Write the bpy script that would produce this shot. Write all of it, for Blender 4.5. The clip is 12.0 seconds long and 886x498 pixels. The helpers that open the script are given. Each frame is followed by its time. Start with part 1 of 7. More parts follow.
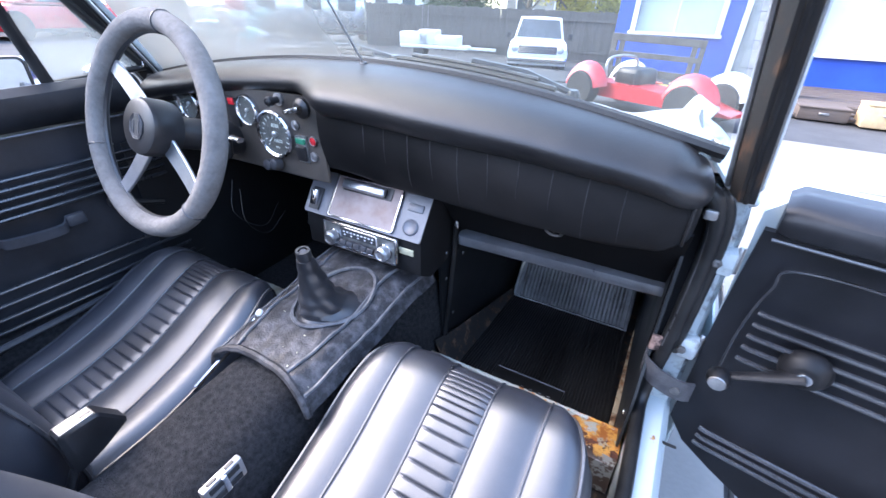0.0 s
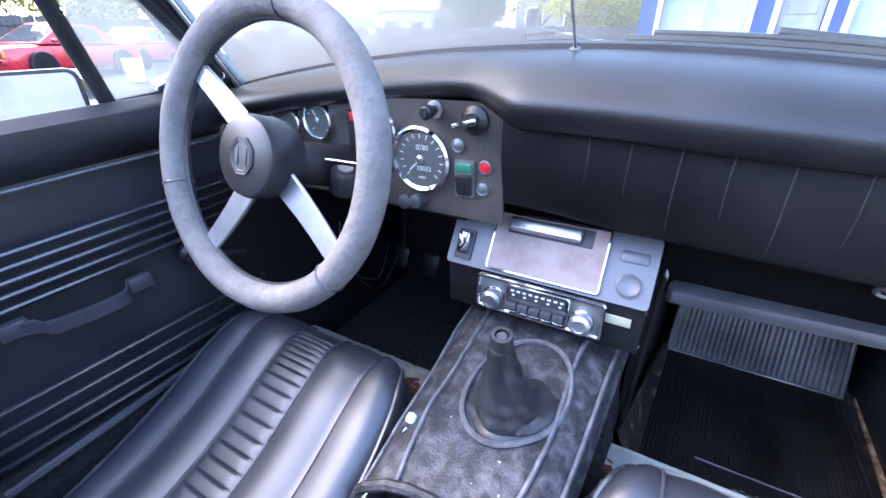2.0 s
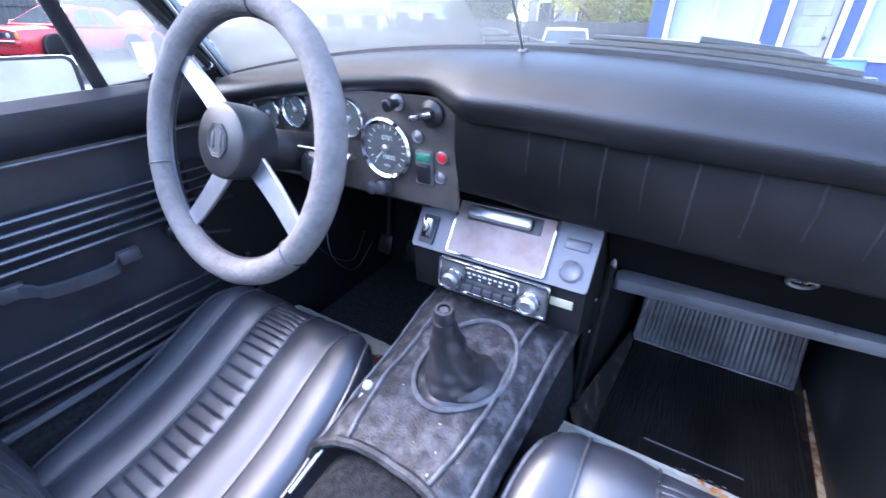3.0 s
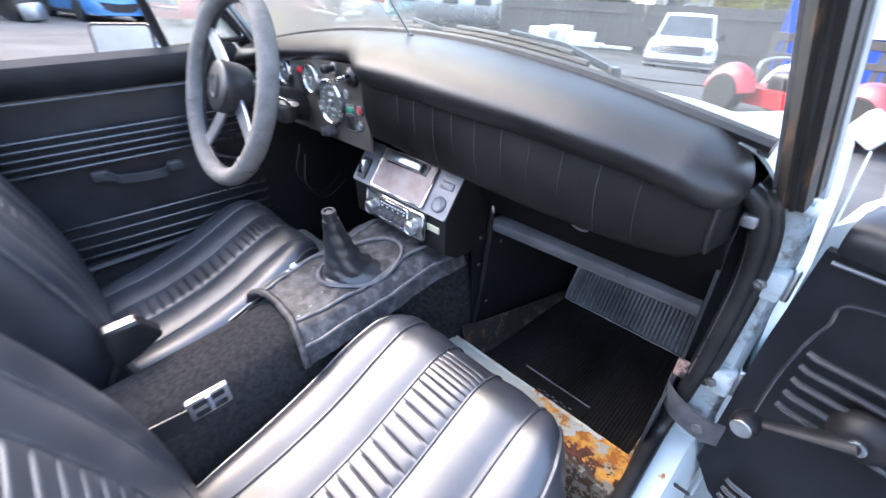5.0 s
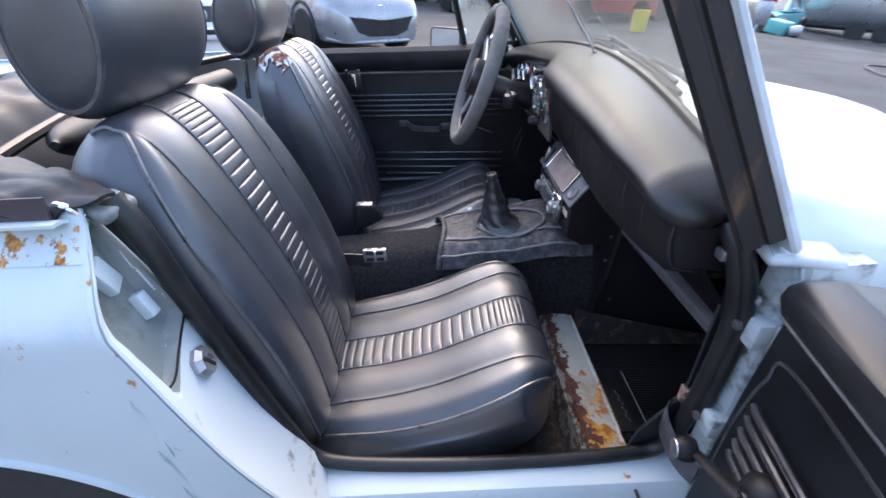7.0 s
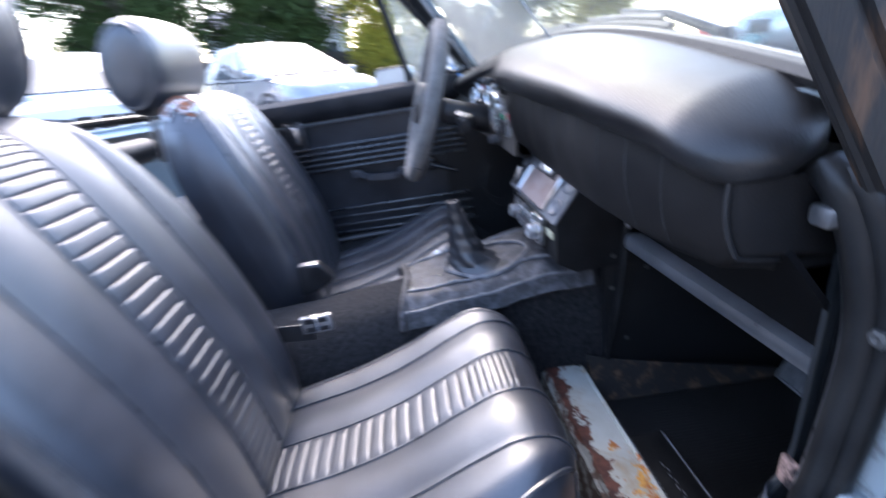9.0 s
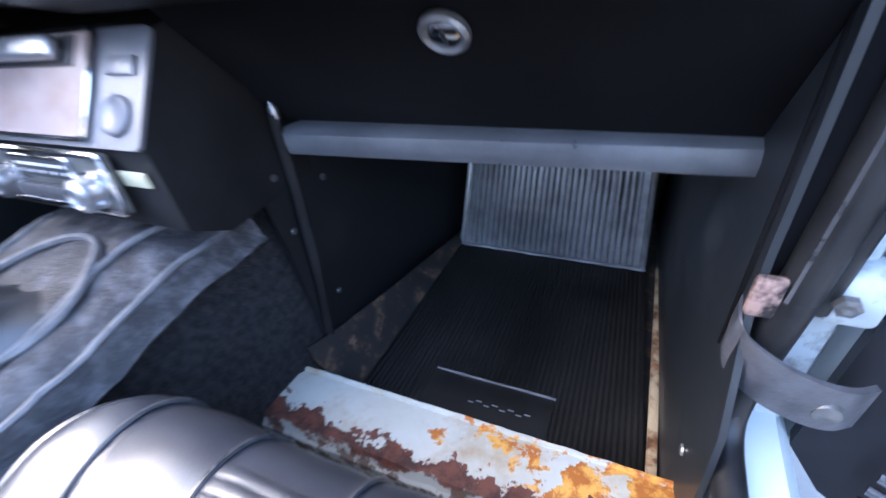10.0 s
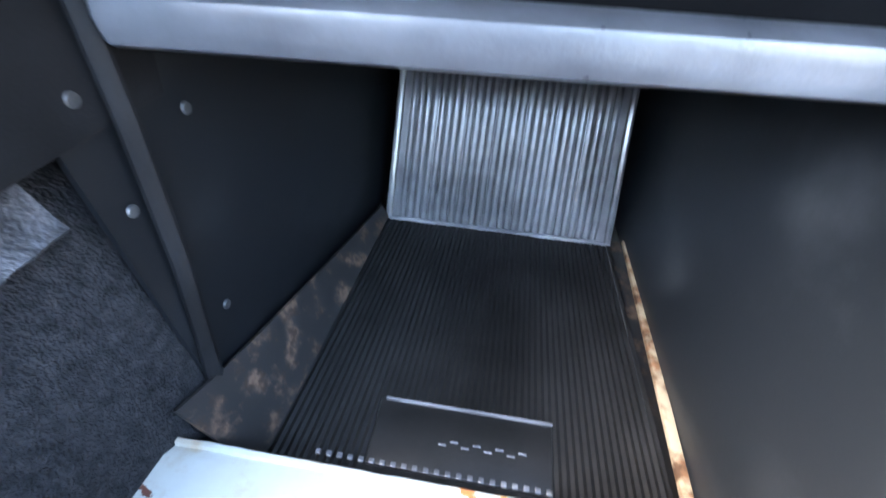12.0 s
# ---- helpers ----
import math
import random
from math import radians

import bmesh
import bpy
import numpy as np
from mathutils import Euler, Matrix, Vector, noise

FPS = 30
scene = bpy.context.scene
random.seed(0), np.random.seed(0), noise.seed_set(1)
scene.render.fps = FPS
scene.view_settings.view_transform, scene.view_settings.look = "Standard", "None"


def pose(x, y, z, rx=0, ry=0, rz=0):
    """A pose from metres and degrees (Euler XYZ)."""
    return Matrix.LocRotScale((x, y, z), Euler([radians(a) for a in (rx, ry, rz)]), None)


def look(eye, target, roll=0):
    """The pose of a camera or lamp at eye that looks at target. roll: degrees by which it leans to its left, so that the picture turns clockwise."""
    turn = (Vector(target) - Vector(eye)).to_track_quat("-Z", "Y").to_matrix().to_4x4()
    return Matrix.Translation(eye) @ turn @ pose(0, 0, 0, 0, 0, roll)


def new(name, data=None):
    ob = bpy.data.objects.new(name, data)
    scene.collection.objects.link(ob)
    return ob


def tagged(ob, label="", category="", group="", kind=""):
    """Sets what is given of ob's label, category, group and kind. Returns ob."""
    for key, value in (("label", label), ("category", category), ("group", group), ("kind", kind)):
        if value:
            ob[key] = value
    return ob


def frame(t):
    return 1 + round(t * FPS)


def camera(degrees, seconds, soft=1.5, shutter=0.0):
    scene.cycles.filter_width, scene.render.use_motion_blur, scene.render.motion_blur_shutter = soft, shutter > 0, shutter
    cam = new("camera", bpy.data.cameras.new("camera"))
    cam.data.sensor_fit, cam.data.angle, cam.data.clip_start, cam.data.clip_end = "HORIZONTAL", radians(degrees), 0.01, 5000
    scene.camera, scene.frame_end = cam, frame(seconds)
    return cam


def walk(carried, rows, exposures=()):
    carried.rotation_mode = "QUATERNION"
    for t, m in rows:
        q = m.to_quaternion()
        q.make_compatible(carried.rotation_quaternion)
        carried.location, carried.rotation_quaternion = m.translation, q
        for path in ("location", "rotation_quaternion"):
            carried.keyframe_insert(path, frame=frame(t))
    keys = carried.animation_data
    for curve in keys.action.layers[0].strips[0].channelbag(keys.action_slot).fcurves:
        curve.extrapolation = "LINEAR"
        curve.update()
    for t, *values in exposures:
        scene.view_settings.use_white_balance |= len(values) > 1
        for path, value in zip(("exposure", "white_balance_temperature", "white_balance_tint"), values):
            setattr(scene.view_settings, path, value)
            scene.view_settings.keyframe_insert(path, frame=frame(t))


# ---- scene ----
cam = camera(92.5, 12.0, shutter=0.35)
PATH = [
    (0, (0.541, 0.127, 1.062), (-0.29, 1.597, -0.01), -0.1),
    (0.5, (0.467, 0.143, 1.043), (-0.378, 1.611, -0.02), 0.1),
    (1, (0.363, 0.206, 1.02), (-0.542, 1.643, -0.037), -1.0),
    (1.5, (0.243, 0.23, 0.992), (-0.663, 1.675, -0.052), -2.0),
    (2, (0.154, 0.206, 0.989), (-0.747, 1.687, -0.008), -3.0),
    (2.5, (0.144, 0.184, 1.003), (-0.781, 1.653, 0.01), -2.6),
    (3, (0.241, 0.197, 0.999), (-0.675, 1.652, -0.024), -1.6),
    (3.5, (0.307, 0.228, 0.959), (-0.576, 1.682, -0.093), -0.7),
    (3.7, (0.336, 0.238, 0.943), (-0.506, 1.71, -0.118), -0.1),
    (5.3, (0.777, 0.221, 1.095), (-0.648, 1.12, 0.017), -2.7),
    (5.5, (0.856, 0.265, 1.149), (-0.706, 0.922, 0.086), -4.5),
    (6, (1.0, 0.268, 1.191), (-0.652, 0.715, 0.156), -2.0),
    (6.5, (1.041, 0.348, 1.139), (-0.625, 0.539, 0.049), -1.8),
    (7, (1.029, 0.414, 1.082), (-0.659, 0.428, 0.01), -2.2),
    (7.2, (1.002, 0.453, 1.045), (-0.715, 0.284, 0.035), -6.1),
    (8.8, (0.914, 0.494, 0.951), (-0.947, 0.254, 0.258), -7.4),
    (9, (0.854, 0.485, 0.925), (-0.977, 0.558, 0.125), -9.5),
    (9.5, (0.657, 0.456, 0.86), (-0.726, 1.442, -0.197), -10.9),
    (10, (0.509, 0.531, 0.736), (-0.249, 1.934, -0.47), -9.0),
    (10.5, (0.436, 0.6, 0.665), (0.116, 2.077, -0.646), -2.7),
    (11, (0.406, 0.633, 0.636), (0.219, 2.001, -0.811), -1.3),
    (11.5, (0.384, 0.679, 0.618), (0.274, 1.906, -0.957), 0.1),
    (12, (0.369, 0.653, 0.637), (0.184, 2.112, -0.718), 2.6),
]
A_NOSE, A_LEAN = 4.5, 0.5
# the car stands nose-up on the yard; everything in it is built level and then laid into this pose
CAR = pose(0, 0, 0, A_NOSE, -A_LEAN, 0)
walk(cam, [(t, CAR @ look(eye, target, roll)) for t, eye, target, roll in PATH],
     [(0, 3.65, 6700, 15), (1.5, 3.85, 6500, 18), (3.7, 3.9, 6100, 20), (5.3, 3.6, 7600, 13), (6.0, 3.05, 7500, 15), (7.2, 2.7, 7250, 15), (8.8, 2.95, 6800, 15), (9.5, 4.15, 6300, 18), (10, 4.2, 6500, 15), (10.5, 5.15, 6700, 10), (11, 5.35, 7000, 17), (11.6, 5.5, 7100, 19), (12, 5.55, 7100, 9)])


# ---- world, sun, exposure ----
world = bpy.data.worlds.new("sky")
scene.world = world
world.use_nodes = True
wn = world.node_tree.nodes
sky = wn.new("ShaderNodeTexSky")
sky.sky_type, sky.sun_disc = "NISHITA", False
SUN_EL, SUN_AZ = 42.0, 262.0
sky.sun_elevation, sky.sun_rotation = radians(SUN_EL), radians(SUN_AZ)
sky.air_density, sky.dust_density, sky.ozone_density = 1.0, 1.5, 1.8
world.node_tree.links.new(sky.outputs[0], wn["Background"].inputs[0])
wn["Background"].inputs[1].default_value = 0.15
sun = new("sun", bpy.data.lights.new("sun", "SUN"))
sun.data.energy, sun.data.angle, sun.data.color = 0.3, radians(75), (1.0, 0.93, 0.84)
az, el = radians(SUN_AZ), radians(SUN_EL)
sun_dir = Vector((math.sin(az) * math.cos(el), math.cos(az) * math.cos(el), math.sin(el)))
sun.matrix_world = look(sun_dir * 30, (0, 0, 0))



# ---- materials ----
def mat(name, a, b=None, rough=0.5, metal=0.0, scale=6.0, fine=180.0, bump=0.15, bump_dist=0.001, rvar=0.1,
        mottle=(0.35, 0.65), coat=0.0, spec=0.5, stretch=(1, 1, 1), kind="noise", island=0.0, coat_rough=0.03):
    """Two colours mixed by broad stains and fine grain, with relief and uneven gloss."""
    m = bpy.data.materials.new(name)
    m.use_nodes = True
    n, l = m.node_tree.nodes, m.node_tree.links
    p = n["Principled BSDF"]
    b = b or tuple(min(1, c * 1.35 + 0.004) for c in a)
    tc = n.new("ShaderNodeTexCoord")
    mp = n.new("ShaderNodeMapping")
    mp.inputs["Scale"].default_value = stretch
    l.new(tc.outputs["Object"], mp.inputs[0])
    broad = n.new("ShaderNodeTexNoise")
    broad.inputs["Scale"].default_value, broad.inputs["Detail"].default_value, broad.inputs["Roughness"].default_value = scale, 5, 0.6
    l.new(mp.outputs[0], broad.inputs["Vector"])
    if kind == "grain":
        fin = n.new("ShaderNodeTexVoronoi")
        fin.inputs["Scale"].default_value = fine
        fo = fin.outputs["Distance"]
    else:
        fin = n.new("ShaderNodeTexNoise")
        fin.inputs["Scale"].default_value, fin.inputs["Detail"].default_value = fine, 3
        fo = fin.outputs["Fac"]
    l.new(mp.outputs[0], fin.inputs["Vector"])
    ramp = n.new("ShaderNodeMapRange")
    ramp.inputs["From Min"].default_value, ramp.inputs["From Max"].default_value = mottle
    l.new(broad.outputs["Fac"], ramp.inputs["Value"])
    add = n.new("ShaderNodeMath")
    add.operation = "MULTIPLY_ADD"
    l.new(fo, add.inputs[0])
    add.inputs[1].default_value = 0.35
    l.new(ramp.outputs[0], add.inputs[2])
    sub = n.new("ShaderNodeMath")
    sub.operation, sub.use_clamp = "SUBTRACT", True
    l.new(add.outputs[0], sub.inputs[0])
    sub.inputs[1].default_value = 0.17
    fac = sub.outputs[0]
    if island:
        oi = n.new("ShaderNodeObjectInfo")
        ge = n.new("ShaderNodeNewGeometry")
        s2 = n.new("ShaderNodeMath")
        s2.operation = "ADD"
        l.new(oi.outputs["Random"], s2.inputs[0])
        l.new(ge.outputs["Random Per Island"], s2.inputs[1])
        s3 = n.new("ShaderNodeMath")
        s3.operation, s3.use_clamp = "MULTIPLY_ADD", True
        l.new(s2.outputs[0], s3.inputs[0])
        s3.inputs[1].default_value = island
        l.new(fac, s3.inputs[2])
        fac = s3.outputs[0]
    mix = n.new("ShaderNodeMix")
    mix.data_type = "RGBA"
    mix.inputs["A"].default_value, mix.inputs["B"].default_value = (*a, 1), (*b, 1)
    l.new(fac, mix.inputs["Factor"])
    l.new(mix.outputs["Result"], p.inputs["Base Color"])
    rr = n.new("ShaderNodeMapRange")
    rr.inputs["To Min"].default_value, rr.inputs["To Max"].default_value = max(0.02, rough - rvar), min(1, rough + rvar)
    l.new(broad.outputs["Fac"], rr.inputs["Value"])
    l.new(rr.outputs[0], p.inputs["Roughness"])
    p.inputs["Metallic"].default_value = metal
    p.inputs["Coat Weight"].default_value = coat
    p.inputs["Coat Roughness"].default_value = coat_rough
    p.inputs["Specular IOR Level"].default_value = spec
    bp = n.new("ShaderNodeBump")
    bp.inputs["Strength"].default_value, bp.inputs["Distance"].default_value = bump, bump_dist
    l.new(fo, bp.inputs["Height"])
    l.new(bp.outputs[0], p.inputs["Normal"])
    m["fac"] = 0
    return m


def patchy(name, base, patch, rough_a, rough_b, scale, lo, hi, deep=None, fine=60.0, metal=0.0):
    """Paint with patches of rust: base colour, patch colour and a deeper core."""
    m = mat(name, base, tuple(c * 0.93 for c in base), rough=rough_a, scale=3, fine=fine, bump=0.05, metal=metal)
    n, l = m.node_tree.nodes, m.node_tree.links
    p = n["Principled BSDF"]
    tc = n.new("ShaderNodeTexCoord")
    nz = n.new("ShaderNodeTexNoise")
    nz.inputs["Scale"].default_value, nz.inputs["Detail"].default_value, nz.inputs["Roughness"].default_value = scale, 8, 0.62
    l.new(tc.outputs["Object"], nz.inputs["Vector"])
    r1 = n.new("ShaderNodeMapRange")
    r1.inputs["From Min"].default_value, r1.inputs["From Max"].default_value = lo, hi
    l.new(nz.outputs["Fac"], r1.inputs["Value"])
    nz2 = n.new("ShaderNodeTexNoise")
    nz2.inputs["Scale"].default_value, nz2.inputs["Detail"].default_value = scale * 3.1, 6
    l.new(tc.outputs["Object"], nz2.inputs["Vector"])
    mx0 = n.new("ShaderNodeMix")
    mx0.data_type = "RGBA"
    mx0.inputs["A"].default_value = (*patch, 1)
    mx0.inputs["B"].default_value = (*(deep or tuple(c * 0.35 for c in patch)), 1)
    r2 = n.new("ShaderNodeMapRange")
    r2.inputs["From Min"].default_value, r2.inputs["From Max"].default_value = 0.42, 0.6
    l.new(nz2.outputs["Fac"], r2.inputs["Value"])
    l.new(r2.outputs[0], mx0.inputs["Factor"])
    mx = n.new("ShaderNodeMix")
    mx.data_type = "RGBA"
    old = p.inputs["Base Color"].links[0].from_socket
    l.new(old, mx.inputs["A"])
    l.new(mx0.outputs["Result"], mx.inputs["B"])
    l.new(r1.outputs[0], mx.inputs["Factor"])
    l.new(mx.outputs["Result"], p.inputs["Base Color"])
    rr = n.new("ShaderNodeMapRange")
    rr.inputs["To Min"].default_value, rr.inputs["To Max"].default_value = rough_a, rough_b
    l.new(r1.outputs[0], rr.inputs["Value"])
    l.new(rr.outputs[0], p.inputs["Roughness"])
    return m


def clear_glass(name, tint=(0.93, 0.97, 0.96), dust=0.0, haze=0.0):
    """Thin glass under a film of dust; glare haze can be painted in towards the driver's side."""
    m = bpy.data.materials.new(name)
    m.use_nodes = True
    n, l = m.node_tree.nodes, m.node_tree.links
    n.remove(n["Principled BSDF"])
    tr, gl, lw, mx = (n.new("ShaderNode" + k) for k in ("BsdfTransparent", "BsdfGlossy", "LayerWeight", "MixShader"))
    pw, fr = n.new("ShaderNodeMath"), n.new("ShaderNodeMath")
    pw.operation, fr.operation = "POWER", "MULTIPLY_ADD"
    pw.inputs[1].default_value, fr.inputs[1].default_value, fr.inputs[2].default_value = 4.0, 0.5, 0.03
    l.new(lw.outputs["Facing"], pw.inputs[0])
    l.new(pw.outputs[0], fr.inputs[0])
    tr.inputs[0].default_value, gl.inputs["Roughness"].default_value = (*tint, 1), 0.02
    l.new(fr.outputs[0], mx.inputs[0])
    l.new(tr.outputs[0], mx.inputs[1])
    l.new(gl.outputs[0], mx.inputs[2])
    out = mx
    if dust:
        df, m2, nz, mr, tc = n.new("ShaderNodeBsdfDiffuse"), n.new("ShaderNodeMixShader"), n.new("ShaderNodeTexNoise"), n.new("ShaderNodeMapRange"), n.new("ShaderNodeTexCoord")
        df.inputs[0].default_value = (0.80, 0.76, 0.69, 1)
        nz.inputs["Scale"].default_value, nz.inputs["Detail"].default_value = 5, 6
        l.new(tc.outputs["Object"], nz.inputs["Vector"])
        mr.inputs["To Min"].default_value, mr.inputs["To Max"].default_value = dust * 0.4, dust * 1.8
        l.new(nz.outputs["Fac"], mr.inputs["Value"])
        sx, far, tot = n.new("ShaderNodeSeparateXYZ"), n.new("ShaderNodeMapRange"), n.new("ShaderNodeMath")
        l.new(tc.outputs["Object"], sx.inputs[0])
        # glare haze painted into the film, growing towards the driver's side
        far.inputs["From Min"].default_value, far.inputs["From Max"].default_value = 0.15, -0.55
        far.inputs["To Max"].default_value = haze
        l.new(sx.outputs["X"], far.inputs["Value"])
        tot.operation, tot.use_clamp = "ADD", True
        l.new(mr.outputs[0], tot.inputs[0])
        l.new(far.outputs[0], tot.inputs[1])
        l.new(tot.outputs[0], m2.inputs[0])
        l.new(mx.outputs[0], m2.inputs[1])
        l.new(df.outputs[0], m2.inputs[2])
        out = m2
    l.new(out.outputs[0], n["Material Output"].inputs[0])
    return m


VINYL = mat("black_vinyl", (0.012, 0.0125, 0.015), (0.034, 0.035, 0.040), rough=0.36, scale=9, fine=700, bump=0.22, bump_dist=0.0006, kind="grain", rvar=0.1, spec=0.9)
SEATV = mat("seat_vinyl", (0.015, 0.0175, 0.0245), (0.036, 0.041, 0.054), rough=0.42, scale=7, fine=620, bump=0.22, bump_dist=0.0005, kind="grain", rvar=0.12, spec=0.95, coat=0.7, coat_rough=0.40)
SOFTV = mat("soft_top_vinyl", (0.007, 0.007, 0.0085), (0.018, 0.018, 0.021), rough=0.5, scale=8, fine=500, bump=0.25, bump_dist=0.0006, kind="grain", rvar=0.1, spec=0.35)
DASHV = mat("dash_vinyl", (0.006, 0.006, 0.007), (0.016, 0.0158, 0.0168), rough=0.40, scale=5, fine=520, bump=0.3, bump_dist=0.0006, kind="grain", rvar=0.14, spec=0.55)
# darker copy of the dash vinyl, with the shade under the pad in its colour
FASCIAV = mat("shaded_fascia_vinyl", (0.004, 0.004, 0.0044), (0.015, 0.0145, 0.015), rough=0.5, scale=4, fine=520, bump=0.3, bump_dist=0.0006, kind="grain", rvar=0.14, spec=0.2)
BOARDV = mat("black_fibreboard", (0.0035, 0.0035, 0.004), (0.008, 0.008, 0.009), rough=0.8, scale=6, fine=200, bump=0.2, spec=0.12)
PIPING = mat("vinyl_piping", (0.035, 0.036, 0.040), (0.095, 0.095, 0.10), rough=0.30, scale=30, fine=300, bump=0.1, spec=0.9)
PANELV = mat("door_card_vinyl", (0.013, 0.0145, 0.0185), (0.030, 0.033, 0.041), rough=0.40, scale=6, fine=900, bump=0.10, bump_dist=0.0003, kind="grain", spec=0.42)
RIBV = mat("door_rib_vinyl", (0.012, 0.013, 0.016), (0.028, 0.030, 0.036), rough=0.28, scale=6, fine=900, bump=0.06, bump_dist=0.0003, kind="grain", spec=0.8, coat=0.25, coat_rough=0.25)
CARPET = mat("black_carpet", (0.010, 0.010, 0.0115), (0.046, 0.046, 0.049), rough=0.95, scale=110, fine=420, bump=1.0, bump_dist=0.004, rvar=0.03, mottle=(0.30, 0.80), spec=0.25)
SUEDE = mat("worn_suede_cover", (0.018, 0.018, 0.021), (0.12, 0.12, 0.13), rough=0.6, scale=42, fine=300, bump=0.8, bump_dist=0.002, mottle=(0.44, 0.74), spec=0.6)
WHEELCOVER = mat("grey_wheel_cover", (0.120, 0.113, 0.107), (0.225, 0.213, 0.203), rough=0.85, scale=34, fine=160, bump=0.8, bump_dist=0.002, mottle=(0.25, 0.8), spec=0.25)
CAPV = mat("door_cap_vinyl", (0.009, 0.0098, 0.012), (0.026, 0.027, 0.031), rough=0.42, scale=9, fine=900, bump=0.12, bump_dist=0.0003, kind="grain", spec=0.32)
RUBBER = mat("black_rubber", (0.007, 0.007, 0.008), (0.02, 0.02, 0.02), rough=0.42, scale=14, fine=120, bump=0.2, spec=0.4)
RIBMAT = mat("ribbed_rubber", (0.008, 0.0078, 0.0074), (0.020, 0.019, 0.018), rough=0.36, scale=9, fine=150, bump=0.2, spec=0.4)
# pale base: the sky's sheen on the ribs is put into the colour
RAMPM = mat("sheen_ribbed_rubber", (0.13, 0.131, 0.135), (0.24, 0.242, 0.248), rough=0.22, coat=1.0, coat_rough=0.15, scale=10, fine=40, bump=0.05, spec=1.0, rvar=0.08)
# darker than the outer board: the parcel shelf's shade is put into this colour
FOOTV = patchy("shaded_footwell_board", (0.006, 0.007, 0.0085), (0.017, 0.019, 0.021), 0.50, 0.65, 9, 0.54, 0.78, deep=(0.013, 0.014, 0.016), fine=260)
DUSTB = patchy("dusty_footwell_board", (0.017, 0.020, 0.023), (0.070, 0.077, 0.082), 0.42, 0.65, 7, 0.50, 0.84, deep=(0.042, 0.046, 0.050), fine=260)
PLASTIC = mat("black_plastic", (0.012, 0.012, 0.013), (0.025, 0.025, 0.027), rough=0.35, scale=10, fine=300, bump=0.1)
CONSOLEP = mat("console_panel_plastic", (0.085, 0.088, 0.102), (0.13, 0.134, 0.152), rough=0.36, scale=12, fine=500, bump=0.15, kind="grain", spec=0.8)
GREYP = mat("grey_console_plastic", (0.036, 0.038, 0.044), (0.064, 0.066, 0.075), rough=0.42, scale=12, fine=500, bump=0.2, kind="grain")
PALEPIPE = mat("worn_pale_piping", (0.075, 0.077, 0.085), (0.17, 0.172, 0.182), rough=0.45, scale=40, fine=300, bump=0.2, spec=0.6)
CRACKLE = mat("brown_black_crackle", (0.040, 0.034, 0.029), (0.082, 0.070, 0.060), rough=0.55, scale=10, fine=420, bump=0.5, kind="grain")
CHROME = mat("chrome", (0.72, 0.73, 0.75), (0.6, 0.6, 0.62), rough=0.12, metal=1.0, scale=25, fine=200, bump=0.02, rvar=0.08)
ALU = mat("satin_aluminium", (0.66, 0.67, 0.69), (0.52, 0.53, 0.55), rough=0.32, metal=0.9, scale=20, fine=300, bump=0.05, stretch=(1, 1, 12))
STEEL = mat("dull_steel", (0.32, 0.32, 0.33), (0.5, 0.5, 0.5), rough=0.4, metal=0.9, scale=25, fine=200, bump=0.1)
DIAL = mat("dial_black", (0.03, 0.034, 0.04), (0.05, 0.055, 0.06), rough=0.5, bump=0.02)
WHITEM = mat("dial_white", (0.75, 0.77, 0.78), rough=0.5, bump=0.02)
REDL = mat("red_lens", (0.5, 0.01, 0.02), (0.6, 0.03, 0.04), rough=0.2, bump=0.02)
GREENL = mat("green_lens", (0.02, 0.16, 0.10), (0.03, 0.2, 0.12), rough=0.25, bump=0.02)
CREAM = mat("cream_label", (0.6, 0.58, 0.4), (0.5, 0.48, 0.34), rough=0.5, bump=0.05)
PAINT = mat("old_white_paint", (0.52, 0.595, 0.615), (0.45, 0.525, 0.545), rough=0.38, scale=2.5, fine=90, bump=0.04, coat=0.25)
PAINTR = patchy("rust_flecked_paint", (0.49, 0.565, 0.585), (0.46, 0.24, 0.08), 0.38, 0.9, 19, 0.655, 0.69, deep=(0.16, 0.06, 0.02))
PAINTIN = patchy("shut_face_paint", (0.50, 0.58, 0.61), (0.20, 0.19, 0.17), 0.45, 0.8, 22, 0.60, 0.68, deep=(0.06, 0.04, 0.03))
RUSTQ = patchy("paint_with_rust", (0.49, 0.565, 0.585), (0.50, 0.25, 0.07), 0.38, 0.9, 38, 0.53, 0.57, deep=(0.16, 0.05, 0.02))
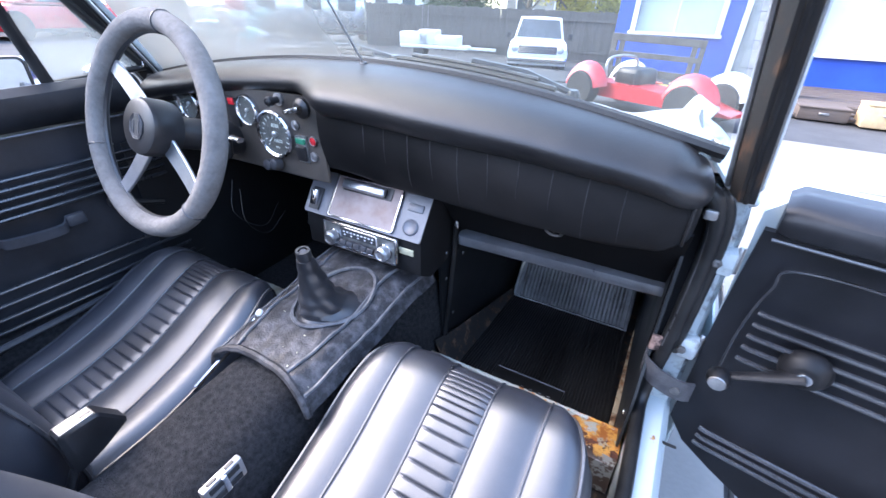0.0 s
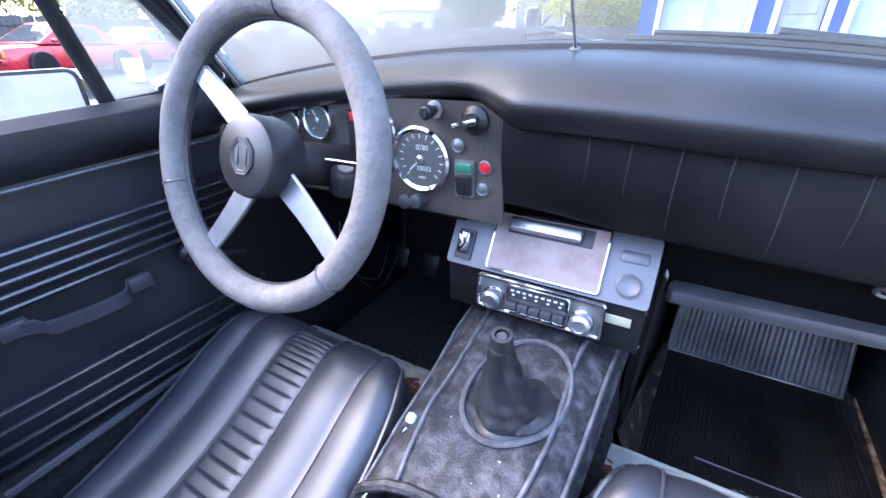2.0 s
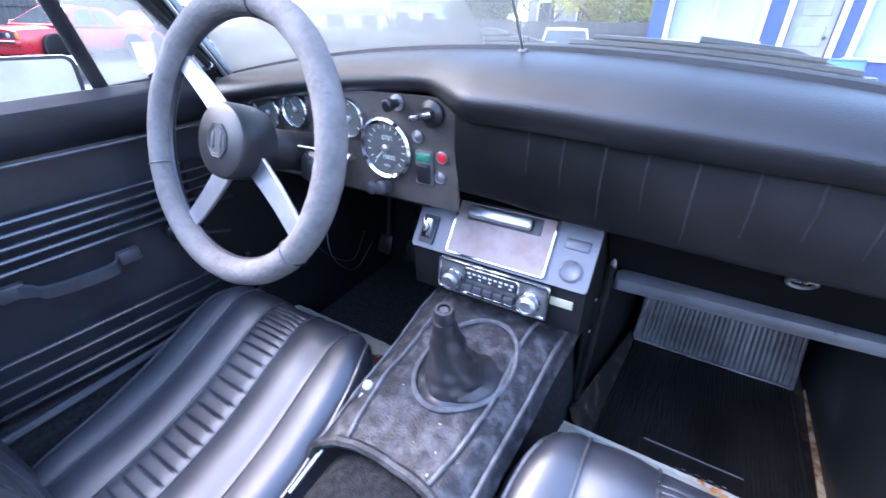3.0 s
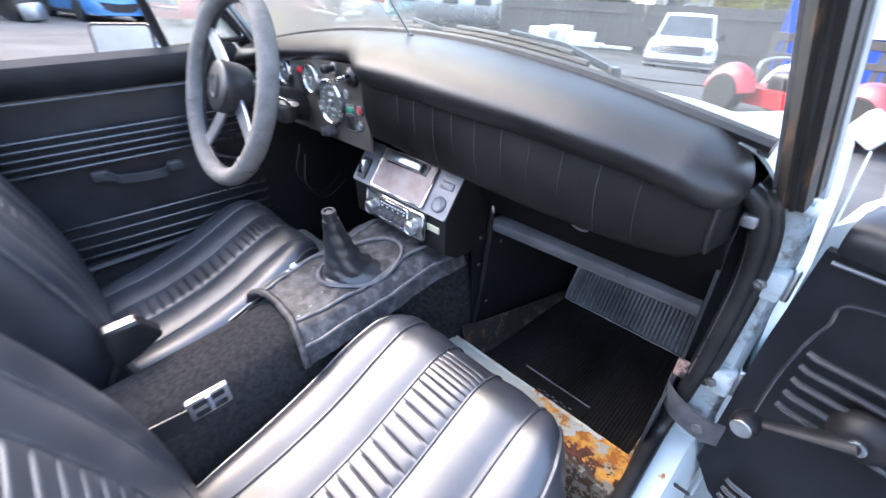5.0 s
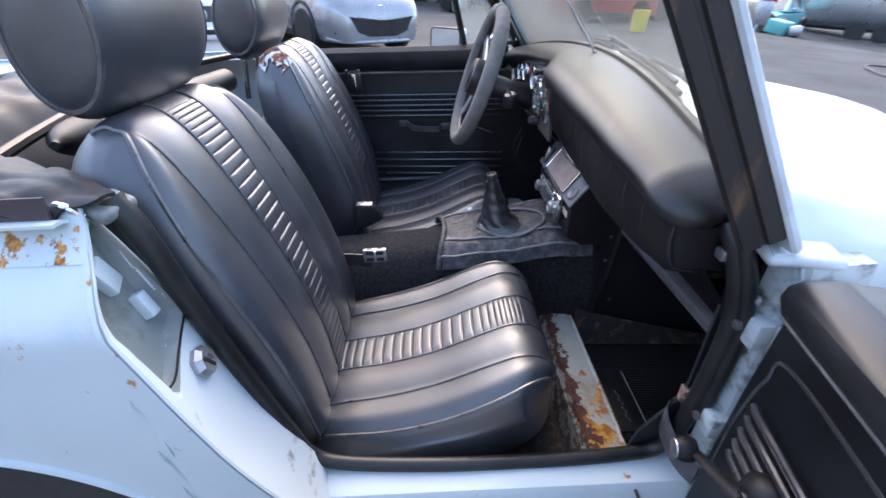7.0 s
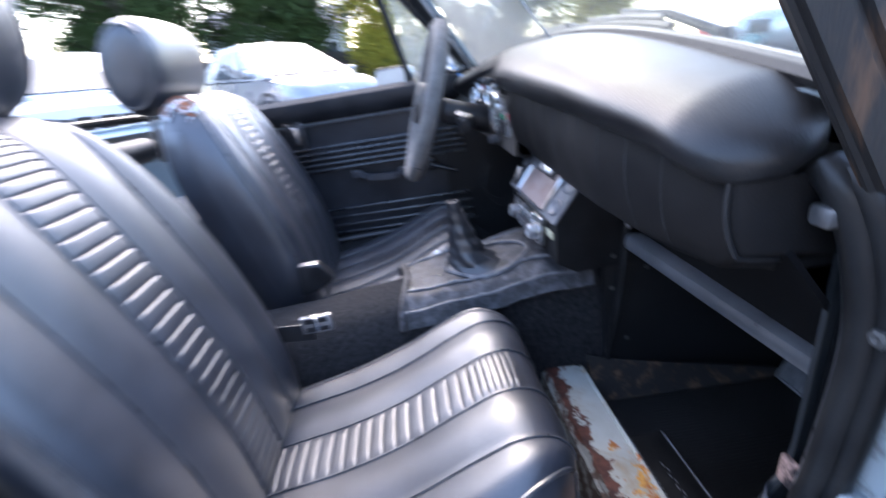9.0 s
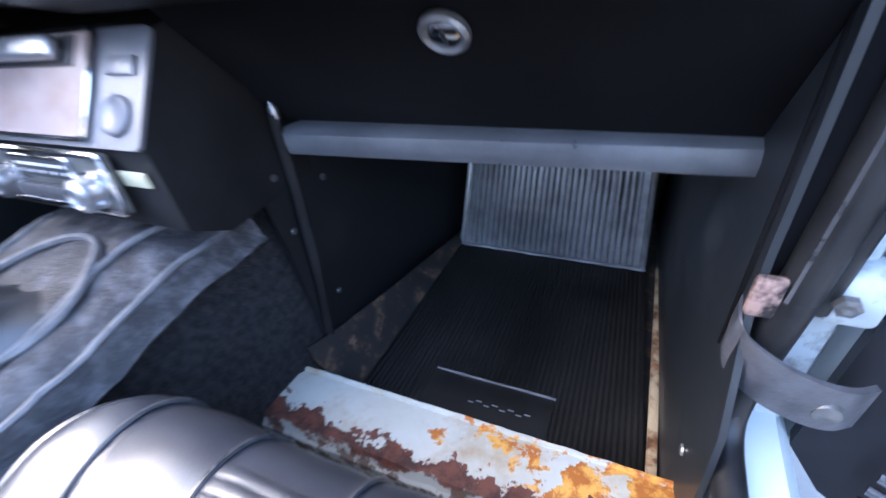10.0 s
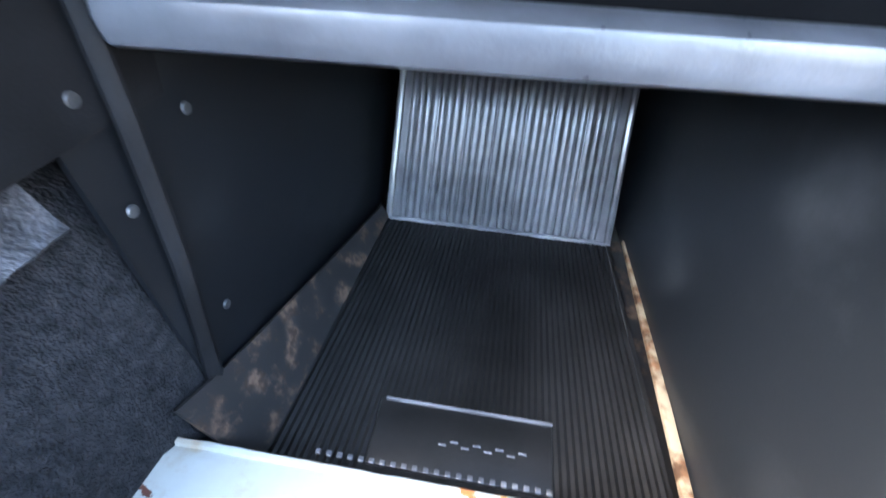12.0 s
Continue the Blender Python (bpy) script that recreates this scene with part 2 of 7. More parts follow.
def flaked(name):
    """Cream paint along the front lip, ragged brown rust behind it, orange and yellow bloom outboard."""
    m = mat(name, (0.50, 0.515, 0.47), (0.40, 0.395, 0.33), rough=0.55, scale=8, fine=80, bump=0.15)
    n, l = m.node_tree.nodes, m.node_tree.links
    p = n["Principled BSDF"]
    tc, sp = n.new("ShaderNodeTexCoord"), n.new("ShaderNodeSeparateXYZ")
    l.new(tc.outputs["Object"], sp.inputs[0])

    def nz(scale, detail=7):
        q = n.new("ShaderNodeTexNoise")
        q.inputs["Scale"].default_value, q.inputs["Detail"].default_value, q.inputs["Roughness"].default_value = scale, detail, 0.65
        l.new(tc.outputs["Object"], q.inputs["Vector"])
        return q.outputs["Fac"]

    def rng(v, a, b):
        q = n.new("ShaderNodeMapRange")
        q.inputs["From Min"].default_value, q.inputs["From Max"].default_value = a, b
        l.new(v, q.inputs["Value"])
        return q.outputs[0]

    def madd(v, k, w):
        q = n.new("ShaderNodeMath")
        q.operation, q.inputs[1].default_value = "MULTIPLY_ADD", k
        l.new(v, q.inputs[0])
        l.new(w, q.inputs[2]) if not isinstance(w, float) else None
        if isinstance(w, float):
            q.inputs[2].default_value = w
        return q.outputs[0]

    def mixc(f, a, b):
        q = n.new("ShaderNodeMix")
        q.data_type = "RGBA"
        for k, v in (("A", a), ("B", b)):
            if isinstance(v, tuple):
                q.inputs[k].default_value = (*v, 1)
            else:
                l.new(v, q.inputs[k])
        l.new(f, q.inputs["Factor"])
        return q.outputs["Result"]
    edge = madd(nz(30, 10), 0.14, sp.outputs["Y"])       # ragged line across the rail
    rust = mixc(rng(nz(60), 0.42, 0.58), (0.135, 0.047, 0.031), (0.05, 0.019, 0.015))
    bloom = mixc(rng(nz(45), 0.45, 0.55), (0.66, 0.34, 0.08), (0.40, 0.13, 0.03))
    outb = rng(madd(nz(20), 1.0, sp.outputs["X"]), 1.10, 1.12)
    stained = mixc(rng(nz(17), 0.50, 0.76), p.inputs["Base Color"].links[0].from_socket, (0.36, 0.24, 0.12))
    paint = mixc(rng(madd(nz(26), 1.2, sp.outputs["X"]), 1.04, 1.07), stained, bloom)
    pale = mixc(rng(nz(50), 0.48, 0.52), (0.30, 0.30, 0.27), (0.09, 0.06, 0.045))
    back = rng(madd(nz(26), 0.04, sp.outputs["Y"]), 0.708, 0.706)
    col = mixc(rng(edge, 0.7815, 0.7797), paint, mixc(back, mixc(outb, rust, bloom), pale))
    l.new(col, p.inputs["Base Color"])
    return m


RUSTX = flaked("flaking_paint_on_rust")
RUSTF = patchy("rusty_floor", (0.016, 0.014, 0.013), (0.13, 0.078, 0.050), 0.65, 0.9, 34, 0.50, 0.64)
RUSTP = mat("rusty_pillar_channel", (0.010, 0.0095, 0.0095), (0.11, 0.055, 0.027), rough=0.6, scale=3, fine=60, bump=0.3, stretch=(22, 8, 2.2), mottle=(0.54, 0.72))
GLASS = clear_glass("window_glass", dust=0.04)
SCREEN = clear_glass("dusty_hazed_windscreen", dust=0.10, haze=0.62)
SIDEGLASS = clear_glass("dusty_side_glass", dust=0.24)
MIRRORM = mat("mirror", (0.9, 0.91, 0.92), rough=0.02, metal=1.0, bump=0.0, rvar=0.01)


# ---- builders ----
def thing(name, label, category, group="", kind="", m=None):
    return_ob = new(name)
    return_ob.matrix_world = CAR if m is None else m
    return tagged(return_ob, label, category, group, kind)


def part(name, bm, material, parent, label="", smooth=40.0):
    me = bpy.data.meshes.new(name)
    bmesh.ops.recalc_face_normals(bm, faces=bm.faces)
    bm.to_mesh(me)
    bm.free()
    me.materials.append(material)
    if smooth:
        me.shade_smooth()
        me.set_sharp_from_angle(angle=radians(smooth))
    ob = new(name, me)
    if parent is not None:
        ob.parent = parent
    if label:
        ob["label"] = label
    return ob


def solo(name, bm, material, label, category, group="", kind="", m=None, smooth=40.0):
    ob = part(name, bm, material, None, smooth=smooth)
    ob.matrix_world = CAR if m is None else m
    return tagged(ob, label, category, group, kind)


def rbox(bm, size, at=(0, 0, 0), r=0.004, seg=2, m=None):
    """A box with rounded edges, added to bm."""
    made = bmesh.ops.create_cube(bm, size=1.0)["verts"]
    bmesh.ops.scale(bm, vec=size, verts=made)
    if r:
        edges = list({e for v in made for e in v.link_edges})
        out = bmesh.ops.bevel(bm, geom=edges, offset=min(r, min(size) * 0.49), segments=seg, affect="EDGES", profile=0.5)
        made = list({v for f in out["faces"] for v in f.verts} | {v for v in made if v.is_valid})
        seen, todo = set(made), list(made)
        while todo:
            v = todo.pop()
            for e in v.link_edges:
                o = e.other_vert(v)
                if o not in seen:
                    seen.add(o)
                    todo.append(o)
        made = list(seen)
    if m is not None:
        bmesh.ops.transform(bm, matrix=m, verts=made)
    bmesh.ops.translate(bm, vec=at, verts=made)
    return bm


def box(size, at=(0, 0, 0), r=0.004, seg=2, m=None):
    return rbox(bmesh.new(), size, at, r, seg, m)


def loft(rings, caps=True, wrap=True, bm=None, loop=False):
    """A skin over rings of equally many points."""
    bm = bm or bmesh.new()
    vs = [[bm.verts.new(p) for p in ring] for ring in rings]
    n = len(rings[0])
    pairs = list(zip(vs, vs[1:])) + ([(vs[-1], vs[0])] if loop else [])
    for a, b in pairs:
        for i in range(n if wrap else n - 1):
            j = (i + 1) % n
            bm.faces.new((a[i], a[j], b[j], b[i]))
    if caps and wrap and not loop:
        bm.faces.new(vs[0])
        bm.faces.new(vs[-1][::-1])
    return bm


def glide(pts, n):
    """n points on a smooth curve through pts."""
    pts = [Vector(p) for p in pts]
    ext = [pts[0] * 2 - pts[1]] + pts + [pts[-1] * 2 - pts[-2]]
    out = []
    segs = len(pts) - 1
    for k in range(n):
        s = k / (n - 1) * segs
        i = min(int(s), segs - 1)
        t = s - i
        p0, p1, p2, p3 = ext[i:i + 4]
        out.append(0.5 * (2 * p1 + (p2 - p0) * t + (2 * p0 - 5 * p1 + 4 * p2 - p3) * t * t + (3 * p1 - p0 - 3 * p2 + p3) * t ** 3))
    return out


def tube(pts, r, n=8, bm=None, loop=False, squash=1.0, caps=True):
    """A round bar along pts; r a number or one per point; squash flattens it across its second axis."""
    pts = [Vector(p) for p in pts]
    rs = r if isinstance(r, (list, tuple)) else [r] * len(pts)
    rings, side = [], None
    for i, p in enumerate(pts):
        a, b = (pts[i - 1] if i or loop else p), (pts[(i + 1) % len(pts)] if i < len(pts) - 1 or loop else p)
        d = (b - a).normalized()
        if side is None:
            side = d.orthogonal().normalized()
            if abs(d.z) < 0.9:
                side = d.cross(Vector((0, 0, 1))).normalized()
        side = (side - d * side.dot(d)).normalized()
        up = d.cross(side)
        rings.append([p + rs[i] * (math.cos(2 * math.pi * k / n) * side + squash * math.sin(2 * math.pi * k / n) * up) for k in range(n)])
    return loft(rings, caps=caps, bm=bm, loop=loop)


def lathe(profile, n=24, m=None, bm=None):
    """A turned shape round z from (radius, height) pairs."""
    rings = [[Vector((max(r, 1e-4) * math.cos(2 * math.pi * k / n), max(r, 1e-4) * math.sin(2 * math.pi * k / n), z)) for k in range(n)] for r, z in profile]
    if m is not None:
        rings = [[m @ p for p in ring] for ring in rings]
    return loft(rings, bm=bm)


def sheet(nu, nv, f, thick=0.0, bm=None):
    """A surface f(u, v) over the unit square, thickened along its normals if wanted."""
    bm = bm or bmesh.new()
    P = [[Vector(f(i / nu, j / nv)) for j in range(nv + 1)] for i in range(nu + 1)]
    if not thick:
        vs = [[bm.verts.new(p) for p in row] for row in P]
        for i in range(nu):
            for j in range(nv):
                bm.faces.new((vs[i][j], vs[i + 1][j], vs[i + 1][j + 1], vs[i][j + 1]))
        return bm
    N = []
    for i in range(nu + 1):
        row = []
        for j in range(nv + 1):
            du = P[min(i + 1, nu)][j] - P[max(i - 1, 0)][j]
            dv = P[i][min(j + 1, nv)] - P[i][max(j - 1, 0)]
            row.append(du.cross(dv).normalized())
        N.append(row)
    a = [[bm.verts.new(P[i][j]) for j in range(nv + 1)] for i in range(nu + 1)]
    b = [[bm.verts.new(P[i][j] - N[i][j] * thick) for j in range(nv + 1)] for i in range(nu + 1)]
    for i in range(nu):
        for j in range(nv):
            bm.faces.new((a[i][j], a[i + 1][j], a[i + 1][j + 1], a[i][j + 1]))
            bm.faces.new((b[i][j], b[i][j + 1], b[i + 1][j + 1], b[i + 1][j]))
    for i in range(nu):
        bm.faces.new((a[i][0], b[i][0], b[i + 1][0], a[i + 1][0]))
        bm.faces.new((a[i][nv], a[i + 1][nv], b[i + 1][nv], b[i][nv]))
    for j in range(nv):
        bm.faces.new((a[0][j], a[0][j + 1], b[0][j + 1], b[0][j]))
        bm.faces.new((a[nu][j], b[nu][j], b[nu][j + 1], a[nu][j + 1]))
    return bm


def slab(outline, thick, m, bm=None, hole=None):
    """A flat plate from an outline in its own plane, thick along +z of m."""
    bm = bm or bmesh.new()
    lo = [bm.verts.new(m @ Vector((x, y, 0))) for x, y in outline]
    hi = [bm.verts.new(m @ Vector((x, y, thick))) for x, y in outline]
    bm.faces.new(lo[::-1])
    bm.faces.new(hi)
    for i in range(len(lo)):
        j = (i + 1) % len(lo)
        bm.faces.new((lo[i], lo[j], hi[j], hi[i]))
    return bm


def smoothstep(a, b, x):
    t = max(0.0, min(1.0, (x - a) / (b - a)))
    return t * t * (3 - 2 * t)


def lerp(a, b, t):
    return a + (b - a) * t


def table(x, rows):
    """The value at x, from (x, value) pairs."""
    for (x0, v0), (x1, v1) in zip(rows, rows[1:]):
        if x <= x1:
            return lerp(v0, v1, smoothstep(x0, x1, x))
    return rows[-1][1]


def graph(x, rows):
    """The value at x along straight pieces, with softened corners."""
    def lin(q):
        for (x0, v0), (x1, v1) in zip(rows, rows[1:]):
            if q <= x1:
                return lerp(v0, v1, max(0.0, (q - x0) / (x1 - x0)))
        return rows[-1][1]
    w = 0.04 * (rows[-1][0] - rows[0][0])
    return (lin(x - w) + lin(x + w) + 2 * lin(x)) / 4


def on_skin(f, u, v, lift=0.0, turn=0.0):
    """A pose on the surface f, its z along the outward normal."""
    p, e = Vector(f(u, v)), 0.01
    du, dv = Vector(f(u + e, v)) - p, Vector(f(u, v + e)) - p
    n = du.cross(dv).normalized()
    if n.y < 0:
        n = -n
    x = du.normalized()
    y = n.cross(x)
    m = Matrix((x, y, n)).transposed().to_4x4()
    m.translation = p + n * lift
    return m @ Matrix.Rotation(radians(turn), 4, "Z")


def circle(r, n=24, c=(0, 0), squash=1.0):
    return [(c[0] + r * math.cos(2 * math.pi * k / n), c[1] + squash * r * math.sin(2 * math.pi * k / n)) for k in range(n)]


def rrect(w, h, r, n=4):
    pts = []
    for cx, cy, a in ((w / 2 - r, h / 2 - r, 0), (-w / 2 + r, h / 2 - r, 90), (-w / 2 + r, -h / 2 + r, 180), (w / 2 - r, -h / 2 + r, 270)):
        pts += [(cx + r * math.cos(radians(a + 90 * k / n)), cy + r * math.sin(radians(a + 90 * k / n))) for k in range(n + 1)]
    return pts

# ---- car shell ----
def zt(x):
    """Height of the dash top's rear lip, which falls towards the pillars."""
    return 0.932 - 0.17 * x * x


def yl(x):
    """Where the windscreen meets the dash top."""
    return 0.785 - 0.17 * x * x


floor_pan = thing("car_floor", "dark rusty steel floor pan of the car", "car floor", kind="structure")
part("floor_panel", box((1.22, 1.68, 0.02), (0, 0.54, 0.195), 0.004), RUSTF, floor_pan)
part("firewall", box((1.22, 0.02, 0.55), (0, 1.34, 0.465), 0.004), FOOTV, floor_pan)
part("rear_shelf", box((1.2, 0.7, 0.02), (0, -0.5, 0.55), 0.004), CARPET, floor_pan)
part("rear_bulkhead", box((1.2, 0.02, 0.36), (0, -0.16, 0.38), 0.004), CARPET, floor_pan)


# seat crossmember with a folded, flaking lip
cross = thing("seat_crossmember", "rusty steel seat crossmember with flaking cream paint", "crossmember")


def cross_rings(prof, x0, x1, n=60):
    rings = []
    for k in range(n + 1):
        x = lerp(x0, x1, k / n)
        w = 0.0016 * noise.noise(Vector((x * 45, 0, 0))) + 0.0012 * noise.noise(Vector((x * 120, 3, 0)))
        rings.append([Vector((x, y + w, z + (0.8 * w if z > 0.28 else 0))) for y, z in prof])
    return rings


part("rail_top", loft(cross_rings([(0.684, 0.286), (0.690, 0.296), (0.752, 0.292), (0.763, 0.286), (0.752, 0.284), (0.692, 0.284)], 0.125, 0.600)), RUSTX, cross, "flat top with flaking cream paint over rust", smooth=30)
part("front_face", loft(cross_rings([(0.764, 0.286), (0.768, 0.284), (0.770, 0.212), (0.766, 0.212)], 0.128, 0.598)), RUSTX, cross, smooth=30)
part("rear_face", loft(cross_rings([(0.684, 0.287), (0.680, 0.284), (0.668, 0.212), (0.672, 0.212)], 0.128, 0.598)), RUSTX, cross, smooth=30)
part("rail_lip", tube([(0.125 + 0.475 * k / 60, 0.7655 + 0.0012 * noise.noise(Vector((k * 0.4, 1, 0))), 0.2865 + 0.0008 * noise.noise(Vector((k * 0.5, 5, 0)))) for k in range(61)], 0.0035, 6), RUSTX, cross, "folded chipped lip")


cross_d = thing("seat_crossmember", "cream-painted steel seat crossmember under the driver's seat", "crossmember")
part("rail_top", loft(cross_rings([(0.684, 0.286), (0.690, 0.296), (0.752, 0.292), (0.763, 0.286), (0.752, 0.284), (0.692, 0.284)], -0.600, -0.125)), RUSTX, cross_d, smooth=30)
part("front_face", loft(cross_rings([(0.764, 0.286), (0.768, 0.284), (0.770, 0.212), (0.766, 0.212)], -0.598, -0.128)), RUSTX, cross_d, smooth=30)


# transmission tunnel under black carpet
def tunnel_ring(y, top, half, base=0.2, wide=None, n=20):
    wide = wide or half + 0.035
    ring = []
    for k in range(n + 1):
        a = math.pi * k / n
        c, s = math.cos(a), math.sin(a)
        x = (abs(c) ** 0.55) * (1 if c > 0 else -1)
        z = s ** 0.45
        xx = x * lerp(wide, half, z)
        ring.append(Vector((xx, y, base + (top - base) * z)))
    return ring


tunnel = thing("transmission_tunnel", "transmission tunnel covered with worn black carpet", "tunnel")
rows = [(-0.30, 0.452, 0.105), (0.0, 0.456, 0.105), (0.2, 0.462, 0.106), (0.36, 0.474, 0.106), (0.44, 0.482, 0.104)]
part("carpet", loft([tunnel_ring(y + 0.0, t, h) for y, t, h in rows]), CARPET, tunnel)
rows = [(0.42, 0.468, 0.112, 0.142), (0.55, 0.482, 0.116, 0.148), (0.70, 0.502, 0.124, 0.154), (0.80, 0.522, 0.130, 0.156), (0.835, 0.528, 0.130, 0.154), (0.848, 0.520, 0.122, 0.148)]
part("side_carpet", loft([tunnel_ring(y, t, h, wide=w) for y, t, h, w in rows]), CARPET, tunnel)


# suede-like tunnel cover with piped seams and the gear lever's boot
def cover_z(x, y):
    return table(y, [(0.41, 0.496), (0.55, 0.512), (0.72, 0.535)]) - 0.026 * smoothstep(0.06, 0.125, abs(x))


cover = thing("tunnel_cover", "worn black vinyl tunnel cover with piped seams around the gear lever", "tunnel cover")


def cover_surface(u, v):
    y = 0.412 + 0.02 * math.sin(math.pi * v) * (1 - u) + (0.80 - 0.412) * u
    half = lerp(0.122, 0.142, u)
    s = 2 * v - 1
    x = s * half
    z = cover_z(x, y) - 0.030 * smoothstep(0.88, 1.0, abs(s))
    z += 0.003 * noise.noise(Vector((x * 30, y * 22, 1))) + 0.0025 * noise.noise(Vector((x * 70, y * 55, 4)))
    return (x, y, z)


part("cover_skin", sheet(70, 60, cover_surface, -0.006), SUEDE, cover)


def seam_path(w, n=40):
    return [Vector(cover_surface(0.005 + 0.985 * k / (n - 1), (w(k / (n - 1)) + 1) / 2)) + Vector((0, 0, 0.0025)) for k in range(n)]


for sx in (-1, 1):
    # a raised band between two seams runs along each side
    part("seam_piping", tube(seam_path(lambda q: sx * 0.90), 0.0034, 6), PALEPIPE, cover)
    part("seam_piping", tube(seam_path(lambda q: sx * (0.52 + 0.16 * q + 0.06 * math.sin(6 * q))), 0.0034, 6), PALEPIPE, cover)
    rows_b = []
    for k in range(41):
        q = k / 40
        a, b = 0.55 + 0.16 * q + 0.06 * math.sin(6 * q), 0.87
        rows_b.append([Vector(cover_surface(0.005 + 0.985 * q, (sx * lerp(a, b, j / 6) + 1) / 2)) + Vector((0, 0, 0.0012 + 0.004 * math.sin(math.pi * j / 6))) for j in range(7)])
    part("side_band", loft(rows_b, wrap=False, caps=False), SUEDE, cover, "shiny worn vinyl band between the seams")
part("rear_edge_piping", tube([Vector(cover_surface(0.0, k / 24)) + Vector((0, -0.003, 0.001)) for k in range(25)], 0.0075, 8), SUEDE, cover, "thick folded vinyl edge")


def boot_ring(k, n=60):
    t = k / 32
    r = table(t, [(0, 0.064), (0.03, 0.060), (0.07, 0.050), (0.13, 0.041), (0.3, 0.034), (0.6, 0.025), (0.85, 0.0175), (1, 0.0145)])
    c = Vector((lerp(0.020, 0.014, min(1, 3 * t)), lerp(lerp(0.606, 0.574, smoothstep(0, 0.22, t)), 0.556, t), lerp(0.508, 0.640, t)))
    long = lerp(1.36, 1.12, smoothstep(0.02, 0.30, t))
    out = []
    for j in range(n):
        a = 2 * math.pi * j / n
        f = 1 + 0.09 * (1 - t) ** 2 * math.sin(4 * a + 1.5) * smoothstep(0, 0.2, t) + (0.05 * (1 - t) * math.sin(7 * a + t * 12) + 0.05 * math.sin(t * 30 + 2 * math.sin(a)) * (1 - t)) * smoothstep(0, 0.16, t)
        out.append(c + Vector((r * f * math.cos(a), r * f * long * math.sin(a), 0.004 * math.sin(3 * a) * (1 - t))))
    return out


lever = thing("gear_lever", "gear lever in a wrinkled black vinyl boot, its knob missing", "gear lever")
part("boot", loft([boot_ring(k) for k in range(33)]), VINYL, lever)
part("boot_ring", tube([(0.020 + 0.066 * math.cos(a) + 0.010 * math.sin(a), 0.606 + 0.090 * math.sin(a), cover_z(0.020 + 0.066 * math.cos(a), 0.606 + 0.090 * math.sin(a)) + 0.003) for a in [2 * math.pi * k / 32 for k in range(32)]], 0.0042, 6, loop=True), PALEPIPE, lever)
part("lever_sleeve", lathe([(0.0135, 0), (0.0135, 0.016), (0.0125, 0.020), (0.0085, 0.020), (0.0085, 0.010), (0.0, 0.010)], 20, pose(0.014, 0.556, 0.640, 6, 3, 0)), VINYL, lever, "open end of the boot sleeve")
part("lever_rod", lathe([(0.0075, 0), (0.0075, 0.016), (0.006, 0.018), (0, 0.018)], 14, pose(0.014, 0.556, 0.640, 6, 3, 0)), GREYP, lever, "bare lever end")


# ---- seats ----
def pad_loop(profile, n):
    """n points on the closed smooth profile, with outward normals, in (y, z)."""
    pts = [Vector((0, y, z)) for y, z in profile]
    m = len(pts)
    out = []
    for k in range(n):
        s = k / n * m
        i, t = int(s), s - int(s)
        p0, p1, p2, p3 = (pts[(i + d) % m] for d in (-1, 0, 1, 2))
        out.append(0.5 * (2 * p1 + (p2 - p0) * t + (2 * p0 - 5 * p1 + 4 * p2 - p3) * t * t + (3 * p1 - p0 - 3 * p2 + p3) * t ** 3))
    area = sum(a.y * b.z - b.y * a.z for a, b in zip(out, out[1:] + out[:1]))
    sgn = 1 if area > 0 else -1
    nrm = []
    for k in range(n):
        d = (out[(k + 1) % n] - out[k - 1]).normalized()
        nrm.append(Vector((0, d.z * sgn, -d.y * sgn)))
    return out, nrm


AXES = {"back": (Vector((0, 0.115, 0.40)), Vector((0, 0.004, 0.872))), "cushion": (Vector((0, 0.16, 0.315)), Vector((0, 0.555, 0.415)))}
MID = [AXES["back"]]
WID = [None]


def pull(p, d):
    """Move p by d towards the middle line of the pad."""
    a, b = MID[0]
    t = max(0.0, min(1.0, (p - a).dot(b - a) / (b - a).length_squared))
    to = a.lerp(b, t) - p
    return to * min(0.85, d / max(1e-5, to.length))


def middle(profile):
    MID[0] = AXES["cushion" if profile is CUSHION else "back"]
    WID[0] = cushion_w if profile is CUSHION else back_w


def pad_point(p, nv, x, w, R, face):
    """A point of the pad: bulged between the seams, rounded towards its sides."""
    ax = abs(x) * w
    over = max(0.0, (ax - (w - R)) / R)
    inset = R * (1 - math.sqrt(max(0.0, 1 - over * over)))
    puff = 0.0
    if face:
        if ax < 0.044:
            puff = -0.002
        elif ax < 0.128:
            puff = 0.0038 * math.sin(math.pi * (ax - 0.044) / 0.084) - 0.0018 * (1 - math.sin(math.pi * (ax - 0.044) / 0.084))
        else:
            q = min(1.0, (ax - 0.128) / max(0.02, w - 0.128))
            puff = 0.0055 * math.sin(math.pi * min(1, q * 1.15)) - 0.0018 * (1 - q)
    q = p + nv * (puff * face) + pull(p, inset)
    full = lerp(w, max(w, WID[0](q)), min(1.0, over) ** 2)
    return Vector((x * full, q.y, q.z))


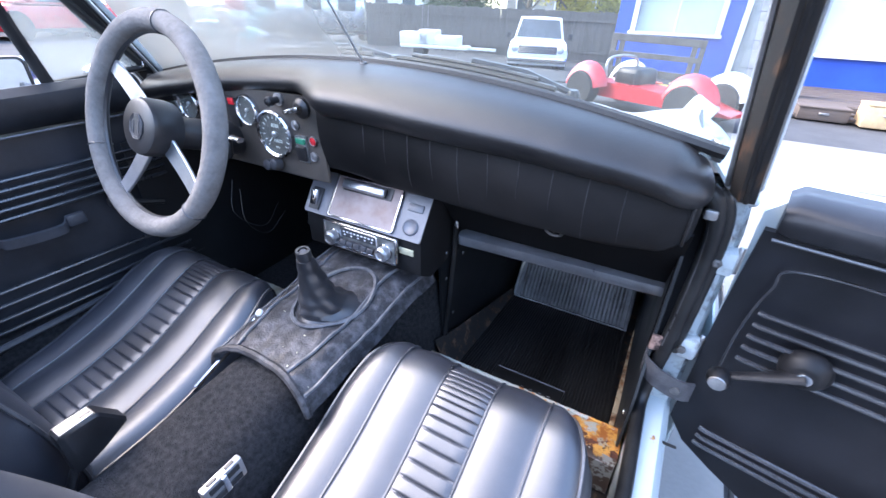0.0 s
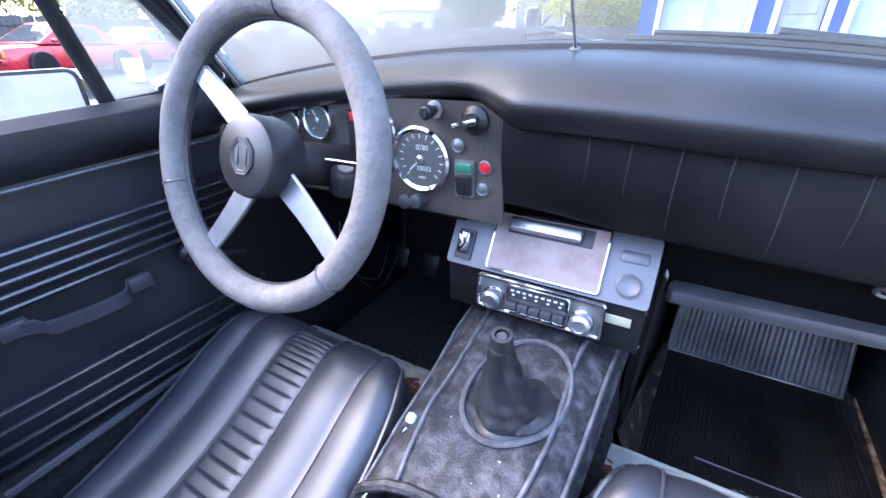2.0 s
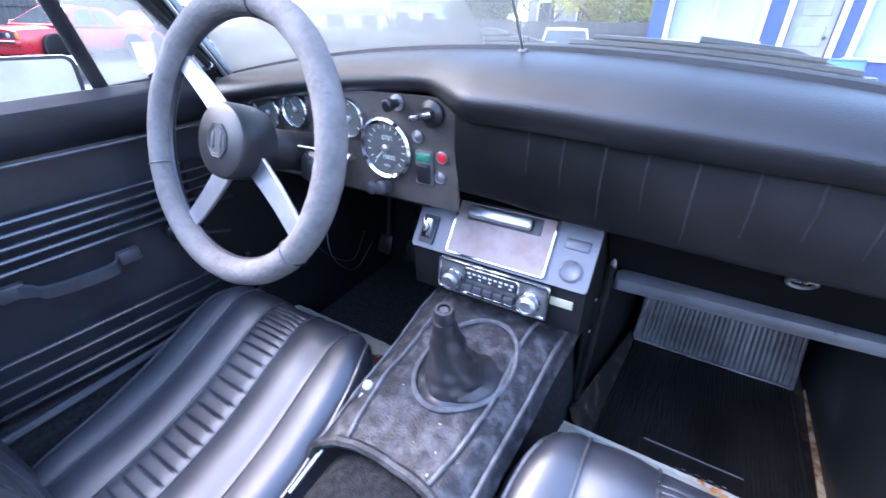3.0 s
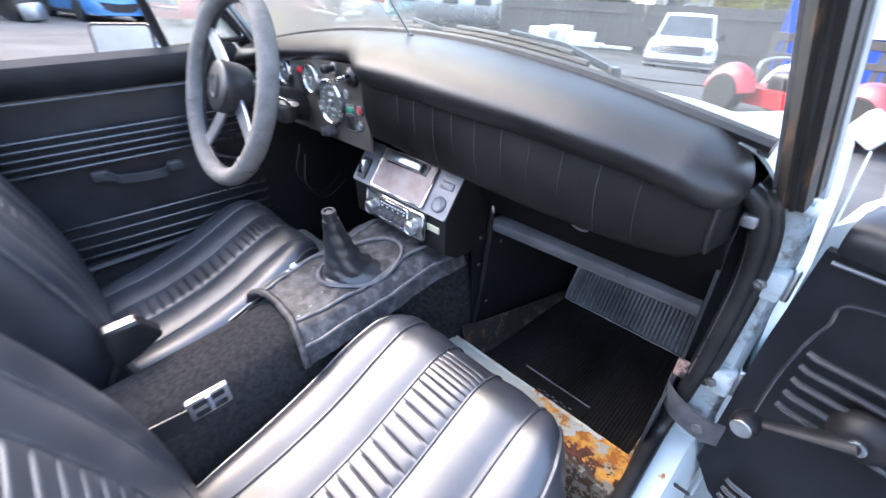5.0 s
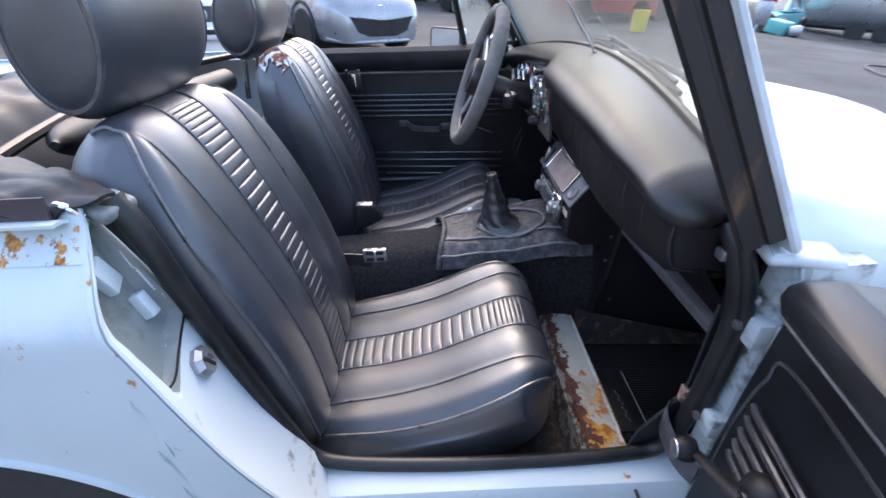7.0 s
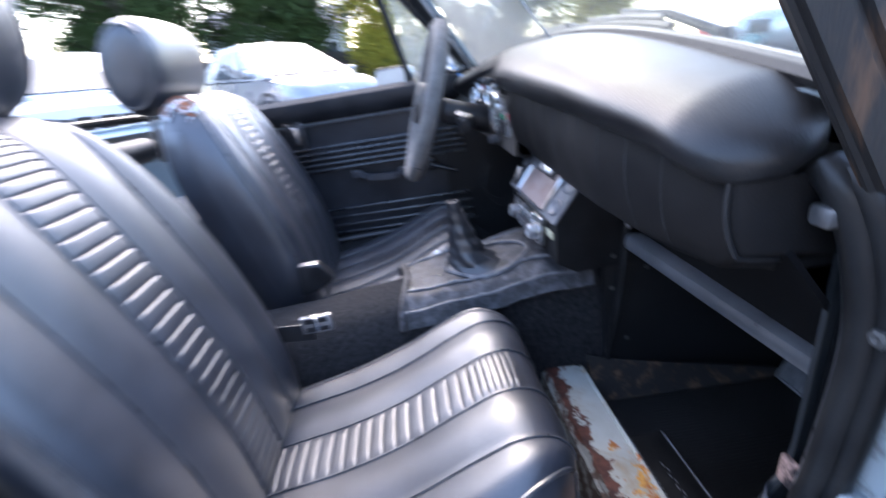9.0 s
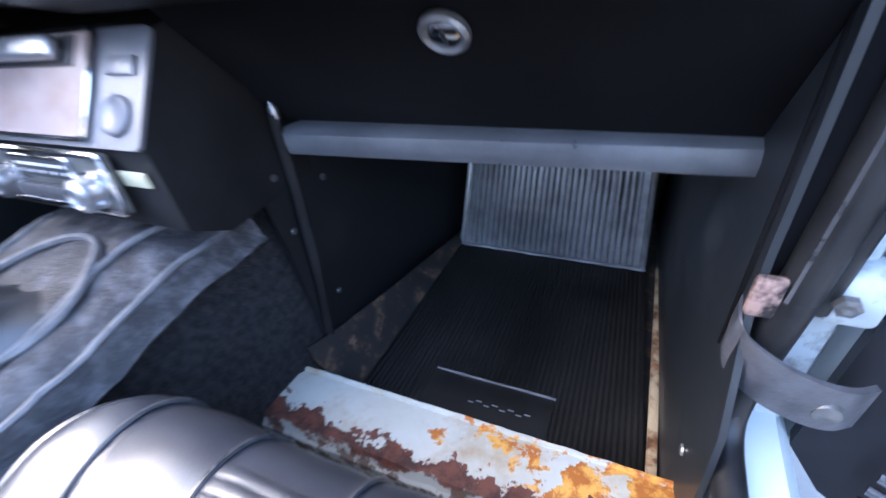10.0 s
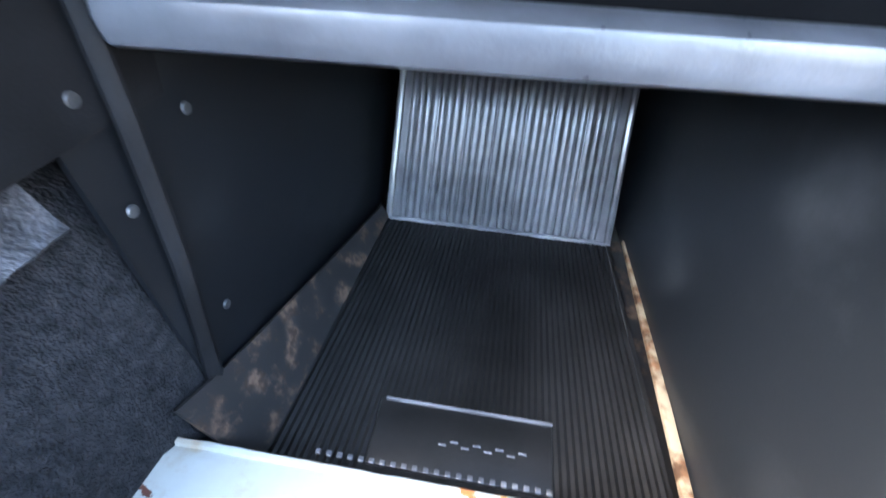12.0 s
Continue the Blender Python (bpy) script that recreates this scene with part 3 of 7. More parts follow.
def pad(profile, width, R, face_fn, nprof=96, nx=60):
    middle(profile)
    loop, nrm = pad_loop(profile, nprof)
    rings = []
    for i in range(nx + 1):
        s = -1 + 2 * i / nx
        s = math.copysign(abs(s) ** 0.8, s) if abs(s) > 1e-6 else 0.0
        rings.append([pad_point(p, nv, s, width(p), R, face_fn(p, nv)) for p, nv in zip(loop, nrm)])
    # the sides close in a shallow dome towards the middle line
    first, last = rings[0], rings[-1]
    for f in (0.25, 0.5, 0.75, 0.97):
        for sx, src in ((-1, first), (1, last)):
            row = []
            for p, e in zip(loop, src):
                c = p + pull(p, 9.0) / 0.85
                x = lerp(abs(e.x), max(abs(e.x), width(c)), f) + 0.006 * math.sin(f * math.pi / 2)
                row.append(Vector((sx * x, lerp(e.y, c.y, f), lerp(e.z, c.z, f))))
            rings.insert(0, row) if sx < 0 else rings.append(row)
    return loft(rings)


def pad_line(profile, width, face_fn, ax, lift, t0, t1, n, R=0.045):
    """A line on the pad's face at a fixed distance from its middle."""
    middle(profile)
    loop, nrm = pad_loop(profile, 400)
    ks = [int(lerp(t0, t1, k / (n - 1)) * 400) % 400 for k in range(n)]
    out = []
    for k in ks:
        w = width(loop[k])
        s = max(-1, min(1, ax / w))
        q = pad_point(loop[k], nrm[k], s, w, R, face_fn(loop[k], nrm[k]))
        out.append(q + nrm[k] * lift)
    return out


def strip(profile, width, face_fn, t0, t1, ribs, half=0.0425):
    middle(profile)
    loop, nrm = pad_loop(profile, 6000)
    per = 14
    n = ribs * per
    rings = []
    for k in range(n + 1):
        i = int(lerp(t0, t1, k / n) * 6000) % 6000
        ph = (k % per) / per
        h = 0.0022 * min(1.0, min(ph, 1 - ph) / 0.13) ** 0.6 + 0.0007 * math.sin(math.pi * ph)
        row = []
        for j in range(13):
            x = -half + 2 * half * j / 12
            w = width(loop[i])
            edge = 1 - abs(2 * j / 12 - 1) ** 6
            q = pad_point(loop[i], nrm[i], x / w, w, 0.045, face_fn(loop[i], nrm[i]))
            row.append(Vector((x, q.y, q.z)) + nrm[i] * (0.001 + h * edge))
        rings.append(row)
    return loft(rings, wrap=False, caps=False)


CUSHION = [(0.12, 0.362), (0.20, 0.380), (0.30, 0.396), (0.40, 0.425), (0.50, 0.470), (0.555, 0.490), (0.598, 0.482), (0.622, 0.448), (0.624, 0.39), (0.606, 0.315), (0.50, 0.285), (0.30, 0.265), (0.14, 0.262), (0.10, 0.305)]
BACK = [(0.180, 0.36), (0.183, 0.45), (0.170, 0.56), (0.142, 0.67), (0.104, 0.78), (0.064, 0.876), (0.030, 0.926), (-0.006, 0.944), (-0.036, 0.928), (-0.055, 0.875), (-0.044, 0.74), (-0.012, 0.60), (0.03, 0.45), (0.06, 0.35), (0.125, 0.325)]


def rounded(t, n=2.6):
    """From 1 at t = 0 to 0 at t = 1 along a soft corner."""
    return (1 - max(0.0, min(0.999, t)) ** n) ** (1 / n)


def cushion_w(p):
    return 0.222 - 0.027 * (max(0.0, 0.42 - p.y) / 0.32) ** 2 if p.y < 0.42 else 0.222 * rounded((p.y - 0.42) / 0.26)


def back_w(p):
    return 0.222 - 0.022 * (max(0.0, 0.5 - p.z) / 0.18) ** 2 if p.z < 0.68 else 0.222 * rounded((p.z - 0.69) / 0.288)


def cushion_face(p, nv):
    return max(0.0, nv.z) ** 0.5 if nv.z > 0 else (0.4 if nv.y > 0.6 else 0.0)


def back_face(p, nv):
    return smoothstep(-0.1, 0.55, nv.y)


HEADREST = [(-0.006 + 0.065 * math.cos(2 * math.pi * k / 14), 0.106 * math.sin(2 * math.pi * k / 14)) for k in range(14)]


def headrest(parent, m, worn=False):
    loop, nrm = pad_loop(HEADREST, 64)
    rings = []
    for x, sc in ((-0.147, 0.20), (-0.146, 0.55), (-0.142, 0.74), (-0.138, 0.80), (-0.133, 0.855), (-0.122, 0.92), (-0.105, 0.965), (-0.08, 0.995), (-0.04, 1.015), (0, 1.02), (0.04, 1.015), (0.08, 0.995), (0.105, 0.965), (0.122, 0.92), (0.133, 0.855), (0.138, 0.80), (0.142, 0.74), (0.146, 0.55), (0.147, 0.20)):
        rings.append([m @ Vector((x, p.y * sc - 0.015 * (1 - sc), p.z * sc)) for p in loop])
    head = part("headrest", loft(rings), SEATV, parent, "thick rounded black vinyl headrest")
    for sx in (-1, 1):
        part("end_piping", tube([m @ Vector((sx * 0.1385, p.y * 0.80 - 0.003, p.z * 0.80)) for p in loop[::2]], 0.0045, 6, loop=True), PIPING, head)
        part("headrest_post", tube([m @ Vector((sx * 0.05, -0.02, -0.08)), m @ Vector((sx * 0.05, -0.005, -0.22))], 0.007, 10), CHROME, parent)
    return head


def seat(name, label, cx):
    s = thing(name, label, "car seat", "front seats", m=CAR @ pose(cx, 0, 0))
    base = part("seat_frame", box((0.36, 0.40, 0.05), (0, 0.36, 0.235), 0.01), PLASTIC, s)
    c = part("cushion", pad(CUSHION, cushion_w, 0.045, cushion_face), SEATV, s)
    part("ribbed_strip", strip(CUSHION, cushion_w, cushion_face, 0.02, 0.405, 25), SEATV, c, "row of cross-ribbed pleats")
    for ax in (-0.132, -0.0445, 0.0445, 0.132):
        part("seam_piping", tube(pad_line(CUSHION, cushion_w, cushion_face, ax, 0.0012, 0.04, 0.52, 60), 0.0022, 6), PIPING, c)
    for sx in (-1, 1):
        part("edge_piping", edge_line(CUSHION, cushion_w, cushion_face, sx, 0.0, 0.62), PIPING, c)
    b = part("backrest", pad(BACK, back_w, 0.034, back_face), SEATV, s)
    part("ribbed_strip", strip(BACK, back_w, back_face, 0.012, 0.415, 31), SEATV, b, "row of cross-ribbed pleats")
    for ax in (-0.128, -0.0445, 0.0445, 0.128):
        part("seam_piping", tube(pad_line(BACK, back_w, back_face, ax, 0.0012, 0.03, 0.47, 60), 0.0022, 6), PIPING, b)
    for sx in (-1, 1):
        part("edge_piping", edge_line(BACK, back_w, back_face, sx, 0.0, 0.52, 0.034), PIPING, b)
    headrest(s, pose(-0.014, -0.020, 1.036, -14, 0, 0) if cx > 0 else pose(0.0, -0.074, 1.013, -15, 0, 0))
    return s


def edge_line(profile, width, face_fn, sx, t0, t1, R=0.045):
    middle(profile)
    loop, nrm = pad_loop(profile, 200)
    pts = []
    for k in range(int(t0 * 200), int(t1 * 200), 2):
        w = width(loop[k])
        q = pad_point(loop[k], nrm[k], sx * (w - 0.32 * R) / w, w, R, face_fn(loop[k], nrm[k]))
        pts.append(q + (nrm[k] + Vector((sx, 0, 0))) * 0.0008)
    return tube(pts, 0.0034, 6)


SEAT_X = 0.345
TORN = patchy("torn_seat_padding", (0.62, 0.64, 0.66), (0.30, 0.10, 0.04), 0.8, 0.9, 30, 0.48, 0.52, deep=(0.05, 0.03, 0.03))


def tear(parent, t0, t1, s0, s1, name, label, material, seed):
    """A ragged patch on the backrest's upper corner."""
    middle(BACK)
    loop, nrm = pad_loop(BACK, 400)

    def f(u, v):
        i = int(lerp(t0, t1, u) * 400) % 400
        w = back_w(loop[i])
        rag = 0.25 * noise.noise(Vector((u * 4, v * 4, seed)))
        s = lerp(s0, s1, min(1, max(0, v + (rag if v in (0, 1) else 0))))
        q = pad_point(loop[i], nrm[i], s, w, 0.034, back_face(loop[i], nrm[i]))
        c = Vector((0, 0.03, 0.70))
        return q + (q - c).normalized() * 0.003 + nrm[i] * 0.001
    return part(name, sheet(16, 12, f, 0.001), material, parent, label)


pseat = seat("bucket_seat", "black vinyl bucket seat with ribbed pleats and headrest", SEAT_X)
dseat = seat("bucket_seat", "black vinyl bucket seat with ribbed pleats, torn at its top corner", -SEAT_X)
for ob in list(dseat.children):
    if ob.name.startswith("backrest"):
        tear(ob, 0.37, 0.56, 0.86, 1.0, "tear", "torn corner showing white cloth and brown foam", TORN, 1)
recline = thing("recline_lever", "slim chrome seat lever with a white bead end", "lever")
part("lever_rod", tube([(-0.096, 0.498, 0.494), (-0.106, 0.44, 0.462), (-0.118, 0.36, 0.425)], 0.005, 8), CHROME, recline)
part("bead", lathe([(0.0, 0.0), (0.006, 0.002), (0.0075, 0.008), (0.006, 0.014), (0, 0.016)], 14, pose(-0.095, 0.502, 0.498, -60, 0, 0)), WHITEM, recline, "white plastic bead")


# ---- dashboard ----
dash = thing("dashboard", "padded black vinyl dashboard with instruments before the steering wheel", "dashboard")
PASS = [(0.03, 0.0), (0.0, 0.003), (-0.05, -0.003), (-0.085, -0.016), (-0.108, -0.036), (-0.112, -0.052), (-0.104, -0.068), (-0.088, -0.078)]
DRIV = [(0.03, 0.0), (0.0, 0.003), (-0.035, -0.001), (-0.058, -0.010), (-0.072, -0.024), (-0.073, -0.036), (-0.064, -0.047), (-0.048, -0.052)]


PAD_C = Vector((0, -0.045, -0.037))


def dash_section(x):
    """The closed section of the pad at x, shrinking to a rounded end."""
    k = smoothstep(-0.115, -0.015, x)
    prof = [Vector((0, *p)).lerp(Vector((0, *q)), k) for p, q in zip(DRIV, PASS)]
    prof += [Vector((0, -0.03, -0.066 - 0.014 * k)), Vector((0, 0.03, -0.05))]
    loop = glide(prof, 40)
    e = max(0.0, (abs(x) - 0.545) / 0.054)
    slim = smoothstep(0.15, 0.55, x)
    f = math.sqrt(max(0.0, 1 - min(1.0, e) ** 2.2))
    out = []
    for p in loop:
        q = PAD_C + (p - PAD_C) * max(f, 0.06)
        q = Vector((0, lerp(q.y, 0.03 + (q.y - 0.03) * 0.76, slim), q.z * (1 - 0.24 * slim)))
        out.append(Vector((x, yl(x) + q.y + 0.022 * smoothstep(0.40, 0.58, x) + 0.012 * min(1, e), zt(x) + q.z - 0.012 * min(1, e))))
    return out


xs = [lerp(-0.545, 0.545, k / 110) for k in range(111)]
ends = [0.545 + 0.054 * math.sin(math.pi / 2 * k / 9) for k in range(1, 10)]
part("dash_pad", loft([dash_section(x) for x in [-e for e in ends[::-1]] + xs + ends]), DASHV, dash, "long padded vinyl roll")


def fascia(u, v):
    """Hanging vinyl fascia whose outer end turns forward round a soft corner."""
    q = u / 0.90
    turn = 0.0
    if q <= 1:
        x = lerp(-0.052, 0.580, q)
    else:
        turn = (u - 0.90) / 0.10
        x = 0.580 + 0.014 * math.sin(min(1, turn * 1.6) * math.pi / 2)
    slim = smoothstep(0.15, 0.55, x)
    z0 = zt(x) - 0.070 + 0.016 * slim
    z1 = lerp(0.716, 0.726, smoothstep(0.50, 0.597, x)) + 0.022 * smoothstep(0.555, 0.592, x) + 0.012 * smoothstep(0.12, -0.05, x) - 0.006 * math.sin(math.pi * max(0.0, (x - 0.40) / 0.18)) * (0.40 < x < 0.58)
    z = lerp(z0, z1, v)
    y = yl(x) - 0.082 + 0.014 * slim + 0.046 * smoothstep(0.35, 0.585, x) + 0.02 * v - 0.010 * math.sin(math.pi * v) + 0.045 * smoothstep(0.86, 1.0, v) + 0.10 * turn ** 1.6
    return (x, y + 0.002 * noise.noise(Vector((x * 18, z * 18, 0))), z)


part("glovebox_fascia", sheet(90, 24, fascia, -0.006), FASCIAV, dash, "plain creased vinyl fascia")
part("worn_edge", tube([Vector(fascia(0.02 + 0.86 * j / 60, 0.03 + 0.02 * noise.noise(Vector((j * 0.3, 2, 0))))) + Vector((0, -0.0004, 0)) for j in range(61)], 0.0009, 5), PIPING, dash, "pale worn edge under the pad")
part("edge_piping", tube([Vector(fascia(0.905, 0.05 + 0.9 * j / 20)) + Vector((0.001, -0.002, 0)) for j in range(21)], 0.0024, 6), DASHV, dash, "piped vinyl edge")
CREASEM = mat("worn_crease", (0.022, 0.022, 0.024), (0.06, 0.06, 0.063), rough=0.5, scale=60, fine=300, bump=0.1, spec=0.4)
for k, x in enumerate((0.055, 0.10, 0.15, 0.197, 0.247, 0.30, 0.35, 0.40, 0.45, 0.50)):
    u = (x + 0.052) / 0.632 * 0.90
    v1 = (0.45, 0.5, 0.75, 0.55, 0.9, 0.6, 0.5, 0.55, 0.85, 0.8)[k]
    part("crease", tube([Vector(fascia(u + 0.0010 * math.sin(j * 0.4 + k), 0.01 + v1 * j / 11)) + Vector((0, -0.0003, 0)) for j in range(12)], [0.0009 * (1 - 0.7 * j / 11) for j in range(12)], 5), CREASEM, dash, "pale worn crease")
part("dash_underside", box((1.16, 0.30, 0.012), (0, 0.92, 0.735), 0.004), FOOTV, dash)

# instrument board
iboard = part("instrument_board", slab([(-0.272, -0.085), (0.272, -0.085), (0.272, 0.068), (0.262, 0.082), (-0.262, 0.078), (-0.272, 0.06)], 0.006, pose(-0.325, 0.716, 0.798, 90, 0, 0)), CRACKLE, dash, "brown-black crackle-finish instrument board", smooth=20)


def gauge(x, z, r, needle, y=0.7085, marks=12):
    m = pose(x, y, z, 90, 0, 0)
    g = part("gauge", lathe([(0, -0.004), (r * 0.9, -0.004), (r * 0.9, 0.001), (r * 0.86, 0.0015), (0, 0.0015)], 32, m), DIAL, dash, "round black dial")
    part("bezel", lathe([(r * 1.04, -0.003), (r * 1.04, 0.006), (r * 0.97, 0.0095), (r * 0.88, 0.006), (r * 0.87, 0.001)], 36, m), CHROME, g, "chrome bezel")
    for k in range(marks):
        a = radians(225 - 270 * k / (marks - 1))
        bm = box((r * 0.13, r * 0.028, 0.0006), (0, 0, 0), 0, 1, m @ Matrix.Translation((r * 0.72 * math.cos(a), r * 0.72 * math.sin(a), 0.002)) @ Matrix.Rotation(a, 4, "Z"))
        part("scale_mark", bm, WHITEM, g, smooth=0)
    a = radians(needle)
    bm = box((r * 0.62, r * 0.035, 0.001), (0, 0, 0), 0, 1, m @ Matrix.Translation((r * 0.26 * math.cos(a), r * 0.26 * math.sin(a), 0.004)) @ Matrix.Rotation(a, 4, "Z"))
    part("needle", bm, WHITEM, g, smooth=0)
    part("needle_hub", lathe([(r * 0.14, 0.002), (r * 0.14, 0.006), (r * 0.08, 0.008), (0, 0.008)], 16, m), ALU, g)
    gl = part("glass", lathe([(r * 0.87, 0.006), (r * 0.87, 0.0066), (0, 0.0072)], 28, m), GLASS, g)
    gl.visible_shadow = False
    return g, m


speedo, sm = gauge(-0.180, 0.796, 0.047, 222, marks=15)
gauge(-0.249, 0.836, 0.030, 235, marks=5)
gauge(-0.447, 0.826, 0.034, 215, marks=7)
gauge(-0.52, 0.80, 0.045, 230, marks=13)
gauge(-0.372, 0.838, 0.030, 120, marks=5)


def words(name, text, size, m, material, parent, depth=0.0004):
    cu = bpy.data.curves.new(name, "FONT")
    cu.body, cu.size, cu.align_x, cu.align_y, cu.extrude = text, size, "CENTER", "CENTER", depth
    tmp = bpy.data.objects.new(name, cu)
    me = bpy.data.meshes.new_from_object(tmp)
    bpy.data.objects.remove(tmp)
    me.transform(m)
    me.materials.append(material)
    ob = new(name, me)
    ob.parent = parent
    return ob


words("trip_counter", "0781", 0.011, sm @ Matrix.Translation((0.004, 0.017, 0.0026)), WHITEM, speedo)
words("odometer", "15032", 0.010, sm @ Matrix.Translation((0.004, -0.014, 0.0026)), WHITEM, speedo)
words("unit_mark", "MPH", 0.006, sm @ Matrix.Translation((0.0, -0.028, 0.0026)), WHITEM, speedo)


def knob(name, x, z, r, h, material, label, y=0.7095, parent=dash):
    return part(name, lathe([(r * 1.2, 0), (r * 1.2, 0.003), (r * 0.7, 0.004), (r * 0.7, h * 0.6), (r, h * 0.62), (r, h * 0.95), (r * 0.8, h), (0, h)], 20, pose(x, y, z, 90, 0, 0)), material, parent, label)


ch = knob("choke_knob", -0.152, 0.868, 0.009, 0.03, PLASTIC, "black pull knob")
part("choke_cap", lathe([(0.005, 0), (0.005, 0.001), (0, 0.001)], 12, pose(-0.152, 0.679, 0.868, 90, 0, 0)), CHROME, ch)
part("choke_collar", lathe([(0.012, 0), (0.012, 0.004), (0.009, 0.005), (0, 0.005)], 20, pose(-0.152, 0.7095, 0.868, 90, 0, 0)), STEEL, dash)
ig = part("ignition_lock", lathe([(0.019, 0), (0.019, 0.006), (0.014, 0.010), (0.011, 0.013), (0, 0.013)], 24, pose(-0.092, 0.7095, 0.858, 90, 0, 0)), PLASTIC, dash, "black switch collar")
part("switch_lever", box((0.036, 0.02, 0.010), (-0.097, 0.690, 0.858), 0.004, 2, pose(0, 0, 0, 0, -14, 8)), CHROME, ig, "chrome switch lever")
for x, z, mt, lb in ((-0.119, 0.822, STEEL, "small round button"), (-0.078, 0.796, REDL, "red push button"), (-0.082, 0.764, STEEL, "round grey button")):
    b = part("push_button", lathe([(0.0085, 0), (0.0085, 0.002), (0.0065, 0.003), (0, 0.0042)], 20, pose(x, 0.7095, z, 90, 0, 0)), mt, dash, lb)
    part("button_ring", lathe([(0.0098, 0), (0.0098, 0.003), (0.0085, 0.0034), (0.008, 0.002)], 20, pose(x, 0.7095, z, 90, 0, 0)), STEEL, b)
rk = part("rocker_surround", slab(rrect(0.030, 0.054, 0.003), 0.004, pose(-0.109, 0.7095, 0.776, 90, 0, 0)), STEEL, dash, "metal-rimmed rocker switch")
part("rocker", box((0.023, 0.010, 0.030), (-0.109, 0.704, 0.768), 0.002, 2, pose(0, 0, 0, 8, 0, 0)), PLASTIC, rk)
part("tell_tale", box((0.023, 0.006, 0.011), (-0.109, 0.7045, 0.7925), 0.001), GREENL, rk, "green tell-tale window")
wl = part("warning_lamp_panel", box((0.028, 0.006, 0.062), (-0.298, 0.7075, 0.826), 0.003), PLASTIC, dash, "black warning lamp panel")
part("warning_lens", box((0.017, 0.006, 0.014), (-0.294, 0.7045, 0.849), 0.002), REDL, wl, "red warning lens")
for k in range(2):
    part("lower_knob", lathe([(0.012, 0), (0.011, 0.018), (0.007, 0.02), (0, 0.02)], 14, pose(-0.205 + 0.02 * k, 0.706, 0.728 + 0.004 * k, 80, 0, 0)), GREYP, dash, "grey turn knob")

# steering column
column = thing("steering_column", "black plastic steering column shroud with stalks", "steering column")
cm = pose(-0.325, 0.548, 0.829, 69.5, 0, 0)
part("shroud", loft([[cm @ Vector((r * 1.05 * math.cos(a), r * math.sin(a) - 0.004, -d)) for a in [2 * math.pi * k / 24 for k in range(24)]] for r, d in ((0.026, 0.045), (0.031, 0.055), (0.032, 0.11), (0.036, 0.16), (0.034, 0.22))]), PLASTIC, column)
part("column_tube", tube([cm @ Vector((0, 0, -0.2)), cm @ Vector((0, -0.02, -0.55))], 0.024, 14), PLASTIC, column)
stalk = part("indicator_stalk", tube([cm @ Vector((0.035, 0.005, -0.085)), cm @ Vector((0.08, 0.006, -0.085)), cm @ Vector((0.135, 0.006, -0.075))], [0.004, 0.004, 0.003], 10), CHROME, column)
part("stalk_paddle", tube([cm @ Vector((0.105, 0.006, -0.080)), cm @ Vector((0.125, 0.006, -0.077)), cm @ Vector((0.158, 0.006, -0.070))], [0.006, 0.011, 0.008], 12, squash=0.6), CHROME, stalk, "silver stalk paddle")
part("wiper_stalk", tube([cm @ Vector((-0.03, 0.0, -0.085)), cm @ Vector((-0.12, 0.01, -0.075))], [0.004, 0.006], 10), PLASTIC, column)
lk = part("lock_barrel", lathe([(0.022, 0), (0.022, 0.03), (0.017, 0.036), (0.0, 0.036)], 20, cm @ pose(0.045, -0.035, -0.115, -60, 40, 0)), PLASTIC, column, "round steering lock")
part("key_slot", lathe([(0.011, 0.036), (0.011, 0.039), (0, 0.039)], 16, cm @ pose(0.045, -0.035, -0.115, -60, 40, 0)), STEEL, lk)
bm = bmesh.new()
for k in range(2):
    a = Vector((-0.36 + 0.02 * k, 0.70, 0.66 - 0.02 * k))
    tube(glide([a, a + Vector((0.02, -0.03 + 0.01 * k, -0.07)), a + Vector((0.05 - 0.015 * k, 0.02, -0.12)), a + Vector((0.03, 0.09, -0.09))], 14), 0.0012, 5, bm=bm)
part("loose_wires", bm, RUBBER, column, "tangle of loose wires")

# steering wheel
wheel = thing("steering_wheel", "three-spoke aluminium steering wheel with a worn grey suede cover", "steering wheel", m=CAR @ cm)
RIM = 0.187


def rim_ring(k, n=14, N=96):
    a = 2 * math.pi * k / N
    d = Vector((math.cos(a), math.sin(a), 0))
    r = 0.0192 * (1 + 0.035 * noise.noise(Vector((6 * d.x, 6 * d.y, 3))) + 0.02 * noise.noise(Vector((19 * d.x, 19 * d.y, 1))))
    return [d * (RIM + r * math.cos(2 * math.pi * j / n)) + Vector((0, 0, r * 1.05 * math.sin(2 * math.pi * j / n))) for j in range(n)]


rim = part("rim", loft([rim_ring(k) for k in range(96)], loop=True), WHEELCOVER, wheel, "rim in a worn grey suede cover")
part("inner_rim", tube([(0.1715 * math.cos(2 * math.pi * k / 72), 0.1715 * math.sin(2 * math.pi * k / 72), -0.006) for k in range(72)], 0.006, 8, loop=True), VINYL, wheel, "black lacing edge")
for k in range(3):
    a = 2 * math.pi * (0.22 + 0.33 * k)
    part("cover_seam", tube([Vector((math.cos(a), math.sin(a), 0)) * (RIM + 0.0198 * math.cos(b)) + Vector((0, 0, 0.0208 * math.sin(b))) for b in [2 * math.pi * j / 20 for j in range(20)]], 0.0012, 5, loop=True), PIPING, rim)
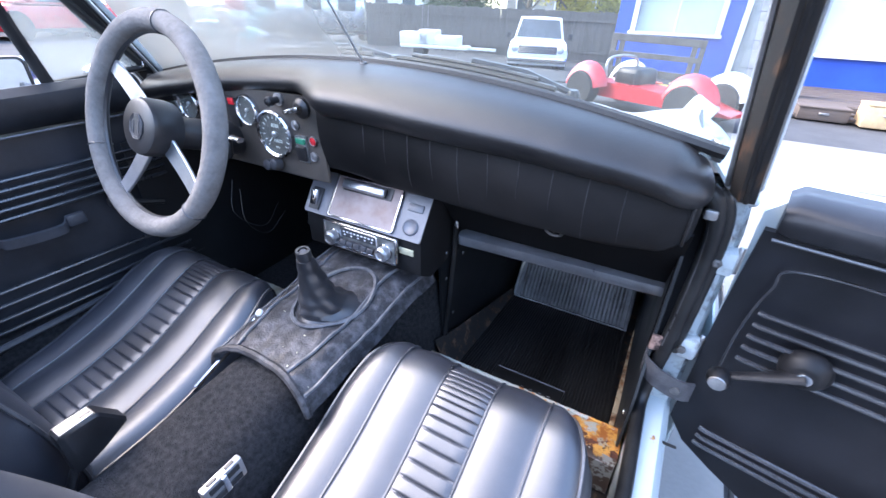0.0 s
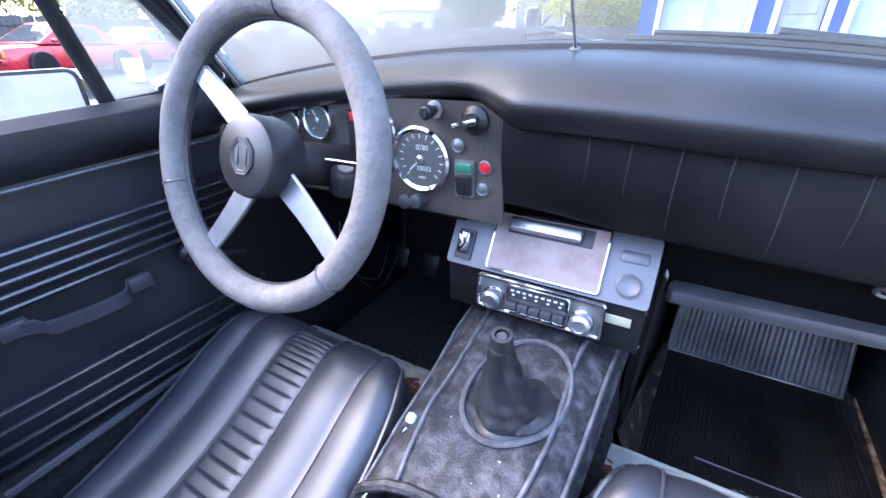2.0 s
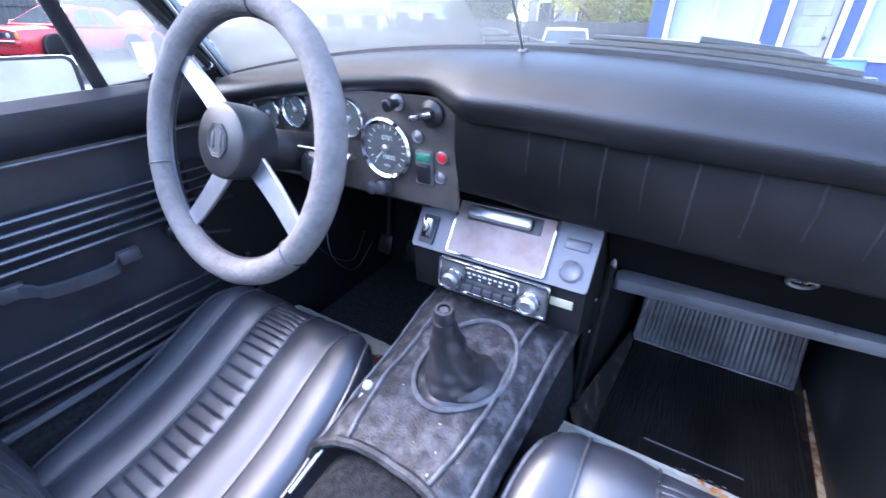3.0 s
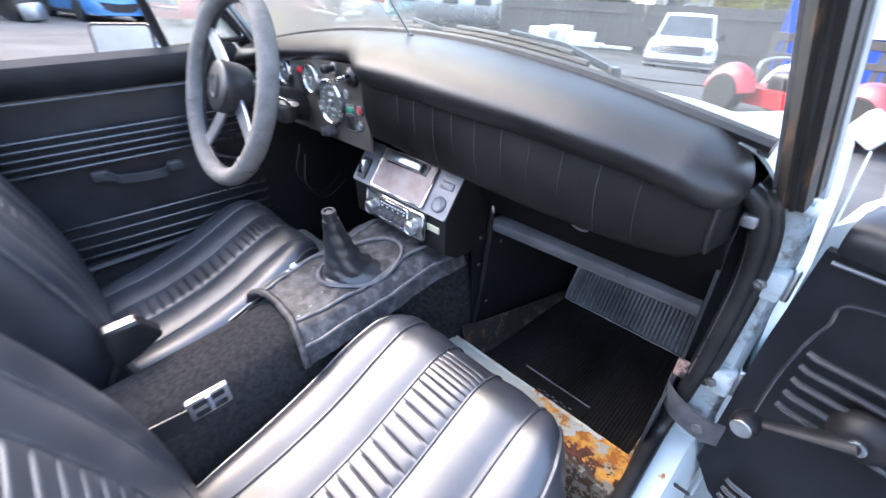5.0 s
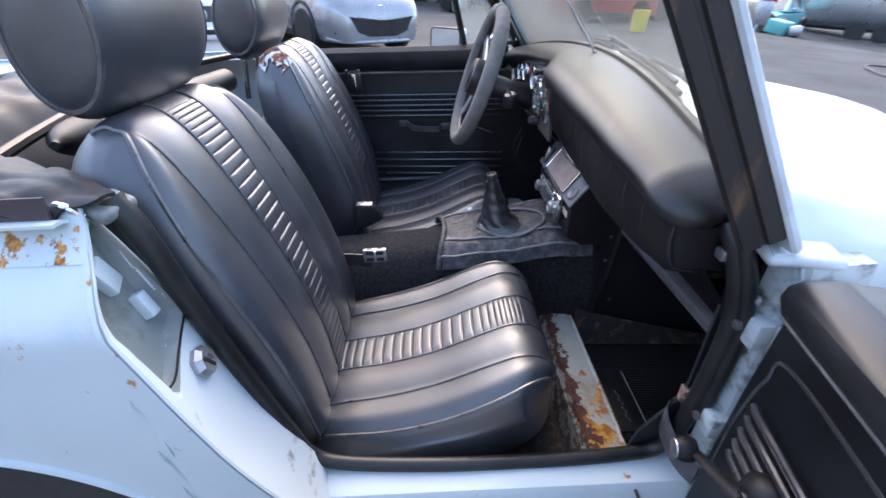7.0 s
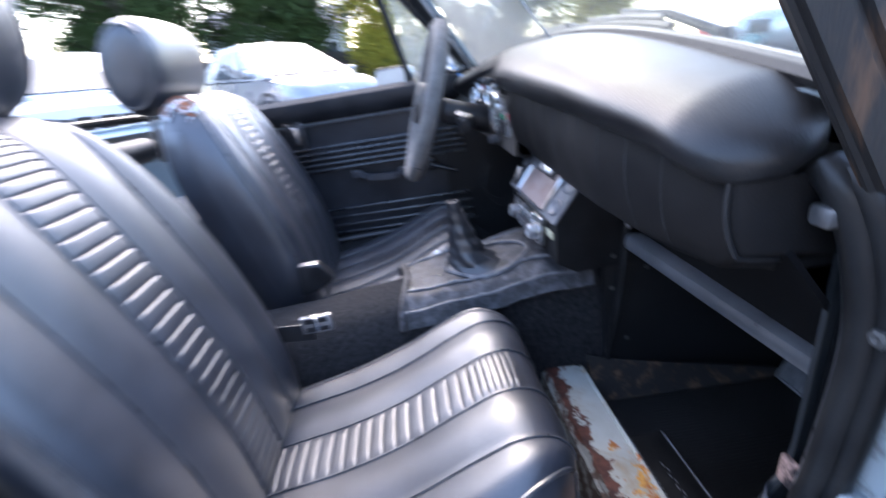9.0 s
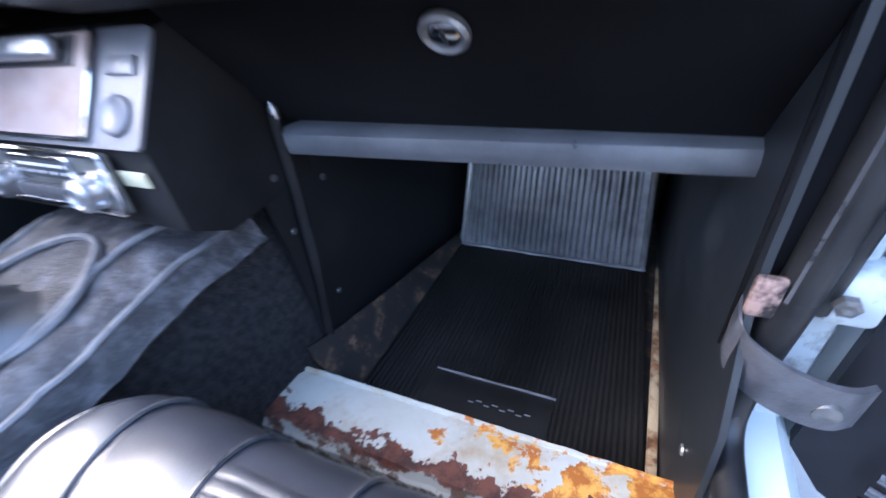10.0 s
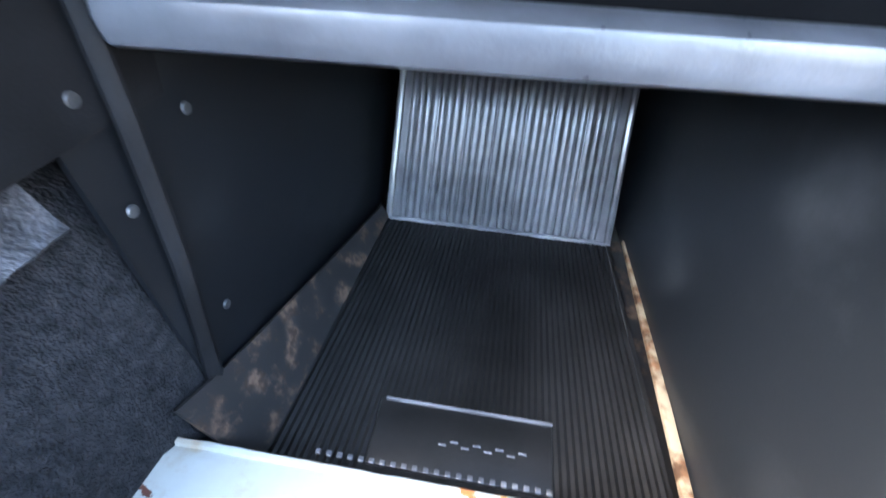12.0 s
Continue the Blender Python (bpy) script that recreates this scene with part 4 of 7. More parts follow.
for ang in (143, -37, 233):
    m = Matrix.Rotation(radians(ang), 4, "Z")
    sec = []
    for t in range(9):
        r = lerp(0.035, 0.176, t / 8)
        w = lerp(0.020, 0.0145, t / 8)
        z = lerp(-0.010, -0.004, t / 8) - 0.012 * math.sin(math.pi * t / 8) * 0.3
        sec.append([m @ Vector((r, w * sy, z + dz)) for sy, dz in ((-1, 0.0), (-0.9, 0.002), (0.9, 0.002), (1, 0.0), (0.95, -0.004), (-0.95, -0.004))])
    part("spoke", loft(sec), ALU, wheel, "flat brushed aluminium spoke", smooth=25)
hub = part("hub_cap", lathe([(0.050, -0.034), (0.053, -0.02), (0.053, 0.014), (0.050, 0.021), (0.044, 0.0235), (0, 0.0245)], 48), PLASTIC, wheel, "round black horn pad")
part("badge", slab([(0.021 * math.cos(radians(22.5 + 45 * k)), 0.024 * math.sin(radians(22.5 + 45 * k))) for k in range(8)], 0.0016, pose(0, 0, 0.0238)), VINYL, hub, "plain raised octagonal badge", smooth=10)
bm = bmesh.new()
for sc in (1.0, 0.82):
    tube([(sc * 0.021 * math.cos(radians(22.5 + 45 * k)), sc * 0.024 * math.sin(radians(22.5 + 45 * k)), 0.0256) for k in range(8)], 0.0009, 5, bm=bm, loop=True)
for x in (-0.008, 0.008):
    rbox(bm, (0.0035, 0.022, 0.0016), (x, 0, 0.0258), 0.0006)
part("badge_relief", bm, GREYP, hub)

# ---- centre console with ashtray and radio ----
CONSIDE = mat("dull_console_side", (0.006, 0.006, 0.0065), (0.014, 0.014, 0.015), rough=0.6, scale=12, fine=400, bump=0.2, spec=0.25)
console = thing("centre_console", "grey plastic centre console panel with ashtray and switches", "console")
CP = pose(0.0, 0.750, 0.662, 53, 0, 0)   # the sloping panel: x across, y up its slope, z out
part("console_body", loft([[Vector((x, y, z)) for y, z in ((0.775, 0.700), (0.724, 0.628), (0.722, 0.545), (0.76, 0.52), (0.90, 0.52), (0.90, 0.72))] for x in (-0.150, 0.152)]), CONSIDE, console, smooth=20)
part("console_panel", slab(rrect(0.306, 0.098, 0.006), 0.004, CP @ pose(0.001, 0, 0.0)), CONSOLEP, console, "grey grained panel")
ash = thing("ashtray", "chrome-edged ashtray with a rust-stained steel lid and bar handle", "ashtray")
ASHM = patchy("rust_stained_steel", (0.33, 0.255, 0.235), (0.22, 0.12, 0.09), 0.36, 0.55, 11, 0.50, 0.80, deep=(0.16, 0.08, 0.055))
part("lid", slab(rrect(0.166, 0.088, 0.004), 0.004, CP @ pose(0.004, 0.002, 0.0045)), ASHM, ash)
part("edge_trim", tube([CP @ Vector((x + 0.004, y + 0.002, 0.0085)) for x, y in rrect(0.168, 0.090, 0.004)], 0.0022, 6, loop=True), CHROME, ash)
part("bar_handle", box((0.108, 0.020, 0.013), (0, 0, 0), 0.005, 3, CP @ pose(-0.002, 0.030, 0.017)), ALU, ash, "satin bar handle")
part("handle_slot", box((0.125, 0.026, 0.002), (0, 0, 0), 0.0005, 1, CP @ pose(0.004, 0.030, 0.0095)), PLASTIC, ash)
for sx in (-1, 1):
    part("handle_rivet", lathe([(0.002, 0), (0.002, 0.001), (0, 0.0015)], 8, CP @ pose(-0.002 + sx * 0.03, 0.028, 0.0235)), STEEL, ash)
sw = thing("rocker_switch", "black rocker switch in the console panel", "switch")
part("switch_frame", slab(rrect(0.028, 0.05, 0.003), 0.004, CP @ pose(-0.125, -0.016, 0.0042)), PLASTIC, sw)
part("switch_rocker", box((0.018, 0.034, 0.012), (0, 0, 0), 0.002, 2, CP @ pose(-0.125, -0.014, 0.012, 14, 0, 0)), CHROME, sw, "glossy rocker")
part("blank_plate", box((0.036, 0.016, 0.003), (0, 0, 0), 0.003, 2, CP @ pose(0.124, 0.018, 0.0055)), CONSOLEP, console)
part("round_blank", lathe([(0.017, 0.003), (0.017, 0.006), (0.014, 0.0075), (0.012, 0.006), (0, 0.0062)], 28, CP @ pose(0.124, -0.022, 0.001)), CONSOLEP, console, "round blanking disc")
part("label_plate", box((0.034, 0.003, 0.014), (0.120, 0.7205, 0.596), 0.0005), CREAM, console, "faded cream label")

radio = thing("car_radio", "old chrome-faced push-button car radio with two knobs", "radio")
RM = pose(0.006, 0.7165, 0.592, 84, 0, 0)
part("face_plate", slab(rrect(0.192, 0.056, 0.003), 0.006, RM), mat("tarnished_radio_face", (0.30, 0.31, 0.30), (0.18, 0.185, 0.18), rough=0.35, metal=0.6, scale=30, fine=200, bump=0.1), radio)
part("face_rim", tube([RM @ Vector((x, y, 0.0065)) for x, y in rrect(0.190, 0.054, 0.003)], 0.003, 6, loop=True), CHROME, radio)
part("dial_frame", tube([RM @ Vector((x, y + 0.002, 0.008)) for x, y in rrect(0.094, 0.040, 0.004)], 0.0024, 6, loop=True), CHROME, radio)
dial = part("tuning_dial", box((0.088, 0.018, 0.003), (0, 0, 0), 0.0005, 1, RM @ pose(0, 0.011, 0.0075)), DIAL, radio, "black tuning scale")
bm = bmesh.new()
for k in range(9):
    rbox(bm, (0.005, 0.003, 0.0006), (0, 0, 0), 0, 1, RM @ pose(-0.038 + k * 0.0095, 0.0145, 0.0095))
    if k % 2 == 0:
        rbox(bm, (0.004, 0.003, 0.0006), (0, 0, 0), 0, 1, RM @ pose(-0.036 + k * 0.0090, 0.0075, 0.0095))
part("scale_bars", bm, WHITEM, dial, smooth=0)
for k in range(5):
    pb = part("preset_button", box((0.0165, 0.013, 0.014), (0, 0, 0), 0.002, 2, RM @ pose(-0.036 + 0.018 * k, -0.010, 0.012, -12, 0, 0)), GREYP, radio, "dark preset button")
    part("button_edge", box((0.0160, 0.0015, 0.002), (0, 0, 0), 0.0005, 1, RM @ pose(-0.036 + 0.018 * k, -0.0165, 0.0175)), CHROME, pb)
for sx in (-1, 1):
    kb = part("radio_knob", lathe([(0.015, 0.004), (0.016, 0.008), (0.0155, 0.022), (0.012, 0.025), (0.010, 0.026), (0.010, 0.024), (0, 0.024)], 28, RM @ pose(sx * 0.068, -0.006, 0)), ALU if sx > 0 else STEEL, radio, "round bright metal knob" if sx > 0 else "round dull metal knob")
    part("knob_ring", lathe([(0.018, 0.003), (0.018, 0.008), (0.016, 0.009), (0.015, 0.006)], 28, RM @ pose(sx * 0.068, -0.006, 0)), CHROME, kb)

# ---- parcel rail and passenger footwell ----
rail = thing("parcel_rail", "padded grey-black vinyl rail below the dash", "rail")
bm = loft([[Vector((x, 0.850 + 0.045 * (x - 0.17) + y * (0.5 if x < 0.180 or x > 0.598 else 1), 0.577 + z)) for y, z in ((-0.009, -0.011), (-0.012, 0.0), (-0.009, 0.010), (0.0, 0.0145), (0.02, 0.014), (0.02, -0.013), (0.0, -0.0155))] for x in (0.174, 0.180, 0.25, 0.4, 0.55, 0.590, 0.597)])
# base colour raised to carry part of the sky's reflection on the rail
RAILM = mat("sheen_rail_vinyl", (0.055, 0.057, 0.064), (0.12, 0.125, 0.138), rough=0.30, spec=1.0, coat=0.7, coat_rough=0.3, scale=12, fine=300, bump=0.25)
part("rail_pad", bm, RAILM, rail)
part("shelf", box((0.43, 0.34, 0.010), (0.385, 1.03, 0.575), 0.003), BOARDV, rail, "black fibreboard parcel shelf")
post = part("side_strut", tube([(0.166, 0.850, 0.605), (0.163, 0.846, 0.52), (0.160, 0.836, 0.42), (0.157, 0.824, 0.345), (0.155, 0.816, 0.300)], [0.006, 0.0065, 0.0065, 0.0065, 0.008], 8, squash=0.6), CONSIDE, rail, "black strut")
part("strut_pin", lathe([(0.005, 0), (0.005, 0.01), (0.0, 0.02)], 10, pose(0.166, 0.852, 0.600)), STEEL, rail)

SCREWM = mat("tarnished_screw", (0.12, 0.12, 0.12), (0.22, 0.22, 0.22), rough=0.45, metal=0.8, scale=60, fine=300, bump=0.1)
foot = thing("footwell_trim", "black footwell boards with screws, scuffed", "footwell trim")
part("tunnel_board", sheet(14, 10, lambda u, v: (lerp(0.152, 0.208, u ** 1.1) - 0.012 * v, lerp(0.815, 1.33, u), lerp(0.215, 0.74, v)), 0.005), FOOTV, foot)
part("outer_board", sheet(18, 14, lambda u, v: (0.594 - 0.02 * u + 0.004 * math.sin(3 * v), lerp(graph(lerp(0.215, 0.80, v), [(0.215, 0.712), (0.38, 0.727), (0.45, 0.742), (0.485, 0.782), (0.53, 0.790), (0.80, 0.790)]), 1.33, u), lerp(0.215, 0.80, v)), 0.005), DUSTB, foot, "dusty scuffed black board")
part("seal_flange", box((0.034, 0.006, 0.36), (0.607, 0.803, 0.630), 0.002, 1), BOARDV, foot, "black board edge behind the seal")
part("outer_strip", box((0.012, 0.40, 0.008), (0.578, 0.965, 0.224), 0.003), patchy("rusty_tan_edge", (0.48, 0.36, 0.22), (0.26, 0.12, 0.05), 0.7, 0.9, 24, 0.48, 0.6), foot, "tan rusty floor edge")
for p in ((0.156, 0.86, 0.347), (0.163, 0.893, 0.510), (0.152, 0.832, 0.540), (0.152, 0.830, 0.470)):
    part("screw", lathe([(0.0045, 0), (0.004, 0.0015), (0.0, 0.002)], 12, pose(p[0], p[1], p[2], 0, 90, 0)), SCREWM, foot)
part("screw", lathe([(0.0055, 0), (0.005, 0.002), (0.0, 0.003)], 12, pose(0.589, 0.778, 0.330, 0, -90, 0)), STEEL, foot)
part("floor_flange", sheet(10, 4, lambda u, v: (lerp(0.150, 0.203, u) + 0.040 * v * (1 - 0.70 * u), lerp(0.775, 1.16, u), lerp(0.318 - 0.080 * u ** 0.8, 0.222, v)), 0.004), RUSTF, foot, "rusty floor flange")

mat_ob = thing("floor_mat", "black ribbed rubber floor mat with a heel pad", "floor mat")


def mat_surface(u, v):
    y = lerp(0.775, 1.165, v)
    x0, x1 = lerp(0.180, 0.212, v), lerp(0.572, 0.556, v)
    pad_in = 0.285 < lerp(x0, x1, u) < 0.462 and 0.797 < y < 0.866
    rib = 0.0022 * (0.5 + 0.5 * math.cos(2 * math.pi * u * 52)) * (0 if pad_in else 1) * smoothstep(0.0, 0.05, v) * smoothstep(0.0, 0.02, u) * smoothstep(1, 0.98, u)
    return (lerp(x0, x1, u), y, 0.2155 + rib)


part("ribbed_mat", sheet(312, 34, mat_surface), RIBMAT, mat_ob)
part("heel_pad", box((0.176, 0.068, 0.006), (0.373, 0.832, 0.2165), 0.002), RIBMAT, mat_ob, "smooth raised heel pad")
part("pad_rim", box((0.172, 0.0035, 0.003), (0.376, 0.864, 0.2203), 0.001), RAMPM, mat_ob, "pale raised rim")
for k in range(22):
    part("pad_tooth", box((0.0055, 0.005, 0.003), (0.2405 + k * 0.0103, 0.800, 0.2203), 0.001), RAMPM, mat_ob)
for k in range(8):
    rbx = part("lettering_bar", box((0.008, 0.0018, 0.002), (0.355 + 0.011 * k, 0.826 + 0.004 * (k % 2), 0.2203), 0.0005), RAMPM, mat_ob, "illegible moulded lettering")
ramp = thing("toe_board_pad", "ribbed rubber toe board pad, sky sheen put into its grey", "toe board")


def ramp_surface(u, v):
    x = lerp(lerp(0.212, 0.222, v), lerp(0.556, 0.548, v), u)
    ribs = 1 if 0.06 < u < 0.94 else 0
    h = 0.0095 * ribs * (0.5 + 0.5 * math.cos(2 * math.pi * u * 32)) ** 4 * smoothstep(0.02, 0.06, v)
    return (x, lerp(1.162, 1.268, v) - h * 0.9, lerp(0.218, 0.45, v) + h * 0.4)


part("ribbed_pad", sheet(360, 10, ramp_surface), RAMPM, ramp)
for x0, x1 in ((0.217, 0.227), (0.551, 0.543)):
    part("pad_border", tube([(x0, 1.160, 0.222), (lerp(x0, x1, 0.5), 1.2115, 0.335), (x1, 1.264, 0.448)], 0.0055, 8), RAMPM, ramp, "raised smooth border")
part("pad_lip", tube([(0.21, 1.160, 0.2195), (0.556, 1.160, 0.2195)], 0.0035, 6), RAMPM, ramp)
part("upper_board", box((0.42, 0.008, 0.36), (0.385, 1.30, 0.58), 0.002, 1), FOOTV, ramp, "black board above the pad")
dfoot = thing("footwell_trim", "dark footwell boards and carpet under the steering wheel", "footwell trim")
part("tunnel_board", sheet(8, 6, lambda u, v: (-lerp(0.152, 0.205, u) + 0.012 * v, lerp(0.815, 1.30, u), lerp(0.215, 0.72, v)), 0.005), FOOTV, dfoot)
part("outer_board", sheet(8, 6, lambda u, v: (-0.592 + 0.02 * u, lerp(0.60, 1.30, u), lerp(0.21, 0.74, v)), 0.005), FOOTV, dfoot)
part("toe_board", sheet(8, 6, lambda u, v: (lerp(-0.60, -0.19, u), lerp(1.16, 1.28, v), lerp(0.21, 0.72, v)), 0.005), FOOTV, dfoot)
part("floor_carpet", box((0.42, 0.56, 0.008), (-0.385, 0.90, 0.212), 0.003), CARPET, dfoot)
for x in (-0.30, -0.40, -0.50):
    ped = part("pedal", box((0.05, 0.012, 0.06), (x, 1.05, 0.36), 0.006, 2, pose(0, 0, 0, -25, 0, 0)), RUBBER, dfoot, "black rubber pedal")
    part("pedal_arm", tube([(x, 1.06, 0.36), (x, 1.09, 0.50), (x, 1.06, 0.70)], 0.008, 6), PLASTIC, ped)
part("under_dash_tray", box((0.40, 0.22, 0.010), (-0.33, 0.86, 0.69), 0.004), FOOTV, dfoot)
tag = solo("loose_tag", box((0.03, 0.012, 0.012), (0.215, 0.93, 0.555), 0.004), CREAM, "pale cream scrap under the shelf", "scrap")
part("under_dash_board", sheet(12, 6, lambda u, v: (lerp(0.158, 0.596, u), lerp(0.872, 0.746, v), lerp(0.590, 0.756, v)), 0.005), BOARDV, foot, "black board under the dash")
stud = thing("dash_lock", "round chrome lock in the black board under the dash", "lock")
LM = pose(0.391, 0.797, 0.684, 127, 0, 0)
part("lock_ring", lathe([(0.017, 0), (0.017, 0.004), (0.014, 0.006), (0.011, 0.004), (0.011, 0.001)], 28, LM), STEEL, stud, "worn chrome ring")
barrel = part("lock_barrel", lathe([(0.0105, 0.0), (0.0105, 0.004), (0.009, 0.005), (0, 0.005)], 20, LM), CHROME, stud)
part("key_slot", box((0.003, 0.011, 0.001), (0, 0, 0), 0.0003, 1, LM @ pose(0, 0, 0.0052)), PLASTIC, barrel)

# ---- belt buckles ----
def buckle(name, at, turn, label):
    b = thing(name, label, "seat belt", "belt buckles", m=CAR @ pose(*at, *turn))
    return b


bd = buckle("belt_buckle", (-0.104, 0.205, 0.495), (0, 0, 0), "black plastic belt buckle with a silver end plate, beside the tunnel")
SIDE = [(-0.035, 0.034), (-0.031, 0.037), (0.014, 0.036), (0.019, 0.032), (0.042, -0.004), (0.040, -0.012), (0.0, -0.032), (-0.034, -0.042), (-0.040, -0.036)]
rings = [[Vector((x, y * k + 0.001, -0.002 + (z + 0.002) * k)) for y, z in SIDE] for x, k in ((-0.016, 0.88), (-0.013, 1.0), (0.011, 1.0), (0.014, 0.88))]
part("housing", loft(rings), PLASTIC, bd, smooth=30)
plate = part("press_plate", box((0.022, 0.044, 0.003), (-0.001, -0.008, 0.0365), 0.0012, 2), STEEL, bd, "satin silver end plate")
part("plate_slot", box((0.006, 0.014, 0.001), (0.002, 0.006, 0.0382), 0.0003, 1), PLASTIC, plate)
part("stalk", tube([(-0.001, -0.030, -0.03), (-0.002, -0.055, -0.07), (-0.002, -0.07, -0.11)], 0.011, 8, squash=0.45), PLASTIC, bd)
bp = buckle("belt_buckle", (0.136, 0.252, 0.508), (0, 0, 0), "chrome slotted belt buckle on black webbing")
part("webbing", box((0.004, 0.17, 0.036), (-0.002, -0.095, -0.012), 0.001, 1, pose(0, 0, 0, -6, 0, 0)), PLASTIC, bp)
frame_b = part("buckle_frame", box((0.012, 0.058, 0.036), (0.004, 0.0, 0.0), 0.003, 2), STEEL, bp, "worn chrome buckle frame")
for k in (-1, 1):
    part("buckle_slot", box((0.004, 0.044, 0.010), (0.0095, 0.0, 0.009 * k), 0.001, 1), PLASTIC, frame_b)
    part("top_slot", box((0.006, 0.014, 0.003), (0.004, 0.013 * k, 0.0175), 0.001, 1), PLASTIC, frame_b)
part("latch_bar", box((0.016, 0.008, 0.030), (0.005, 0.0, 0.001), 0.002, 2), CHROME, bp)

# crumbs and flakes lying on the tunnel cover
rnd_c = random.Random(5)
bm = bmesh.new()
for k in range(15):
    x, y = rnd_c.uniform(-0.08, 0.11), rnd_c.uniform(0.43, 0.56)
    if k < 5:
        x, y = 0.045 + rnd_c.gauss(0, 0.018), 0.470 + rnd_c.gauss(0, 0.014)
    sz = rnd_c.uniform(0.0005, 0.0013) * (1.8 if k < 3 else 1)
    rbox(bm, (sz * 1.8, sz, sz * 0.7), (0, 0, 0), 0, 1, pose(x, y, cover_z(x, y) + 0.0035, rnd_c.uniform(-30, 30), rnd_c.uniform(-30, 30), rnd_c.uniform(0, 180)))
crumbs = solo("crumbs", bm, CREAM, "pale crumbs and flakes on the tunnel cover", "crumbs", kind="stuff", smooth=0)

# ---- doors ----
RIBS = (0.722, 0.703, 0.684, 0.665, 0.646, 0.500, 0.470, 0.440, 0.412)
# shaded copy of the door card vinyl: the open door's dimmer light is in its colour
CARDB = mat("shaded_card_vinyl", (0.006, 0.0065, 0.008), (0.015, 0.016, 0.020), rough=0.42, scale=6, fine=900, bump=0.10, bump_dist=0.0003, kind="grain", spec=0.3)
RIBB = mat("glossy_rib_vinyl", (0.016, 0.017, 0.020), (0.036, 0.038, 0.044), rough=0.22, scale=6, fine=900, bump=0.06, bump_dist=0.0003, kind="grain", spec=1.0, coat=1.0, coat_rough=0.2)


def car_door(name, label, m, side, passenger):
    """Local axes: x from the hinge to the rear, y inwards, z up."""
    d = thing(name, label, "car door", "car doors", m=m)
    L, R = 0.80, side
    dz = -0.062 if passenger else 0.0
    low = 0.285 if passenger else 0.385
    ztop = 0.764 if passenger else 0.795
    skin, ribm = (CARDB, RIBB) if passenger else (PANELV, RIBV)
    base = [(0.70, 0.205), (0.30, 0.205), (0.15, 0.226), (0.09, 0.258), (0.03, 0.296)] if passenger else []
    shell = [(0.0, low + 0.01), (0.0, 0.845 + dz), (0.02, 0.865 + dz), (L - 0.03, 0.865 + dz), (L, 0.84 + dz), (L - 0.03, 0.62), (L - 0.10, 0.45), (L - 0.16, low + 0.01)]
    if passenger:
        shell = [(0.0, 0.34)] + shell[1:-1] + [(L - 0.15, 0.26)] + [(x, z + 0.01) for x, z in base]
    card = ([] if passenger else [(0.02, low)]) + [(-0.004, low + 0.035 * passenger + 0.025), (0.0, 0.62), (0.008, ztop), (L - 0.03, ztop), (L - 0.04, 0.62), (L - 0.11, 0.44)] + ([(L - 0.14, 0.25)] + base if passenger else [(L - 0.15, low)])
    S = Matrix.Diagonal((1, R, 1, 1))
    up = Matrix(((1, 0, 0, 0), (0, 0, -1, 0), (0, 1, 0, 0), (0, 0, 0, 1)))
    part("door_shell", slab(shell, 0.10, S @ Matrix.Translation((0, -0.02, 0)) @ up), PAINT, d, "white painted steel shell")
    cd = part("door_card", slab(card, 0.014, S @ Matrix.Translation((0, 0.0, 0)) @ up), skin, d, "black vinyl door card")
    # padded cap rail
    outer = [(-0.092, 0.850), (-0.090, 0.868), (-0.080, 0.873), (-0.045, 0.876), (-0.015, 0.882)] if passenger else [(-0.022, 0.862)]
    caps = outer + ([(-0.004, 0.879), (0.014, 0.878), (0.030, 0.868), (0.034, 0.852), (0.028, 0.836), (0.012, 0.828), (outer[0][0], 0.828)] if passenger else [(-0.006, 0.884), (0.014, 0.886), (0.032, 0.872), (0.036, 0.845), (0.028, 0.822), (0.012, 0.806), (outer[0][0], 0.806)])
    part("cap_rail", loft([[Vector((x, R * (y * k), 0.845 + dz + (z - 0.845) * k)) for y, z in caps] for x, k in ((0.02, 0.80), (0.034, 1), (0.2, 1), (0.4, 1), (0.6, 1), (L - 0.03, 1), (L - 0.015, 0.85))]), CAPV, d, "rounded vinyl cap rail")
    zs = 0.760 if passenger else 0.800
    part("belt_seam", tube([(0.02, R * 0.016, zs), (L - 0.05, R * 0.016, zs)], 0.0026, 6), PIPING, d)
    for z in ((0.642, 0.620, 0.597, 0.574, 0.550, 0.366, 0.346, 0.326) if passenger else RIBS):
        x1 = L - 0.05 if z > 0.6 else L - 0.13
        x0 = 0.045 if passenger else 0.03
        part("rib", tube([(x0, R * 0.0145, z), (x0 + 0.01, R * 0.0175, z), (x1 - 0.01, R * 0.0175, z), (x1, R * 0.0145, z)], 0.0046, 8), ribm, d, "raised vinyl rib")
    return d


